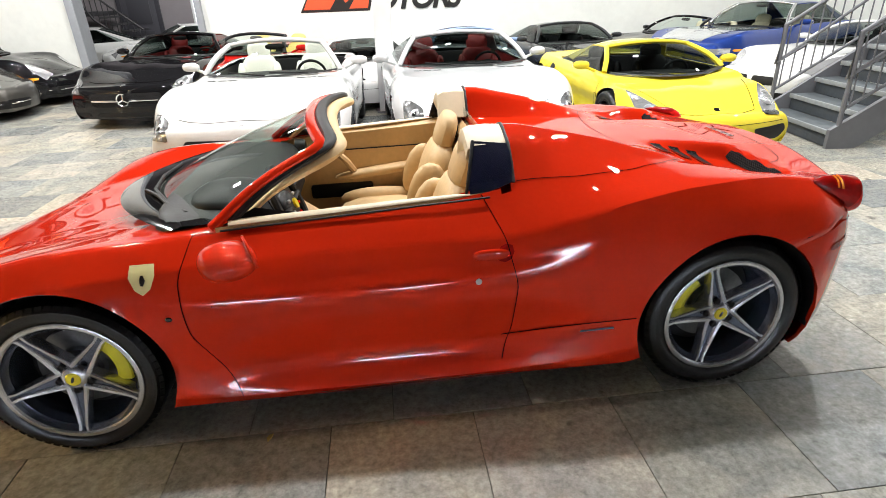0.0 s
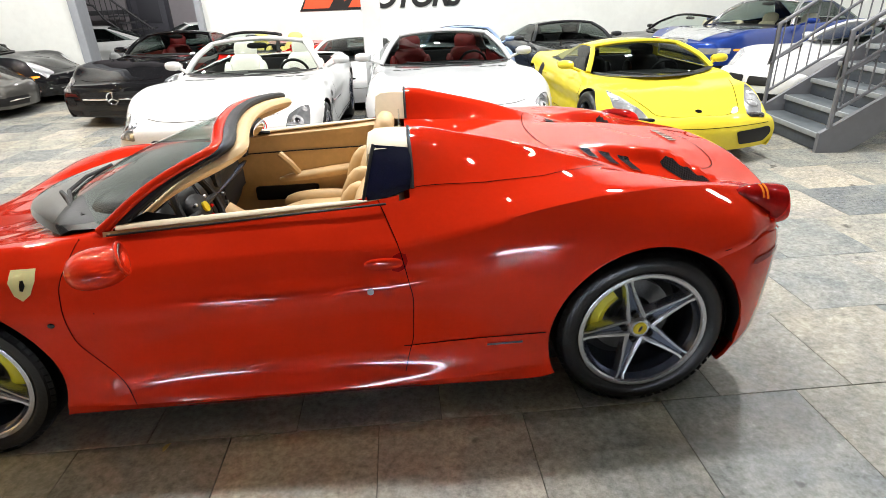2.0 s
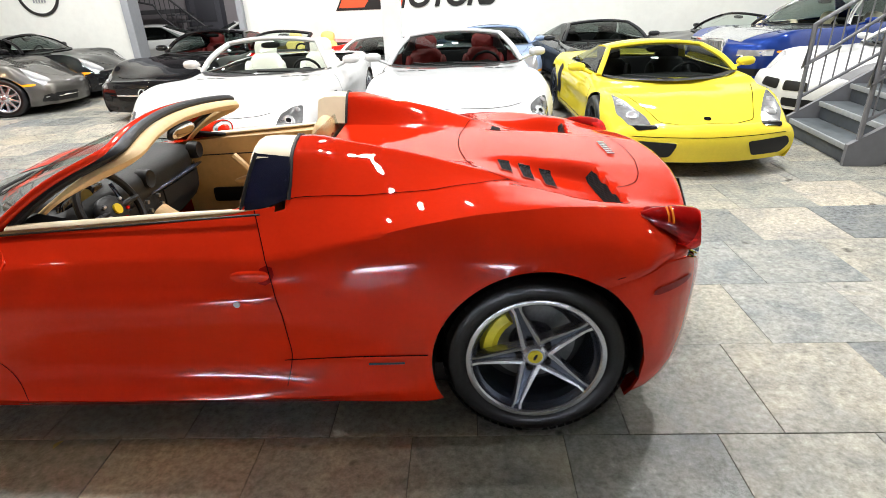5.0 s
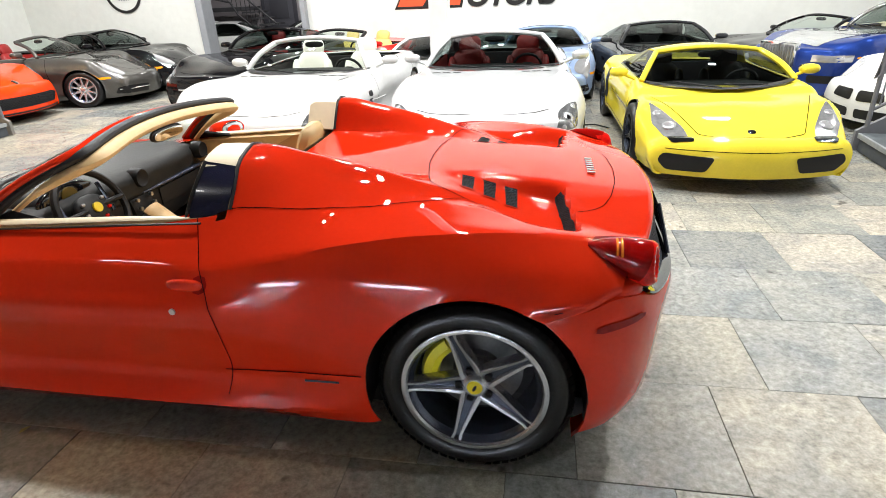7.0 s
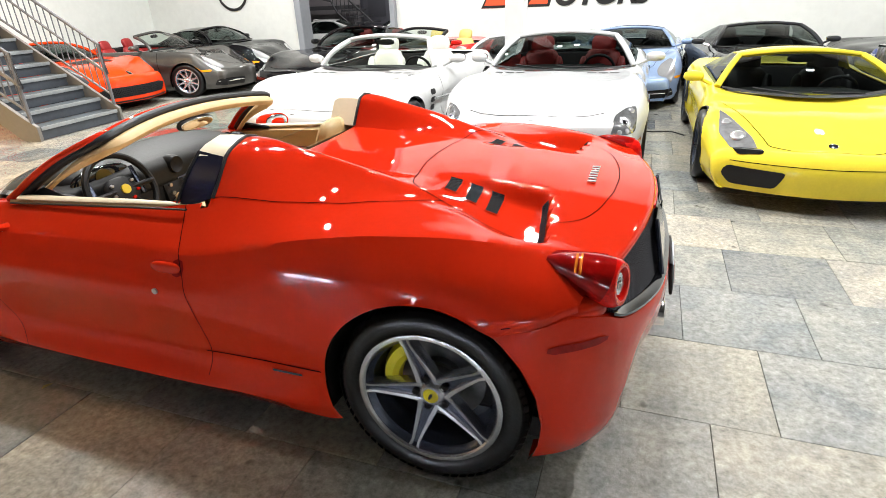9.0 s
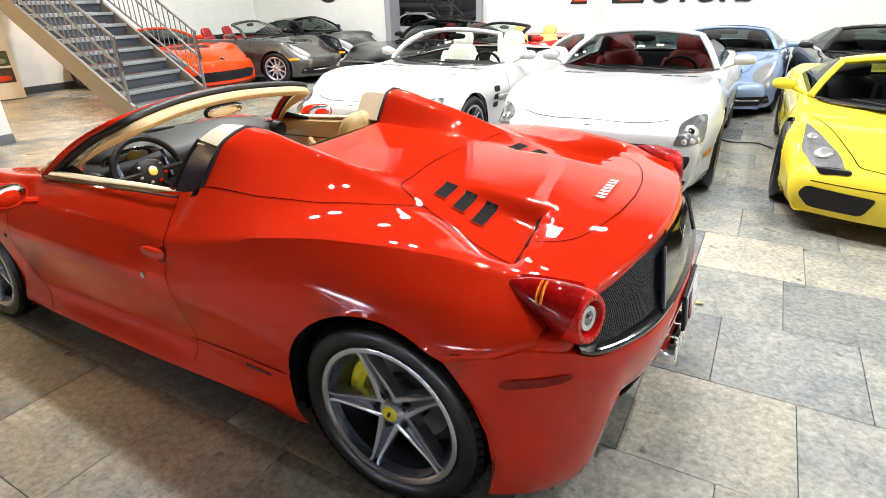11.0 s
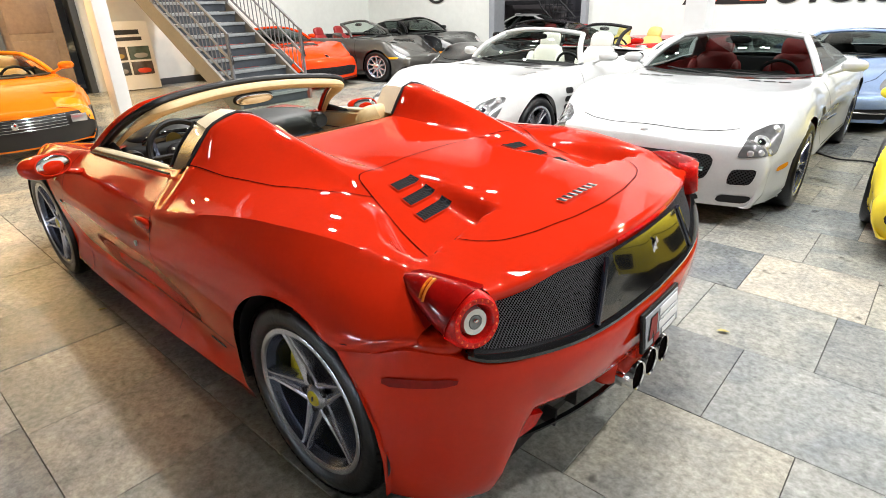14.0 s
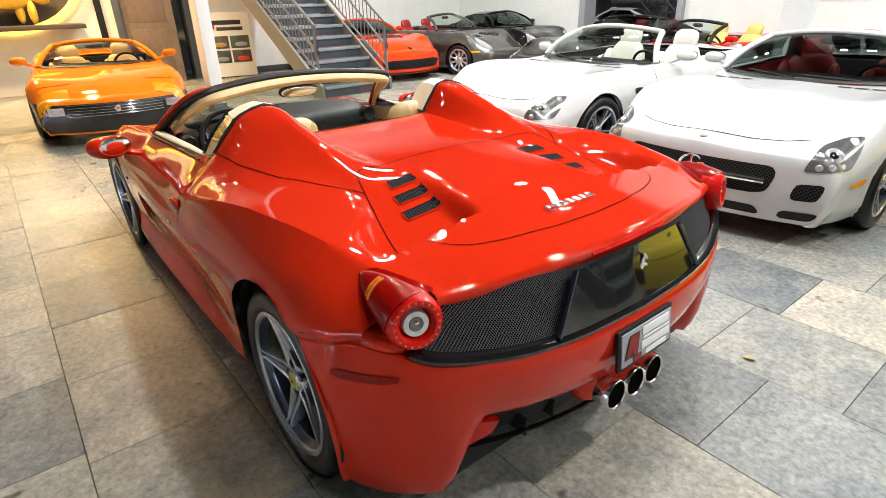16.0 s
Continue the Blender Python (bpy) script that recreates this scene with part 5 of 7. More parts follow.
YEL = paint("yellow_paint", (0.80, 0.66, 0.055))
BLK = paint("black_paint", (0.008, 0.008, 0.009))
GREY = paint("grey_paint", (0.095, 0.092, 0.085), 0.1, 0.35, 0.5)
DGREY = paint("charcoal_paint", (0.035, 0.037, 0.04), 0.05, 0.35, 0.4)
ORANGE_RED = paint("orange_red_paint", (0.80, 0.055, 0.008))
BLUE = paint("blue_paint", (0.018, 0.045, 0.22), 0.05, 0.3, 0.3)
PALE_BLUE = paint("pale_blue_paint", (0.28, 0.38, 0.58), 0.05, 0.35, 0.4)
ORANGE = paint("orange_paint", (0.80, 0.20, 0.012))
RED2 = paint("scarlet_paint", (0.55, 0.012, 0.008))
SOFT_TOP = mat("dark_blue_cloth", (0.02, 0.024, 0.05), rough=0.85, grain=0.25, scale=60, bump=0.2)
BLACK_WHEEL = mat("black_wheel", (0.012, 0.012, 0.013), rough=0.3, metal=0.5)

SLS = dict(L=4.5, W=1.94, H=1.22, wb=2.62, fo=0.90, cowl=1.66, roof0=2.25, roof1=2.95, tail=3.7, nose_z=0.63, cowl_z=0.85, belt_z=0.865, tail_z=0.87, style="sls", features=sls_features, rim_mat=ALLOY, twin=True, spokes=5, bow=0.20, width_front=0.88, cap=0.12)


def low(k):
    """A car that stands lower than its kind."""
    return Matrix.Diagonal((1, 1, k, 1))


car("white_roadster", "white long-bonnet roadster with pale leather seats, roof down", pose(-1.28, 4.42, 0, 0, 0, 89), WHITE, seat_mat=WHITE_LEATHER, open_top=True, glass_mat=WINDSCREEN, **SLS)
car("white_coupe", "white long-bonnet coupe with red leather seats", pose(0.98, 4.48, 0, 0, 0, 91), SILVER_WHITE, seat_mat=RED_LEATHER, **SLS)
car("black_coupe", "black long-bonnet coupe with a chrome ring grille", pose(-3.45, 7.85, 0, 0, 0, 84) @ low(0.97), BLK, seat_mat=RED_LEATHER, **SLS)
GAL = dict(L=4.15, W=1.90, H=1.12, wb=2.5, fo=0.95, cowl=1.12, roof0=1.80, roof1=2.55, tail=3.2, nose_z=0.50, cowl_z=0.76, belt_z=0.80, tail_z=0.83, style="wedge", features=wedge_features, rim_mat=BLACK_WHEEL, fender=0.0, bow=0.24, width_front=0.90)
car("yellow_sports_car", "yellow mid-engined wedge coupe with black intakes", pose(3.28, 4.42, 0, 0, 0, 90) @ Matrix.Diagonal((1, 0.95, 0.93, 1)), YEL, seat_mat=DARK_TRIM, **GAL)
car("white_sports_car", "white wedge coupe parked behind the column", pose(-0.30, 8.15, 0, 0, 0, 90) @ low(0.88), WHITE, seat_mat=DARK_TRIM, **dict(GAL, L=3.85, tail=3.1))
P911 = dict(L=4.4, W=1.85, H=1.27, wb=2.45, fo=0.95, cowl=1.35, roof0=1.95, roof1=2.75, tail=3.3, nose_z=0.56, cowl_z=0.92, belt_z=0.92, tail_z=0.88, style="ten", features=round_features, spokes=10, fender=0.06)
car("grey_convertible", "dark grey convertible with red leather, roof down", pose(-8.0, 7.10, 0, 0, 0, 194) @ low(0.95), GREY, seat_mat=RED_LEATHER, open_top=True, glass_mat=WINDSCREEN, **P911)
car("black_sports_coupe", "glossy black sports coupe by the white wall", pose(-7.9, 8.92, 0, 0, 0, 184) @ low(0.95), BLK, seat_mat=DARK_TRIM, **P911)
BOX = dict(P911, L=4.0, W=1.80, H=1.27, cowl=1.2, roof0=1.8)
car("pale_blue_convertible", "pale metallic blue convertible with dark blue cloth top", pose(1.60, 8.25, 0, 0, 0, 88) @ Matrix.Diagonal((0.93, 0.94, 0.84, 1)), PALE_BLUE, seat_mat=DARK_TRIM, roof_mat=SOFT_TOP, **BOX)
car("orange_red_coupe", "orange red coupe with a black bonnet vent", pose(-8.85, 5.45, 0, 0, 0, 179) @ low(0.95), ORANGE_RED, L=4.3, W=1.88, H=1.2, wb=2.66, fo=0.93, cowl=1.5, roof0=2.15, roof1=2.8, tail=3.6, nose_z=0.62, cowl_z=0.88, belt_z=0.88, tail_z=0.9,
    seat_mat=DARK_TRIM, style="vette", features=vette_features, rim_mat=BLACK_WHEEL, roof_mat=BLK)
GT = dict(L=4.3, W=1.90, H=1.31, wb=2.6, fo=0.85, cowl=1.35, roof0=2.0, roof1=2.8, tail=3.6, nose_z=0.64, cowl_z=0.92, belt_z=0.93, tail_z=0.93, style="gt", features=plain_features, spokes=7)
car("charcoal_coupe", "charcoal grey grand touring coupe by the wall", pose(3.52, 8.10, 0, 0, 0, 95) @ Matrix.Diagonal((0.95, 0.96, 0.83, 1)), DGREY, seat_mat=DARK_TRIM, **dict(GT, L=4.0))
car("black_convertible", "black convertible with cream seats, roof down", pose(6.45, 8.85, 0, 0, 0, 14) @ low(0.82), BLK, seat_mat=CREAM_PALE, open_top=True, glass_mat=WINDSCREEN, **GT)
car("red_convertible", "red open sports car with yellow leather", pose(-2.08, 8.30, 0, 0, 0, 68) @ low(0.92), RED2, L=3.9, W=1.90, H=1.22, wb=2.5, fo=0.95, cowl=1.25, roof0=1.9, roof1=2.6, tail=3.1, nose_z=0.55, cowl_z=0.88, belt_z=0.88, tail_z=0.9,
    seat_mat=YELLOW_LEATHER, open_top=True, style="fr", features=plain_features, glass_mat=WINDSCREEN, header_mat=BLACK)
car("blue_saloon", "large blue saloon with a silver bonnet", pose(7.15, 7.75, 0, 0, 0, 24) @ low(0.88), BLUE, L=5.0, W=1.92, H=1.5, wb=3.1, fo=0.85, cowl=1.8, roof0=2.5, roof1=3.7, tail=4.4, nose_z=0.86, cowl_z=1.02, belt_z=1.04, tail_z=1.02,
    seat_mat=CREAM_PALE, tyre=(0.37, 0.25, 0.25), style="rr", features=saloon_features, spokes=7, fender=0.0, glass_mat=WINDSCREEN, header_mat=mat("silver_frame", (0.6, 0.61, 0.63), rough=0.2, metal=0.8))
car("white_convertible", "white convertible with a dark twin grille behind the stair", pose(7.15, 5.15, 0, 0, 0, 14) @ low(0.85), WHITE, L=4.4, W=1.80, H=1.26, wb=2.6, fo=0.85, cowl=1.6, roof0=2.25, roof1=2.9, tail=3.6, nose_z=0.64, cowl_z=0.90, belt_z=0.90, tail_z=0.9,
    seat_mat=DARK_TRIM, open_top=True, style="kid", features=kidney_features)
car("orange_sports_car", "orange and black wedge sports car under warm light", pose(-7.0, -0.1, 0, 0, 0, 174), ORANGE, L=4.2, W=1.83, H=1.10, wb=2.5, fo=1.0, cowl=1.45, roof0=2.2, roof1=2.75, tail=3.35, nose_z=0.56, cowl_z=0.80, belt_z=0.80, tail_z=0.86,
    seat_mat=CREAM, style="bb", features=boxer_features, fender=0.0, width_front=0.9, glass_mat=WINDSCREEN)
for px, py, mt in ((-8.0, 14.0, WHITE), (-5.2, 14.0, WHITE)):
    car("white_parked_car", "white saloon parked in the back room", pose(px, py, 0, 0, 0, 20) @ low(0.82), mt, seat_mat=DARK_TRIM, **dict(GT, H=1.4, style="gt2"))

# ---- the red spider ----
spider = tagged(empty("red_spider", pose(0, 0, 0)), "glossy red mid-engined spider with cream interior, roof down", "car")
FX = [-2.30, -2.10, -1.72, -1.325, -0.95, -0.70, -0.30, 0.05, 0.36, 0.46, 0.65, 0.90, 1.15, 1.325, 1.50, 1.70, 1.88, 1.99]
sill_y = [0.66, 0.80, 0.90, 0.91, 0.905, 0.90, 0.895, 0.89, 0.89, 0.89, 0.90, 0.92, 0.94, 0.94, 0.925, 0.912, 0.88, 0.845]
sill_z = [0.16, 0.15, 0.15, 0.16, 0.15, 0.145, 0.14, 0.14, 0.14, 0.14, 0.145, 0.16, 0.30, 0.45, 0.55, 0.615, 0.65, 0.67]
ledge_y = [0.68, 0.82, 0.925, 0.935, 0.935, 0.94, 0.945, 0.945, 0.945, 0.945, 0.945, 0.945, 0.952, 0.955, 0.935, 0.92, 0.888, 0.85]
ledge_z = [0.24, 0.23, 0.22, 0.23, 0.215, 0.20, 0.20, 0.20, 0.205, 0.21, 0.215, 0.235, 0.36, 0.50, 0.585, 0.65, 0.685, 0.7]
dip_y = [0.69, 0.83, 0.93, 0.945, 0.925, 0.905, 0.895, 0.895, 0.905, 0.91, 0.925, 0.945, 0.962, 0.966, 0.955, 0.935, 0.9, 0.86]
dip_z = [0.31, 0.32, 0.33, 0.36, 0.35, 0.33, 0.33, 0.335, 0.34, 0.345, 0.36, 0.39, 0.46, 0.56, 0.64, 0.685, 0.715, 0.73]
flank_y = [0.69, 0.835, 0.93, 0.95, 0.945, 0.95, 0.965, 0.975, 0.978, 0.977, 0.972, 0.968, 0.968, 0.97, 0.962, 0.945, 0.905, 0.868]
flank_z = [0.38, 0.42, 0.50, 0.56, 0.58, 0.59, 0.60, 0.61, 0.62, 0.62, 0.62, 0.62, 0.63, 0.65, 0.70, 0.74, 0.765, 0.775]
waist_y = [0.68, 0.82, 0.90, 0.925, 0.90, 0.885, 0.89, 0.90, 0.928, 0.934, 0.93, 0.91, 0.878, 0.85, 0.815, 0.785, 0.745, 0.705]
waist_z = [0.44, 0.52, 0.66, 0.73, 0.755, 0.765, 0.785, 0.795, 0.802, 0.812, 0.852, 0.905, 0.932, 0.935, 0.925, 0.902, 0.874, 0.858]
swell = [0.0, 0.004, 0.006, 0.008, 0.008, 0.008, 0.006, 0.004, 0.004, 0.006, 0.012, 0.018, 0.024, 0.026, 0.026, 0.022, 0.018, 0.012]
haunch_y = [(a + b) / 2 + c for a, b, c in zip(flank_y, waist_y, swell)]
haunch_z = [a * 0.45 + b * 0.55 for a, b in zip(flank_z, waist_z)]
belt_y = [0.62, 0.76, 0.81, 0.82, 0.80, 0.775, 0.775, 0.78, 0.775, 0.775, 0.765, 0.728, 0.70, 0.695, 0.68, 0.68, 0.665, 0.64]
belt_zz = [0.475, 0.57, 0.755, 0.825, 0.84, 0.855, 0.88, 0.90, 0.94, 0.962, 0.965, 0.957, 0.944, 0.932, 0.915, 0.897, 0.872, 0.857]
hump_y = [0.48, 0.58, 0.64, 0.66, 0.66, 0.66, 0.66, 0.665, 0.648, 0.645, 0.618, 0.585, 0.565, 0.60, 0.61, 0.61, 0.60, 0.58]
hump_z = [0.485, 0.575, 0.73, 0.80, 0.83, 0.86, 0.89, 0.92, 1.090, 1.100, 1.058, 1.008, 0.952, 0.930, 0.915, 0.898, 0.876, 0.861]
ridge_y = [0.36, 0.42, 0.48, 0.50, 0.50, 0.50, 0.50, 0.50, 0.53, 0.53, 0.52, 0.505, 0.49, 0.47, 0.46, 0.45, 0.45, 0.45]
ridge_z = [0.485, 0.57, 0.69, 0.765, 0.82, 0.86, 0.89, 0.93, 1.132, 1.140, 1.104, 1.044, 0.970, 0.940, 0.925, 0.905, 0.884, 0.870]
inner_y = [0.28, 0.32, 0.36, 0.38, 0.38, 0.38, 0.38, 0.38, 0.46, 0.46, 0.455, 0.445, 0.42, 0.38, 0.36, 0.35, 0.35, 0.35]
inner_z = [0.485, 0.568, 0.68, 0.758, 0.822, 0.86, 0.89, 0.93, 1.118, 1.124, 1.085, 1.026, 0.965, 0.945, 0.932, 0.910, 0.890, 0.876]
deck_y = [0.20, 0.22, 0.25, 0.26, 0.26, 0.26, 0.26, 0.26, 0.37, 0.37, 0.365, 0.345, 0.31, 0.27, 0.25, 0.25, 0.25, 0.25]
deck_z = [0.485, 0.565, 0.67, 0.75, 0.825, 0.86, 0.89, 0.93, 0.985, 0.988, 0.98, 0.972, 0.960, 0.952, 0.940, 0.915, 0.895, 0.882]
keel_z = [0.485, 0.565, 0.665, 0.745, 0.825, 0.86, 0.89, 0.93, 0.975, 0.978, 0.975, 0.970, 0.962, 0.954, 0.943, 0.917, 0.897, 0.885]
fcols = [(sill_y, sill_z), (ledge_y, ledge_z), (dip_y, dip_z), (flank_y, flank_z), (haunch_y, haunch_z), (waist_y, waist_z), (belt_y, belt_zz), (hump_y, hump_z), (ridge_y, ridge_z),
         (inner_y, inner_z), (deck_y, deck_z), ([0.0] * len(FX), keel_z)]
CREASES = [0, 0.8, 0.2, 0.0, 0.0, 0.75, 0.5, 0.2, 0.45, 0.45, 0.8, 0]


def smoothstep(a, b, v):
    t = np.clip((v - a) / (b - a), 0, 1)
    return t * t * (3 - 2 * t)


def scoop_lip(y):
    """Where the channels end, under the lip of the tail deck."""
    return 1.625 + 0.12 * (y - 0.30)


def scoop_dent(row):
    """The channels that run back under the tail deck."""
    x, y = row[:, 0], np.abs(row[:, 1])
    wall = 0.255 + 0.03 * smoothstep(1.2, 1.6, x)
    spread = 0.13 * smoothstep(1.30, 1.60, x)
    deep = smoothstep(1.10, 1.60, x) * (1 - smoothstep(scoop_lip(y) - 0.02, scoop_lip(y), x)) * smoothstep(wall, wall + 0.065, y) * (1 - smoothstep(0.52 + spread, 0.61 + spread, y))
    out = row.copy()
    out[:, 2] -= 0.066 * deep
    return out


fgrid = shell(FX, fcols, 0.02, 8, ([-2.30, -1.6, -1.0, 1.3, 1.70, 1.99], [0.62, 0.10, 0.0, 0.0, -0.05, -0.24]), cap_front=0.12, dent=scoop_dent, tight=0.9, sharp=CREASES)


def cockpit(p):
    y = abs(p[1])
    if 0.2 < p[0] < 0.428 and p[2] > 0.93:
        return True
    return p[2] > 0.70 and y < 0.757 + 0.02 * min(1.0, max(0.0, p[0] + 0.7)) and -1.13 + 0.62 * (y / 0.72) ** 2 < p[0] < 0.40


R_FRONT, R_REAR = 0.338, 0.352
fverts, ffaces = skin_bm(fgrid, [(-1.325, R_FRONT, 0.383, 0.6), (1.325, R_REAR, 0.392, 0.6)], [cockpit])
fbody = pydata("body", fverts, ffaces, RED, spider)
fskin = Skin(fverts, ffaces)

for sx, rad, cut in ((-1.325, R_FRONT, 0.383), (1.325, R_REAR, 0.392)):
    for sgn in (-1, 1):
        part("wheel_arch", arch_bm([(cut + 0.001, -0.01), (cut - 0.002, 0.02), (cut + 0.004, 0.06), (cut + 0.004, 0.36), (0.05, 0.36)], 56), BLACK, fbody, "black wheel arch liner").matrix_basis = pose(sx, sgn * 0.925, rad, 0, 0, 0 if sgn < 0 else 180)
box("underbody", (3.9, 1.5, 0.1), (-0.1, 0, 0.17), BLACK, fbody, bevel=0.02)
for sgn in (-1, 1):
    box("sill_floor", (1.75, 0.25, 0.05), (0.0, sgn * 0.72, 0.16), BLACK, fbody, bevel=0.01)
    wheel(spider, (-1.325, sgn * 0.82, R_FRONT), R_FRONT, 0.245, 0.258, sgn, "spf", 5, ALLOY, YELLOW_CALIPER, YELLOW, 23, rearward=True)
    wheel(spider, (1.325, sgn * 0.795, R_REAR), R_REAR, 0.285, 0.258, sgn, "spr", 5, ALLOY, YELLOW_CALIPER, YELLOW, 35)

# rear bumper, wrapped round the tail
WRAP_Y = [0.0, 0.25, 0.45, 0.62, 0.75, 0.84, 0.90, 0.94, 0.952, 0.956]
WRAP_T = [0.640, 0.643, 0.652, 0.668, 0.690, 0.735, 0.748, 0.722, 0.692, 0.672]
WRAP_X = [2.085, 2.075, 2.05, 2.00, 1.94, 1.87, 1.79, 1.70, 1.60, 1.535]


def wrap_curve(n=41):
    s = np.linspace(0, len(WRAP_Y) - 1, n)
    i = np.arange(len(WRAP_Y))
    half = [(float(a), float(b)) for a, b in zip(pchip(i, WRAP_X, s), pchip(i, WRAP_Y, s))]
    return [(x, -y) for x, y in half[::-1]] + half[1:]


def wrap_rows(levels, bottom, top, curve):
    rows = []
    for frac, inset in levels:
        row = []
        for x, y in curve:
            zb, zt = bottom(abs(y), x), top(abs(y), x)
            row.append(((x - 1.2) * (1 - inset) + 1.2, y * (1 - inset * 0.7), zb + (zt - zb) * frac))
        rows.append(row)
    return rows


def bump_bottom(y, x):
    return float(0.375 + 0.065 * min(1.0, y / 0.6) - 0.27 * smoothstep(0.60, 0.73, y))


def bump_top(y, x):
    return float(pchip(WRAP_Y, WRAP_T, [y])[0])


curve = wrap_curve()


def clear_of_wheel(rows, cx=1.325, cz=0.352, rad=0.394):
    """Draws the bumper's front edge back to the wheel opening."""
    out = []
    for row in rows:
        line = []
        for x, y, z in row:
            d = math.hypot(x - cx, z - cz)
            if d < rad and abs(y) > 0.6:
                x = cx + math.sqrt(rad * rad - (z - cz) ** 2)
            line.append((x, y, z))
        out.append(line)
    return out


bumper = part("rear_bumper", sheet(clear_of_wheel(wrap_rows([(1.0, 0.085), (1.0, 0.03), (0.985, 0.008), (0.93, 0.0), (0.8, -0.004), (0.6, 0.0), (0.4, 0.006), (0.2, 0.02), (0.08, 0.04), (0.0, 0.065), (0.0, 0.16)], bump_bottom, bump_top, curve))), RED, spider, "red rear bumper")
bskin_v, bskin_f = [], []
rws = wrap_rows([(1.0, 0.0), (0.8, -0.004), (0.6, 0.0), (0.4, 0.006), (0.2, 0.02), (0.0, 0.05)], bump_bottom, bump_top, curve)
for r_ in rws:
    bskin_v += r_
ncv = len(curve)
bskin_f = [(a * ncv + i, a * ncv + i + 1, (a + 1) * ncv + i + 1, (a + 1) * ncv + i) for a in range(len(rws) - 1) for i in range(ncv - 1)]
bskin = Skin(bskin_v, bskin_f)

# dark tail band under the deck edge
band_curve = [(x, y) for x, y in curve if abs(y) < 0.80]
part("tail_band", sheet(wrap_rows([(-0.05, 0.03), (0.5, 0.075), (1.0, 0.10)], bump_top, lambda y, x: 0.85, band_curve)), MESH, spider, "black wire mesh in the tail")
def tail_x(y):
    return float(pchip(WRAP_Y, WRAP_X, [min(abs(y), 0.95)])[0])


panel_rows = []
for t in np.linspace(0, 1, 7):
    half = 0.375 - 0.10 * t
    panel_rows.append([((tail_x(y) - 1.2) * (1 - 0.02 - 0.055 * t) + 1.2, y, bump_top(abs(y), 0) + 0.02 + (0.85 - bump_top(abs(y), 0) - 0.03) * t) for y in np.linspace(-half, half, 15)])
part("tail_panel", sheet(panel_rows), GLOSS_BLACK, spider, "gloss black centre panel")
for k in (0, -1):
    tube("panel_edge", [Vector(r[k]) + Vector((0.002, 0, 0)) for r in panel_rows], 0.009, mat("blue_black_trim", (0.03, 0.035, 0.06), rough=0.1, metal=0.6, coat=1.0), spider, "glossy side edge of the centre panel", n=8)
part("tail_band_lip", sheet(wrap_rows([(0.0, 0.004), (0.5, 0.004), (1.0, 0.03), (1.0, 0.06)], bump_top, lambda y, x: bump_top(y, x) + 0.020, band_curve)), GLOSS_BLACK, spider, "gloss black lower lip")
# deck edge roll
edge = [Vector(p) for p in fgrid[-1] if abs(p[1]) < 0.70 and p[2] > 0.80]
part("tail_edge", sheet([[p + Vector((dx, 0, dz * (1 - 0.35 * (p.y / 0.7) ** 2))) for p in edge] for dx, dz in ((0, 0), (0.012, -0.003), (0.022, -0.012), (0.026, -0.026), (0.024, -0.045), (0.014, -0.058), (-0.01, -0.062), (-0.07, -0.062))]), RED, spider, "red deck edge")
brake = [p + Vector((0.0235, 0, -0.026)) for p in edge if abs(p.y) < 0.21]
part("brake_light", tube_bm(brake, 0.0085, 8), LENS_RED, spider, "slim high brake light")
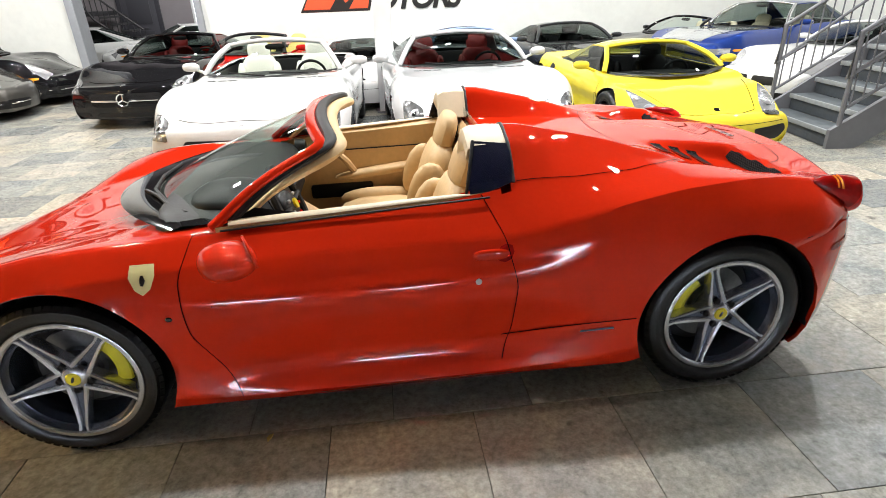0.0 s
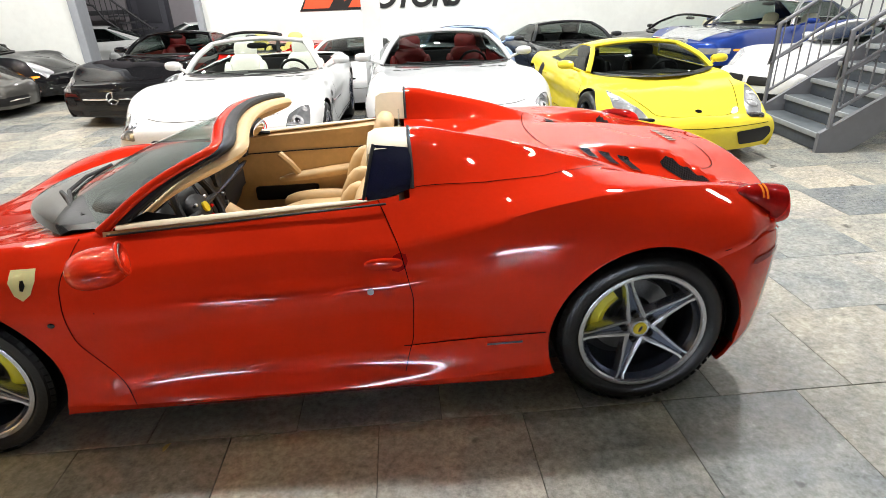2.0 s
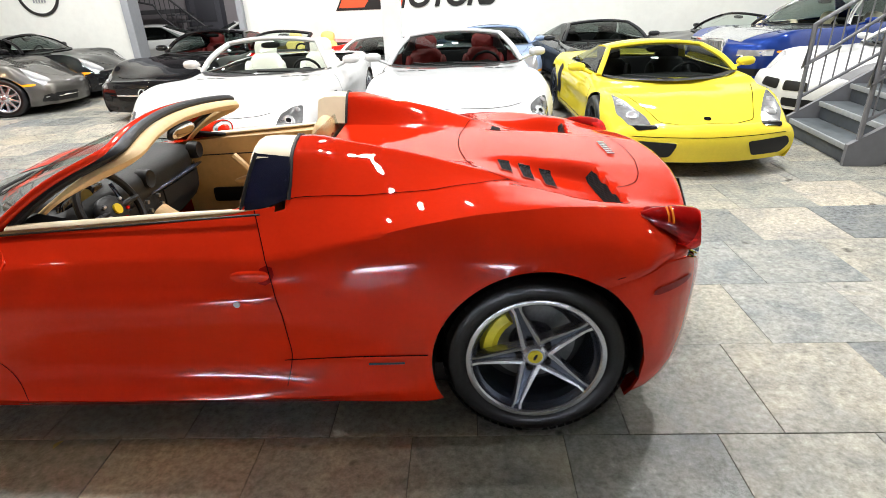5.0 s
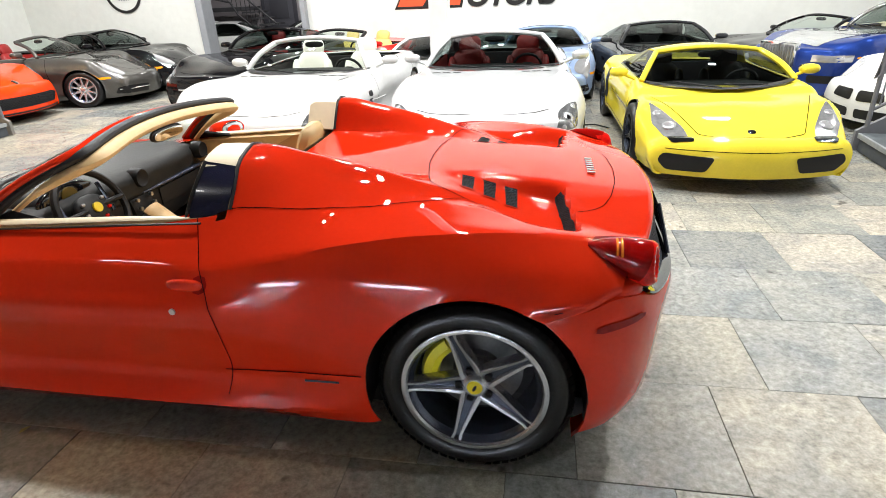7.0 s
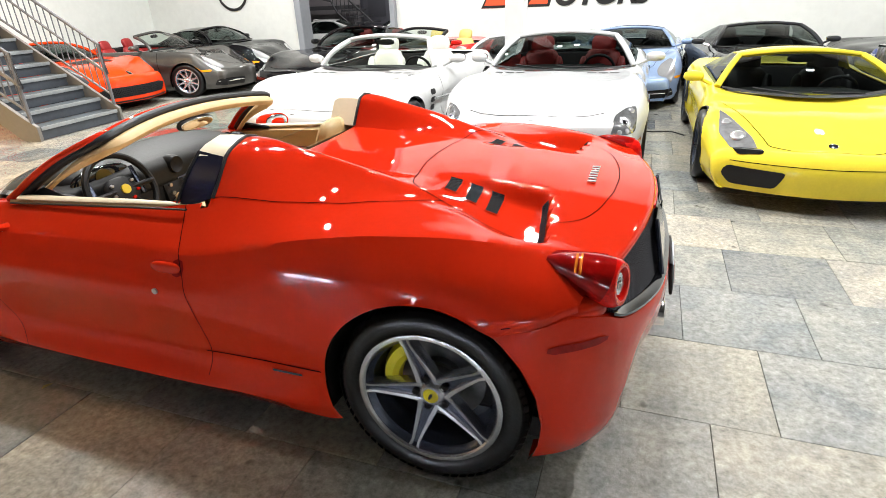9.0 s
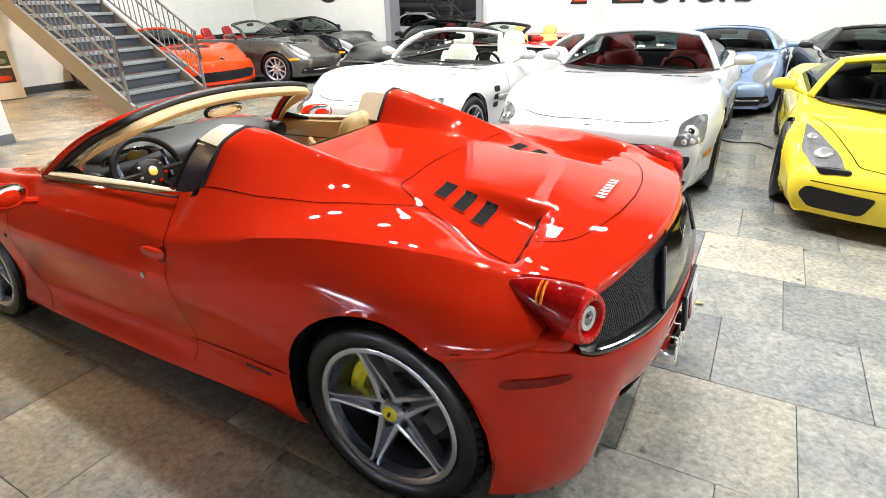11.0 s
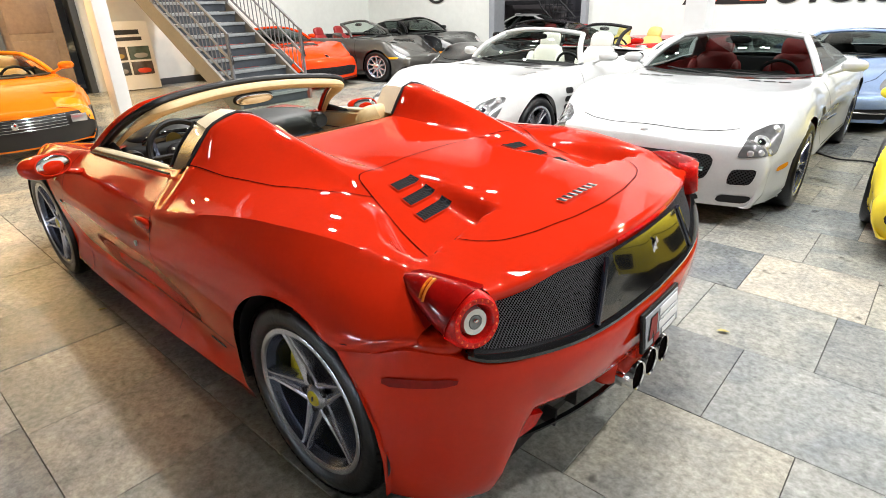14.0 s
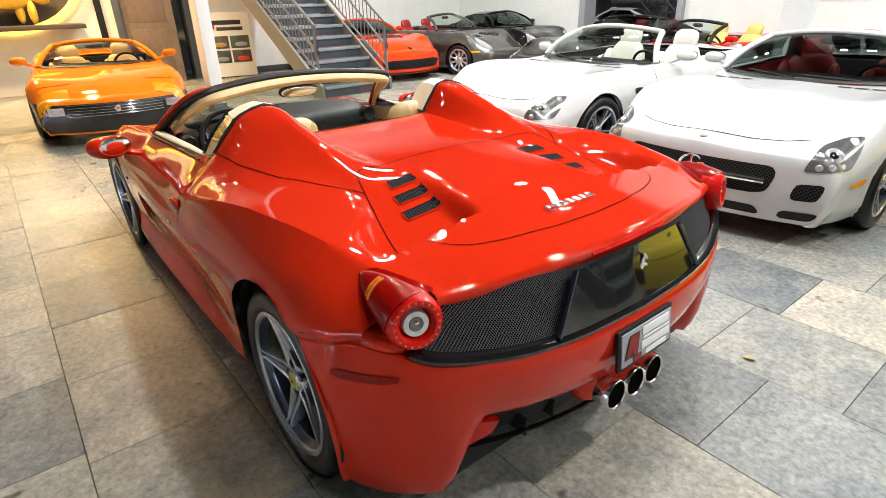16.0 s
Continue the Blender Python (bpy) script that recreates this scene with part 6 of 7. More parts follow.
# tail lamps
for sgn in (-1, 1):
    lamp = patch("tail_light", fskin, [(1.685, sgn * 0.79, 0.91), (1.78, sgn * 0.745, 0.90), (1.90, sgn * 0.69, 0.88), (1.95, sgn * 0.70, 0.80), (1.90, sgn * 0.82, 0.735), (1.83, sgn * 0.86, 0.78), (1.75, sgn * 0.845, 0.85)],
                 (-0.25, -sgn * 0.7, -0.65), LENS_DARK_RED, spider, "red teardrop tail light", 0.005, 5, 2)
    turn = Matrix.Translation((1.893, sgn * 0.768, 0.812)) @ Vector((1, sgn * 0.30, 0.12)).to_track_quat("-Y", "Z").to_matrix().to_4x4()
    part("lamp_housing", tube_bm([Vector((1.69, sgn * 0.795, 0.882)), Vector((1.73, sgn * 0.792, 0.869)), Vector((1.79, sgn * 0.785, 0.850)), Vector((1.835, sgn * 0.778, 0.834)), Vector((1.868, sgn * 0.774, 0.822))], [0.010, 0.036, 0.058, 0.070, 0.075], 28), LENS_DARK_RED, lamp, "deep red tapered housing")
    for hx, hr, hz in ((1.782, 0.0525, 0.8525), (1.796, 0.0585, 0.848)):
        arc = [Vector((hx, sgn * (0.786 + hr * math.cos(a)), hz + hr * math.sin(a))) for a in np.linspace(radians(15), radians(85), 9)]
        tube("reflector_strip", arc, 0.004, LAMP_AMBER, lamp, "amber strip in the lens", n=6)
    part("ring", lathe_bm([(0.040, 0.006), (0.045, -0.018), (0.052, -0.026), (0.066, -0.026), (0.074, -0.014), (0.078, 0.006), (0.078, 0.05)], 40), LENS_RED, lamp, "bright red ring of small lamps").matrix_basis = turn
    part("reverse_lens", lathe_bm([(0.0, -0.012), (0.012, -0.013), (0.014, -0.004), (0.018, -0.004), (0.020, -0.016), (0.034, -0.016), (0.040, -0.004), (0.042, 0.02)], 32), LENS_CLEAR, lamp, "clear round lens").matrix_basis = turn
    part("bulb_cup", lathe_bm([(0.0, -0.0145), (0.010, -0.0150), (0.0175, -0.0165), (0.0185, -0.0140)], 24), LAMP_DARK, lamp, "dark bulb cup").matrix_basis = turn
    part("bulb", ellipsoid_bm((0.008, 0.006, 0.006), (0.002, -0.0165, 0.004), None, 2.0, 12), CHROME, lamp, "bright bulb tip").matrix_basis = turn
    for k in range(20):
        a = 2 * math.pi * k / 20
        dot = wheel_part(("lamp_dot",), "lamp_dot", lambda: ellipsoid_bm((0.0034, 0.0015, 0.0034), (0, 0, 0), None, 2.0, 8), LAMP_BEAD, lamp)
        dot.matrix_basis = turn @ Matrix.Translation((0.060 * math.cos(a), -0.0265, 0.060 * math.sin(a)))
    patch("side_marker", bskin, [(1.715, sgn * 3, 0.628), (1.895, sgn * 3, 0.640), (1.90, sgn * 3, 0.664), (1.72, sgn * 3, 0.658)], (0, -sgn, 0), LENS_DARK_RED, spider, "dark red side marker", 0.004)
    part("reflector", thicken(sheet([[(1.960, sgn * 0.530, 0.415), (1.925, sgn * 0.608, 0.425)], [(1.945, sgn * 0.545, 0.365), (1.915, sgn * 0.620, 0.335)]]), 0.02), LENS_RED, spider, "red reflector", smooth=False)

for sgn in (-1, 1):
    part("corner_panel", ellipsoid_bm((0.085, 0.045, 0.040), (1.805, sgn * 0.822, 0.738), Matrix.Rotation(radians(-sgn * 35), 4, "Z"), 2.4, 18), RED, bumper)

# diffuser, exhaust and plate
diff = part("diffuser", sheet([[(1.98 - 0.10 * (y / 0.6) ** 2, y, 0.40 + 0.03 * (abs(y) / 0.62) ** 2) for y in np.linspace(-0.62, 0.62, 17)],
                               [(1.90 - 0.10 * (y / 0.6) ** 2, y, 0.22) for y in np.linspace(-0.62, 0.62, 17)], [(1.45, y, 0.14) for y in np.linspace(-0.62, 0.62, 17)]]), BLACK, spider, "black diffuser")
tube("diffuser_edge", [(2.0 - 0.22 * (abs(y) / 0.64) ** 2, y, 0.235 + 0.03 * math.cos(y * 4)) for y in np.linspace(-0.64, 0.64, 25)], 0.012, GLOSS_BLACK, diff, n=8, flat=0.5)
for fy in (-0.36, -0.22, 0.22, 0.36):
    box("fin", (0.26, 0.012, 0.07), (1.80, fy, 0.245), BLACK, diff, bevel=0.004)
part("exhaust_surround", ellipsoid_bm((0.07, 0.20, 0.07), (1.985, 0.0, 0.352), None, 2.6, 24), RED, spider)
for ey in (-0.108, 0.0, 0.108):
    pipe = part("exhaust_pipe", lathe_bm([(0.040, 0.14), (0.048, 0.14), (0.054, 0.0), (0.054, -0.037), (0.051, -0.041), (0.047, -0.037), (0.046, -0.02), (0.042, 0.1)], 28), CHROME, spider, "chrome exhaust pipe")
    pipe.matrix_basis = pose(2.055, ey, 0.350, -4, 0, 90)
    part("pipe_bore", cyl_bm(0.0435, 0.10, (0, 0.020, 0), TO_Y, 24), SEAM, pipe)
plate = box("dealer_plate", (0.014, 0.30, 0.145), (2.098, 0.0, 0.538), BLACK, spider, "black framed dealer plate", 0.006, Matrix.Rotation(radians(-6), 4, "Y"))
PLATE_TURN = Matrix.Rotation(radians(-6), 4, "Y")
box("plate_field", (0.006, 0.275, 0.118), (2.106, 0.0, 0.540), mat("plate_silver", (0.36, 0.38, 0.42), rough=0.4, grain=0.1), plate, "silver field", 0.002, PLATE_TURN)
PLATE_INK = mat("plate_ink_white", (0.85, 0.85, 0.86), rough=0.5)
PLATE_RED = mat("plate_ink_red", (0.25, 0.012, 0.01), rough=0.5)
PLATE_BLACK = mat("plate_ink_black", (0.012, 0.012, 0.013), rough=0.5)


def on_plate(y, z, lift):
    return Matrix.Translation((2.106, 0.0, 0.540)) @ PLATE_TURN @ Matrix.Translation((lift, y, z))


poly_part("plate_block", [(-0.125, -0.035), (-0.055, -0.035), (-0.045, 0.045), (-0.10, 0.045)], 0.001, on_plate(0, 0, 0.0045) @ Matrix.Rotation(radians(90), 4, "Z"), PLATE_BLACK, plate)
poly_part("plate_mark", [(-0.118, -0.030), (-0.098, -0.030), (-0.088, -0.005), (-0.078, -0.030), (-0.060, -0.030), (-0.050, 0.040), (-0.098, 0.040)], 0.001, on_plate(0, 0, 0.0055) @ Matrix.Rotation(radians(90), 4, "Z"), PLATE_RED, plate)
for y, z, w, h in ((0.045, 0.036, 0.15, 0.030), (0.05, 0.010, 0.15, 0.008), (0.045, -0.014, 0.16, 0.028), (0.05, -0.046, 0.12, 0.018)):
    bar = part("plate_bar", box_bm((0.0025, w, h), (0, 0, 0), 0.001), PLATE_INK, plate)
    bar.matrix_basis = on_plate(y, z, 0.005)
part("plate_mark", box_bm((0.0025, 0.045, 0.020), (0, 0, 0), 0.001), PLATE_RED, plate).matrix_basis = on_plate(-0.055, -0.047, 0.005)
emblem = part("horse_emblem", ellipsoid_bm((0.006, 0.012, 0.035), (2.035, 0.030, 0.765), Matrix.Rotation(radians(-14), 4, "X"), 2.2, 12), CHROME, spider, "small chrome emblem")
for dy, dz, a, l in ((0.014, 0.03, 40, 0.02), (-0.012, -0.03, 20, 0.024), (0.012, -0.034, -25, 0.022), (0.016, 0.0, 70, 0.018)):
    part("emblem_limb", ellipsoid_bm((0.005, 0.006, l), (2.036, 0.030 + dy, 0.765 + dz), Matrix.Rotation(radians(a), 4, "X"), 2.0, 10), CHROME, emblem)

# seams
for sgn in (-1, 1):
    out = (0, -sgn, 0)
    seam("tonneau_seam", fskin, [(0.44, sgn * 0.768, 3), (0.7, sgn * 0.757, 3), (0.95, sgn * 0.70, 3), (1.12, sgn * 0.61, 3), (1.20, sgn * 0.55, 3), (1.25, sgn * 0.512, 3)], (0, 0, -1), 0.0035, SEAM, fbody)
    seam("tonneau_edge", fskin, [(1.25, sgn * 0.512, 3), (1.15, sgn * 0.485, 3), (1.115, sgn * 0.46, 3), (1.095, sgn * 0.40, 3), (1.075, sgn * 0.30, 3), (1.05, sgn * 0.15, 3), (1.045, 0.0, 3)], (0, 0, -1), 0.0035, SEAM, fbody)
    seam("lid_seam", fskin, [(1.25, sgn * 0.512, 3), (1.45, sgn * 0.57, 3), (1.635, sgn * 0.618, 3)], (0, 0, -1), 0.0032, SEAM, fbody)
    seam("lid_edge", fskin, [(1.672, sgn * 0.554, 3), (1.72, sgn * 0.528, 3), (1.77, sgn * 0.47, 3), (1.81, sgn * 0.36, 3), (1.845, sgn * 0.18, 3), (1.855, 0.0, 3)], (0, 0, -1), 0.0032, SEAM, fbody)
    seam("door_seam", fskin, [(0.30, sgn * 3, 0.93), (0.37, sgn * 3, 0.80), (0.41, sgn * 3, 0.62), (0.40, sgn * 3, 0.40), (0.36, sgn * 3, 0.25)], out, 0.0035, SEAM, fbody)
    seam("door_seam", fskin, [(-0.80, sgn * 3, 0.86), (-0.85, sgn * 3, 0.72), (-0.84, sgn * 3, 0.50), (-0.72, sgn * 3, 0.26), (-0.70, sgn * 3, 0.20)], out, 0.0035, SEAM, fbody)
    seam("sill_seam", fskin, [(0.36, sgn * 3, 0.36), (0.65, sgn * 3, 0.385), (0.92, sgn * 3, 0.40)], out, 0.005, SEAM, fbody)
    seam("bumper_seam", fskin, [(1.68, sgn * 3, 0.70), (1.78, sgn * 3, 0.72), (1.86, sgn * 3, 0.74)], out, 0.0035, SEAM, fbody)
    for k in range(3):
        vx, vy, half = 1.212 + 0.089 * k, 0.350 + 0.020 * k, 0.064 + 0.008 * k
        corners = [(vx, sgn * (vy - half), 3), (vx + 0.056, sgn * (vy - half + 0.006), 3), (vx + 0.062, sgn * (vy + half), 3), (vx + 0.012, sgn * (vy + half - 0.004), 3)]
        vent = patch("deck_vent", fskin, corners, (0, 0, -1), VENT_MESH, spider, "black mesh deck vent", 0.0035, rounds=0)
        seam("vent_rim", fskin, corners, (0, 0, -1), 0.005, RED, vent, "raised red rim of the vent", 0.0045, closed=True, rounds=0)
    ys = np.linspace(0.330, 0.690, 14)
    foot_line = [fskin.at((scoop_lip(y) - 0.030, sgn * y, 3), (0, 0, -1), 0.003)[0] for y in ys]
    head_line = [fskin.at((scoop_lip(y) + 0.002, sgn * y, 3), (0, 0, -1), 0.003)[0] for y in ys]
    part("scoop_mesh", sheet([[p.lerp(q, t) + Vector((-0.005, 0, -0.001)) for p, q in zip(foot_line, head_line)] for t in (0.05, 0.3, 0.6, 0.84)]), VENT_MESH, spider, "black mesh in the scoop")
    # door handle and lock
    p, n = fskin.at((0.31, sgn * 3, 0.745), out, 0.004)
    part("door_handle", ellipsoid_bm((0.07, 0.014, 0.022), p, None, 2.8, 18), RED, spider, "red flush door handle")
    # Flat darker red patch: the shade of the handle's pocket put into colour.
    patch("handle_pocket_shade", fskin, [(0.33, sgn * 3, 0.71), (0.395, sgn * 3, 0.72), (0.40, sgn * 3, 0.785), (0.34, sgn * 3, 0.78)], out, LENS_DARK_RED, spider, "", 0.002)
    p, n = fskin.at((0.256, sgn * 3, 0.652), out, 0.002)
    part("lock", cyl_bm(0.012, 0.006, p, TO_Y, 16), STEEL, spider)
    p, n = fskin.at((-0.90, sgn * 3, 0.585), out, 0.002)
    part("repeater", ellipsoid_bm((0.013, 0.005, 0.010), p, None, 2, 12), GLOSS_BLACK, spider)
    patch("maker_script", fskin, [(0.69, sgn * 3, 0.345), (0.83, sgn * 3, 0.355), (0.83, sgn * 3, 0.365), (0.69, sgn * 3, 0.355)], out, ALLOY_DARK, spider, "thin dark script bar", 0.003, rounds=0)
    # wing shield
    sh = [(-0.055, 0.075), (0.055, 0.075), (0.058, 0.02), (0.035, -0.05), (0.0, -0.082), (-0.035, -0.05), (-0.058, 0.02)]
    patch("wing_shield", fskin, [(-0.97 + a * 0.78, sgn * 3, 0.735 + b * 0.62) for a, b in sh], out, mat("shield_cream", (0.78, 0.74, 0.36), rough=0.3, coat=1.0), spider, "pale yellow shield badge", 0.005, rounds=0)
    patch("shield_mark", fskin, [(-0.97 + a * 0.78, sgn * 3, 0.735 + b * 0.62) for a, b in ((-0.02, -0.03), (0.0, 0.0), (-0.015, 0.035), (0.015, 0.04), (0.02, 0.0), (0.012, -0.045))], out, GLOSS_BLACK, spider, "", 0.007)
for k in range(7):
    p, n = fskin.at((1.752, -0.105 + 0.035 * k, 3), (0, 0, -1), 0.006)
    part("deck_letter", box_bm((0.034, 0.022, 0.006), p, 0.001, Matrix.Rotation(radians(1.5), 4, "Y")), CHROME, spider, "chrome script bar")

# door mirrors
for sgn in (-1, 1):
    c = Vector((-0.62, sgn * 1.035, 0.845))
    mir = part("door_mirror", ellipsoid_bm((0.095, 0.105, 0.058), c, Matrix.Rotation(radians(-sgn * 28), 4, "Z"), 2.4, 24), RED, spider, "red door mirror")
    part("mirror_arm", tube_bm([c + Vector((-0.02, -sgn * 0.06, -0.03)), c + Vector((-0.03, -sgn * 0.14, -0.06)), c + Vector((-0.05, -sgn * 0.20, -0.075))], [0.032, 0.028, 0.035], 10, 0.6), RED, mir)
    aim = Matrix.Translation(c) @ Matrix.Rotation(radians(-sgn * 22), 4, "Z") @ Matrix.Rotation(radians(-12), 4, "Y")
    part("mirror_glass", ellipsoid_bm((0.006, 0.088, 0.046), (0.080, 0, 0), None, 2.6, 20), CHROME, mir, "mirror glass").matrix_basis = aim
    part("mirror_trim", tube_bm([Vector((0.078, 0.091 * math.cos(a), 0.049 * math.sin(a))) for a in [2 * math.pi * k / 28 for k in range(28)]], 0.006, 6, 1.0, True, Vector((1, 0, 0))), RED, mir).matrix_basis = aim

# windscreen frame


def w_foot(s):
    return Vector((-1.16 + 0.44 * s * s, s * 0.735, 0.845 + 0.015 * s * s))


def w_top(s):
    return Vector((-0.395 + 0.095 * s * s, s * 0.60, 1.147 - 0.042 * s * s))


ss = np.linspace(-1, 1, 25)
rows = [[w_foot(s).lerp(w_top(s), t) + Vector((-0.03, 0, 0.012)) * math.sin(math.pi * t) for s in ss] for t in np.linspace(0.0, 0.985, 10)]
ws = part("windscreen", sheet(rows), WINDSCREEN, spider, "clear windscreen glass")
ws.visible_shadow = False


def pillar_line(sgn, off, t0=-0.05, t1=1.0, n=15):
    return [w_foot(sgn).lerp(w_top(sgn), t) + Vector((-0.03, 0, 0.012)) * math.sin(math.pi * max(0, t)) + Vector(off) for t in np.linspace(t0, t1, n)]


frame_pts = pillar_line(-1, (0, -0.012, 0.012)) + [w_top(s) + Vector((0.0, 0, 0.008)) for s in np.linspace(-0.9, 0.9, 17)] + pillar_line(1, (0, 0.012, 0.012))[::-1]
frame_pts = smooth_line(frame_pts, False, 0.03, 2)
part("windscreen_frame", tube_bm(frame_pts, 0.027, 12, 0.75), RED, spider, "red windscreen frame")
seal_pts = smooth_line(pillar_line(-1, (0.045, -0.002, 0.012), 0.0) + [w_top(s) + Vector((0.050, 0, 0.017)) for s in np.linspace(-0.92, 0.92, 17)] + pillar_line(1, (0.045, 0.002, 0.012), 0.0)[::-1], False, 0.03, 4)
part("windscreen_seal", tube_bm(seal_pts, 0.026, 10, 0.7), BLACK, spider, "black rubber seal")
trim_pts = smooth_line(pillar_line(-1, (0.065, 0.03, -0.018), 0.06) + [w_top(s) + Vector((0.085, 0, -0.02)) for s in np.linspace(-0.88, 0.88, 17)] + pillar_line(1, (0.065, -0.03, -0.018), 0.06)[::-1], False, 0.03, 4)
trim_wide = [0.016 + 0.020 * float(smoothstep(0.93, 1.06, p.z)) for p in trim_pts]
part("windscreen_trim", tube_bm(trim_pts, trim_wide, 10, 0.75), CREAM, spider, "cream leather windscreen trim")
for sgn in (-1, 1):
    part("quarter_sail", thicken(sheet([[w_foot(sgn) + Vector((0.02, sgn * 0.005, 0.005)), w_foot(sgn) + Vector((0.30, sgn * 0.02, 0.015))], [w_foot(sgn).lerp(w_top(sgn), 0.22) + Vector((0.05, 0, 0.0)), w_foot(sgn).lerp(w_top(sgn), 0.12) + Vector((0.26, sgn * 0.01, 0.0))]]), 0.012), BLACK, spider, "black sail panel")
mirror_stem = part("rear_view_mirror", ellipsoid_bm((0.018, 0.125, 0.034), (-0.30, -0.02, 1.070), Matrix.Rotation(radians(8), 4, "Y"), 2.8, 20), BLACK, spider, "interior mirror")
part("mirror_glass", ellipsoid_bm((0.004, 0.115, 0.027), (-0.282, -0.02, 1.068), Matrix.Rotation(radians(8), 4, "Y"), 2.8, 20), CHROME, mirror_stem)
part("mirror_stalk", tube_bm([(-0.37, -0.02, 1.135), (-0.335, -0.02, 1.10), (-0.305, -0.02, 1.075)], 0.012, 8), BLACK, mirror_stem)
part("cowl", sheet([[w_foot(s * 0.98) + Vector((d, 0, e)) for s in ss] for d, e in ((-0.17, -0.012), (-0.12, 0.004), (-0.05, 0.004), (0.03, 0.006))]), GLOSS_BLACK, spider, "glossy black cowl with wiper recess")
for a, b in ((0.35, -0.62), (-0.25, -0.80)):
    tube("wiper", [w_foot(a) + Vector((-0.05, 0, 0.006)), w_foot((a * 2 + b) / 3) + Vector((-0.005, 0, 0.018)), w_foot((a + b * 2) / 3) + Vector((-0.005, 0, 0.018)), w_foot(b) + Vector((0.0, 0, 0.016))], 0.009, BLACK, spider, n=8)

# fairings: cream caps and dark panes in front of the humps
for sgn in (-1, 1):
    cap_sec = [(0.657, 1.088), (0.635, 1.106), (0.58, 1.128), (0.52, 1.140), (0.455, 1.124), (0.41, 1.06), (0.37, 0.995)]
    part("fairing_cap", thicken(sheet([[(x, sgn * (y + dy * (y - 0.5)), z + dz) for y, z in cap_sec] for x, dz, dy in ((0.33, -0.16, 0.1), (0.285, -0.10, 0.05), (0.262, -0.045, 0), (0.27, -0.012, 0), (0.30, 0.003, 0), (0.36, 0.006, 0), (0.425, 0.002, 0))]), 0.012), CREAM_PALE, spider, "pale cream leather fairing cap")
    part("fairing_face", sheet([[(0.325, sgn * (y + 0.004), 1.0) for y in (0.70, 0.6, 0.45, 0.30)], [(0.345, sgn * (y + 0.03), 0.80) for y in (0.70, 0.57, 0.45, 0.28)]]), CREAM, spider, "cream leather fairing front")
    tl, tr = Vector((0.292, sgn * 0.640, 1.106)), Vector((0.432, sgn * 0.662, 1.094))
    bl, br = Vector((0.240, sgn * 0.776, 0.902)), Vector((0.430, sgn * 0.768, 0.967))
    pane_rows = [[tl.lerp(bl, t).lerp(tr.lerp(br, t), u) + Vector((0, sgn * 0.012, 0.006)) * math.sin(math.pi * t) for u in (0, 0.35, 0.7, 1)] for t in np.linspace(0, 1, 7)]
    tube("pane_edge", [r[0] for r in pane_rows], 0.007, BLACK, spider, n=8)
    part("fairing_pane", thicken(sheet(pane_rows), 0.008), mat("dark_pane", (0.008, 0.010, 0.026), rough=0.2, coat=0.4), spider, "dark gloss fairing pane")
    tube("fairing_seal", [(0.432, sgn * 0.772, 0.966), (0.434, sgn * 0.722, 1.025), (0.432, sgn * 0.662, 1.094), (0.43, sgn * 0.63, 1.112), (0.43, sgn * 0.57, 1.134), (0.43, sgn * 0.52, 1.143), (0.43, sgn * 0.46, 1.128), (0.43, sgn * 0.41, 1.065), (0.43, sgn * 0.365, 1.0)], 0.007, BLACK, spider, n=8)

# cockpit
box("cockpit_floor", (1.5, 1.36, 0.08), (-0.33, 0, 0.27), DARK_TRIM, spider, bevel=0.02)
part("bulkhead", sheet([[(0.40, y, 0.98) for y in np.linspace(-0.70, 0.70, 9)], [(0.36, y, 0.93) for y in np.linspace(-0.70, 0.70, 9)], [(0.40, y, 0.3) for y in np.linspace(-0.70, 0.70, 9)]]), CREAM, spider, "cream rear bulkhead")
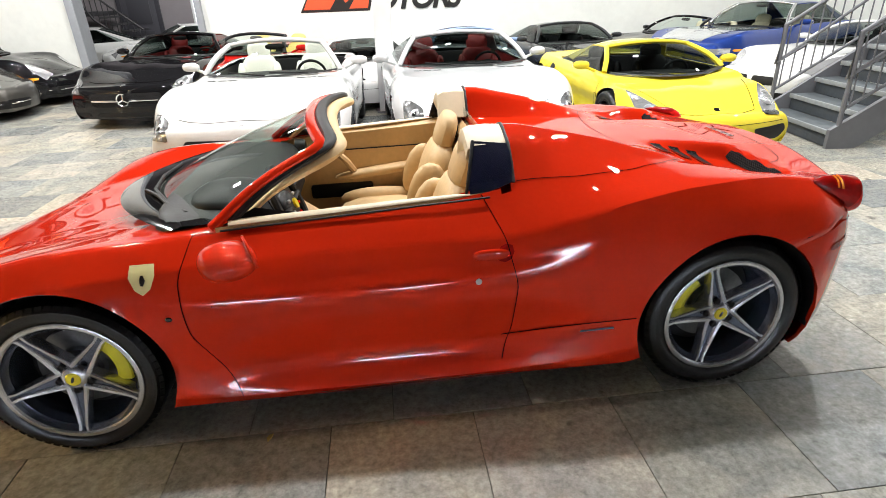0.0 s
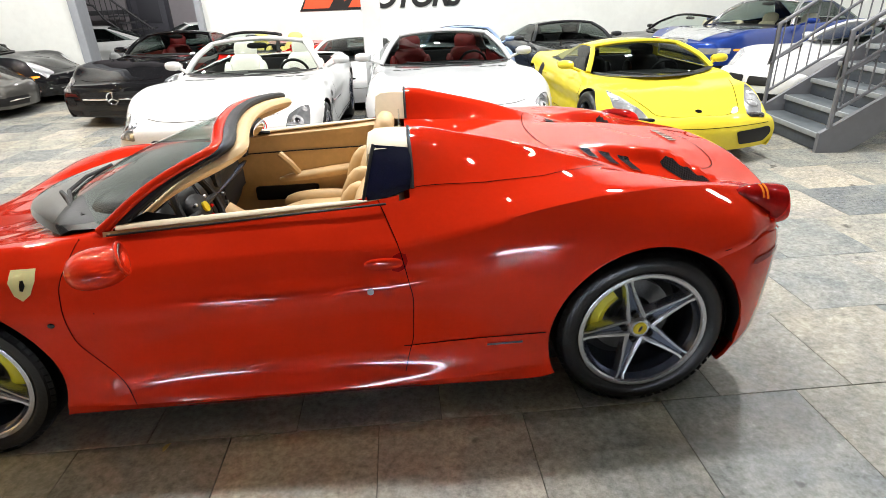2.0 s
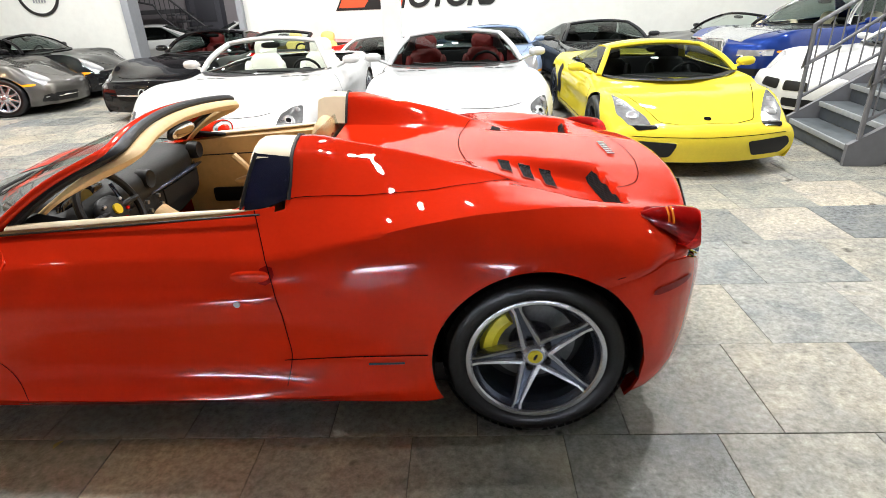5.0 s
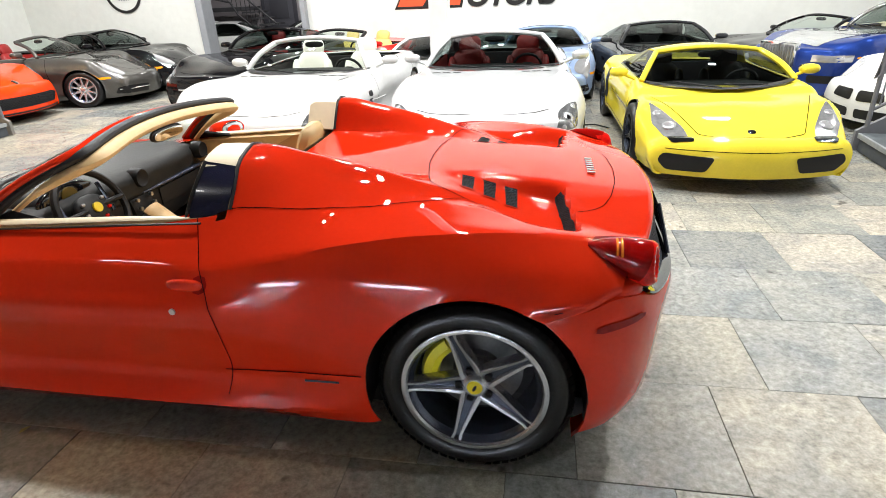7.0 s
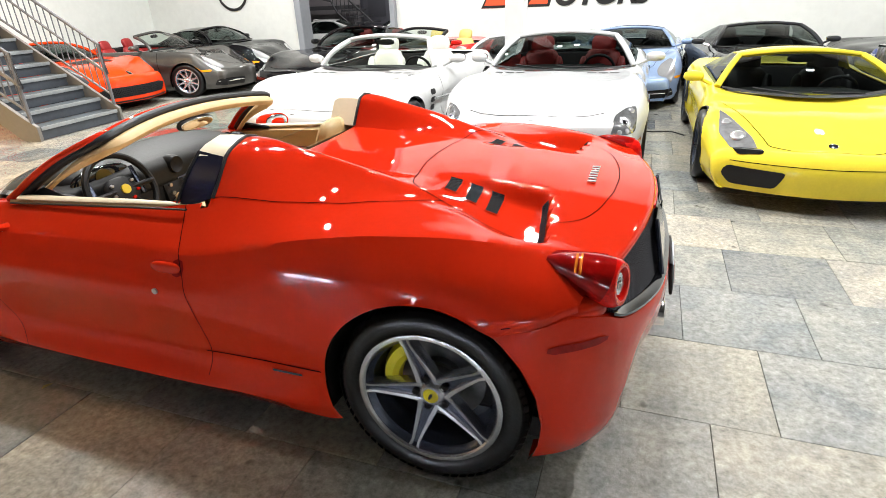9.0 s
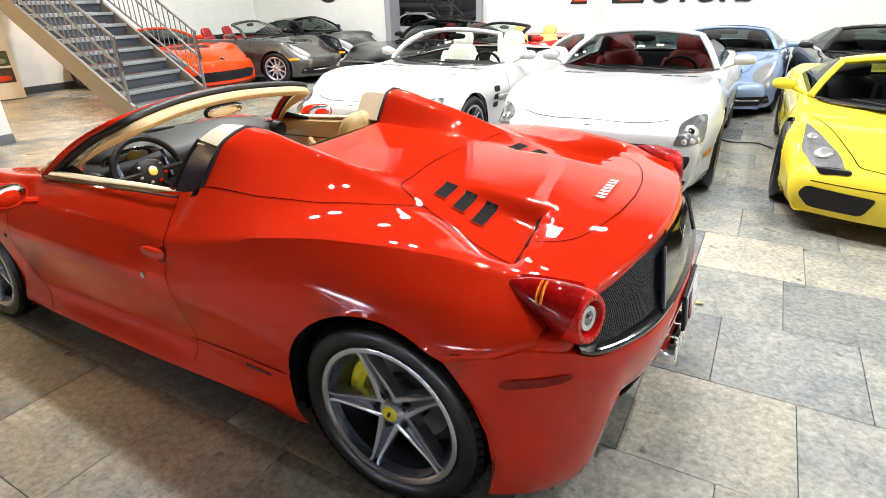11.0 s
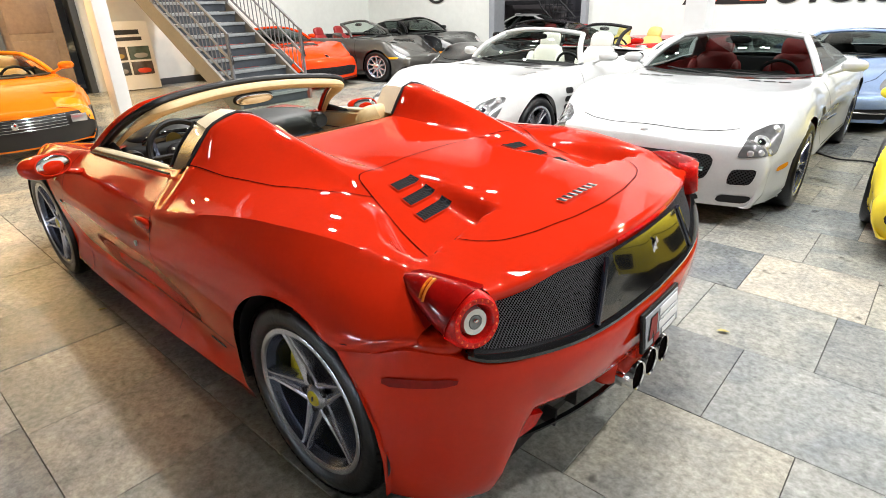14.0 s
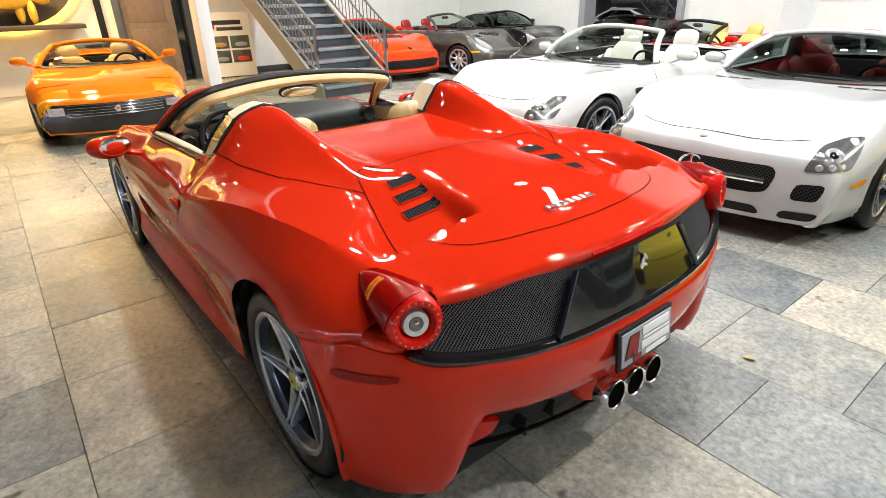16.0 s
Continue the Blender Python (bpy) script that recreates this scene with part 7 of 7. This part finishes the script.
for sgn in (-1, 1):
    card = part("door_card", thicken(sheet([[(x, sgn * 0.774, z + 0.012) for x, z in ((-0.72, 0.855), (-0.4, 0.875), (0.0, 0.898), (0.34, 0.922))], [(x, sgn * 0.715, z - 0.002) for x, z in ((-0.72, 0.845), (-0.4, 0.865), (0.0, 0.885), (0.34, 0.905))],
                                            [(x, sgn * 0.70, z) for x, z in ((-0.72, 0.66), (-0.4, 0.66), (0.0, 0.67), (0.34, 0.68))], [(x, sgn * 0.72, 0.34) for x in (-0.72, -0.4, 0.0, 0.34)]]), 0.02), CREAM, spider, "cream leather door card")
    part("arm_rest", ellipsoid_bm((0.34, 0.05, 0.03), (-0.05, sgn * 0.675, 0.63), Matrix.Rotation(radians(-6), 4, "Y"), 2.6, 16), CREAM, card)
    part("pull_handle", tube_bm([(-0.26, sgn * 0.665, 0.63), (-0.30, sgn * 0.655, 0.70), (-0.36, sgn * 0.665, 0.76)], 0.022, 8), CREAM, card)
    seam_l = tube("door_stitch", [(x, sgn * 0.702, z) for x, z in ((-0.70, 0.755), (-0.3, 0.765), (0.1, 0.77), (0.34, 0.775))], 0.004, BLACK, card, n=6)
    box("door_pocket", (0.4, 0.012, 0.09), (-0.35, sgn * 0.705, 0.50), BLACK, card, bevel=0.02)
    tube("belt_seal", [(-0.70, sgn * 0.788, 0.858), (-0.35, sgn * 0.793, 0.880), (0.0, sgn * 0.80, 0.903), (0.33, sgn * 0.812, 0.925)], 0.006, BLACK, spider, n=8, flat=0.7)
    tube("door_top_trim", [(-0.67, sgn * 0.752, 0.874), (-0.35, sgn * 0.755, 0.891), (0.0, sgn * 0.758, 0.912), (0.26, sgn * 0.764, 0.926)], [0.026, 0.024, 0.020, 0.012], CREAM_PALE, spider, "pale cream leather strip along the door top", n=10, flat=0.45)
    chair = seat(spider, (-0.10, sgn * 0.36, 0.33), CREAM, tall=0.49, wide=0.50, lean=18)
    part("headrest_slot", ellipsoid_bm((0.012, 0.020, 0.042), (0.046, -0.05, 0.535), None, 3.0, 12), BLACK, chair, "black slot in the headrest").matrix_basis = pose(0.24, 0, 0.1, 0, 18, 0)
dash = part("dashboard", ellipsoid_bm((0.25, 0.71, 0.09), (-0.80, 0, 0.795), Matrix.Rotation(radians(3), 4, "Y"), 4.0, 34), GREY_TRIM, spider, "dark grey leather dashboard")
part("binnacle", ellipsoid_bm((0.15, 0.20, 0.07), (-0.76, -0.385, 0.850), None, 2.6, 22), DARK_TRIM, dash)
part("binnacle_face", ellipsoid_bm((0.02, 0.17, 0.06), (-0.625, -0.385, 0.855), None, 2.4, 18), GLOSS_BLACK, dash)
part("rev_counter", cyl_bm(0.045, 0.012, (-0.607, -0.385, 0.858), TO_X, 24), mat("dim_dial", (0.16, 0.12, 0.02), rough=0.3), dash, "dim round rev counter")
for vy, vz in ((-0.63, 0.80), (0.02, 0.82), (0.60, 0.82)):
    part("air_vent", lathe_bm([(0.0, -0.012), (0.035, -0.014), (0.045, -0.02), (0.052, 0.0), (0.052, 0.04)], 24), BLACK, dash).matrix_basis = pose(-0.555, vy, vz, 0, 0, 90)
part("dash_face", ellipsoid_bm((0.10, 0.70, 0.15), (-0.67, 0, 0.66), None, 3.6, 28), BLACK, dash, "black lower face of the dashboard")
part("dash_blade", ellipsoid_bm((0.02, 0.32, 0.012), (-0.565, 0.33, 0.735), None, 2.6, 16), ALLOY_DARK, dash)
part("glovebox_lid", box_bm((0.02, 0.40, 0.10), (-0.572, 0.36, 0.665), 0.008), DARK_TRIM, dash)
part("centre_console_panel", box_bm((0.05, 0.16, 0.20), (-0.575, 0.0, 0.66), 0.012, Matrix.Rotation(radians(-14), 4, "Y")), DARK_TRIM, dash)
for k in range(6):
    part("knob", cyl_bm(0.011, 0.016, (-0.54 + 0.010 * (k // 2), -0.055 + 0.11 * (k % 2), 0.72 - 0.045 * (k // 2)), TO_X, 14), STEEL, dash)

part("console", ellipsoid_bm((0.42, 0.115, 0.10), (-0.18, 0, 0.42), None, 3, 18), DARK_TRIM, spider, "dark centre console")
part("console_bridge", tube_bm([(-0.52, 0, 0.66), (-0.38, 0, 0.56), (-0.1, 0, 0.50)], [0.06, 0.05, 0.05], 10, 0.5), CREAM, spider)
steering_wheel(spider, (-0.500, -0.385, 0.80), 0.182, 22, YELLOW)
dfl = part("wind_deflector", thicken(sheet([[(0.405, y, 0.985) for y in (-0.30, 0, 0.30)], [(0.395, y, 1.07) for y in (-0.27, 0, 0.27)]]), 0.005), CLEAR, spider, "clear wind deflector")
dfl.visible_shadow = False

# ---- floor: slate tiles ----


def slate(name):
    m = bpy.data.materials.new(name)
    m.use_nodes = True
    nt = m.node_tree
    b = nt.nodes["Principled BSDF"]
    tc = nt.nodes.new("ShaderNodeTexCoord")
    info = nt.nodes.new("ShaderNodeObjectInfo")
    geo = nt.nodes.new("ShaderNodeNewGeometry")
    rnd = nt.nodes.new("ShaderNodeMath")
    rnd.operation = "ADD"
    nt.links.new(info.outputs["Random"], rnd.inputs[0])
    nt.links.new(geo.outputs["Random Per Island"], rnd.inputs[1])
    fr = nt.nodes.new("ShaderNodeMath")
    fr.operation = "FRACT"
    nt.links.new(rnd.outputs[0], fr.inputs[0])
    ramp = nt.nodes.new("ShaderNodeValToRGB")
    stops = ((0.0, (0.19, 0.205, 0.21)), (0.22, (0.31, 0.315, 0.285)), (0.45, (0.38, 0.36, 0.30)), (0.62, (0.25, 0.27, 0.27)), (0.8, (0.43, 0.40, 0.34)), (1.0, (0.33, 0.335, 0.31)))
    while len(ramp.color_ramp.elements) < len(stops):
        ramp.color_ramp.elements.new(0.5)
    for e, (p, c) in zip(ramp.color_ramp.elements, stops):
        e.position, e.color = p, (*c, 1)
    nt.links.new(fr.outputs[0], ramp.inputs["Fac"])
    pos = nt.nodes.new("ShaderNodeVectorMath")
    pos.operation = "MULTIPLY_ADD"
    nt.links.new(fr.outputs[0], pos.inputs[1])
    pos.inputs[0].default_value = (37, 53, 11)
    nt.links.new(geo.outputs["Position"], pos.inputs[2])
    cloud = nt.nodes.new("ShaderNodeTexNoise")
    cloud.inputs["Scale"].default_value, cloud.inputs["Detail"].default_value, cloud.inputs["Distortion"].default_value = 3.4, 12, 0.7
    grit = nt.nodes.new("ShaderNodeTexNoise")
    grit.inputs["Scale"].default_value, grit.inputs["Detail"].default_value, grit.inputs["Roughness"].default_value = 34, 10, 0.75
    for n in (cloud, grit):
        nt.links.new(pos.outputs[0], n.inputs["Vector"])
    tint = nt.nodes.new("ShaderNodeValToRGB")
    tint.color_ramp.elements[0].position, tint.color_ramp.elements[0].color = 0.36, (0.78, 0.80, 0.83, 1)
    tint.color_ramp.elements[1].position, tint.color_ramp.elements[1].color = 0.64, (1.13, 1.10, 1.04, 1)
    nt.links.new(cloud.outputs["Fac"], tint.inputs["Fac"])
    mul = nt.nodes.new("ShaderNodeVectorMath")
    mul.operation = "MULTIPLY"
    nt.links.new(ramp.outputs["Color"], mul.inputs[0])
    nt.links.new(tint.outputs["Color"], mul.inputs[1])
    gm = nt.nodes.new("ShaderNodeMapRange")
    gm.inputs["From Min"].default_value, gm.inputs["From Max"].default_value = 0.3, 0.7
    gm.inputs["To Min"].default_value, gm.inputs["To Max"].default_value = 0.52, 1.46
    nt.links.new(grit.outputs["Fac"], gm.inputs["Value"])
    sc = nt.nodes.new("ShaderNodeVectorMath")
    sc.operation = "SCALE"
    nt.links.new(mul.outputs[0], sc.inputs[0])
    nt.links.new(gm.outputs[0], sc.inputs["Scale"])
    spots = nt.nodes.new("ShaderNodeTexNoise")
    spots.inputs["Scale"].default_value, spots.inputs["Detail"].default_value = 7.0, 2
    nt.links.new(pos.outputs[0], spots.inputs["Vector"])
    sr = nt.nodes.new("ShaderNodeMapRange")
    sr.inputs["From Min"].default_value, sr.inputs["From Max"].default_value = 0.70, 0.76
    sr.inputs["To Min"].default_value, sr.inputs["To Max"].default_value = 1.0, 0.35
    nt.links.new(spots.outputs["Fac"], sr.inputs["Value"])
    sc2 = nt.nodes.new("ShaderNodeVectorMath")
    sc2.operation = "SCALE"
    nt.links.new(sc.outputs[0], sc2.inputs[0])
    nt.links.new(sr.outputs[0], sc2.inputs["Scale"])
    nt.links.new(sc2.outputs[0], b.inputs["Base Color"])
    rg = nt.nodes.new("ShaderNodeMapRange")
    rg.inputs["To Min"].default_value, rg.inputs["To Max"].default_value = 0.06, 0.38
    nt.links.new(grit.outputs["Fac"], rg.inputs["Value"])
    nt.links.new(rg.outputs[0], b.inputs["Roughness"])
    hs = nt.nodes.new("ShaderNodeMath")
    hs.operation = "ADD"
    nt.links.new(cloud.outputs["Fac"], hs.inputs[0])
    nt.links.new(grit.outputs["Fac"], hs.inputs[1])
    bp = nt.nodes.new("ShaderNodeBump")
    bp.inputs["Strength"].default_value, bp.inputs["Distance"].default_value = 0.55, 0.008
    nt.links.new(hs.outputs[0], bp.inputs["Height"])
    nt.links.new(bp.outputs[0], b.inputs["Normal"])
    return m


SLATE = slate("slate")
TILE = 0.605
ROW0 = -0.945
JOINTS = {-1: -0.373, 0: 2.31, 1: 2.565, 2: 2.231, 3: 1.91}
floor_ob = bpy.data.objects["floor"]


def tile_bm(lx, ly):
    g = 0.0013
    bm = box_bm((lx - 2 * g, ly - 2 * g, 0.02), (0, 0, -0.010), 0.0014, None, 1)
    return bm


tile_me = bpy.data.meshes.new("tile")
tb = tile_bm(TILE, TILE)
tb.to_mesh(tile_me)
tb.free()
tile_me.materials.append(SLATE)
tb = tile_bm(TILE, TILE)
unit_v = [v.co.copy() for v in tb.verts]
tb.verts.index_update()
unit_f = [[v.index for v in f.verts] for f in tb.faces]
tb.free()
rest_v, rest_f = [], []
near_tiles = 0
for r in range(-11, 28):
    y = ROW0 + TILE * r + TILE / 2
    phase = JOINTS.get(r, 1.79 + 0.21 * r) % TILE
    for c in range(-20, 20):
        x = phase + TILE * c + TILE / 2
        if not (WEST - 2.2 < x < EAST + 0.2 and SOUTH - 0.2 < y < 16.8):
            continue
        lift = random.uniform(-0.0015, 0.0015)
        if -4.2 < x < 4.4 and -3.0 < y < 5.0 and near_tiles < 300:
            near_tiles += 1
            t = new("tile", tile_me)
            t.parent = floor_ob
            t.matrix_basis = pose(x, y, lift)
        else:
            k = len(rest_v)
            rest_v += [(v.x + x, v.y + y, v.z + lift) for v in unit_v]
            rest_f += [[i + k for i in f] for f in unit_f]
rest = pydata("far_tiles", rest_v, rest_f, SLATE, floor_ob, "", False)
rest["kind"] = "stuff"

# ---- small things on the floor ----
LEAF = mat("dry_leaf", (0.42, 0.36, 0.12), rough=0.7, grain=0.3, scale=60)
for lx, ly, rz, s in ((2.107, 0.961, 20, 1.0), (-0.62, -0.98, 70, 0.8)):
    bm = sheet([[(-0.03 * s, 0, 0.003), (-0.012 * s, 0.014 * s, 0.010), (0.012 * s, 0.013 * s, 0.008), (0.032 * s, 0.0, 0.004)], [(-0.03 * s, 0, 0.003), (-0.01 * s, -0.002, 0.004), (0.012 * s, 0, 0.003), (0.032 * s, 0, 0.004)],
                [(-0.03 * s, 0, 0.003), (-0.012 * s, -0.014 * s, 0.011), (0.012 * s, -0.012 * s, 0.012), (0.032 * s, 0.0, 0.004)]])
    bm.transform(pose(lx, ly, 0.001, 0, 0, rz))
    tagged(part("dry_leaf", bm, LEAF), "small curled dry leaf on the slate floor", "leaf", "leaves on the floor")
cable_pts = smooth_line([(0.2, 5.85, 0.012), (0.35, 5.6, 0.012), (0.3, 5.35, 0.012), (0.5, 5.2, 0.012), (0.42, 5.5, 0.012), (0.25, 5.5, 0.012), (0.15, 5.8, 0.012)], False, 0.03, 5)
tagged(part("cable", tube_bm(cable_pts, 0.008, 6), BLACK), "thin black cable coiled by the column", "cable")
tagged(part("cable", tube_bm(smooth_line([(1.75, 5.1, 0.012), (2.0, 4.9, 0.012), (2.25, 5.0, 0.012), (2.4, 4.8, 0.012)], False, 0.03, 5), 0.008, 6), BLACK), "thin black cable lying between two cars", "cable")
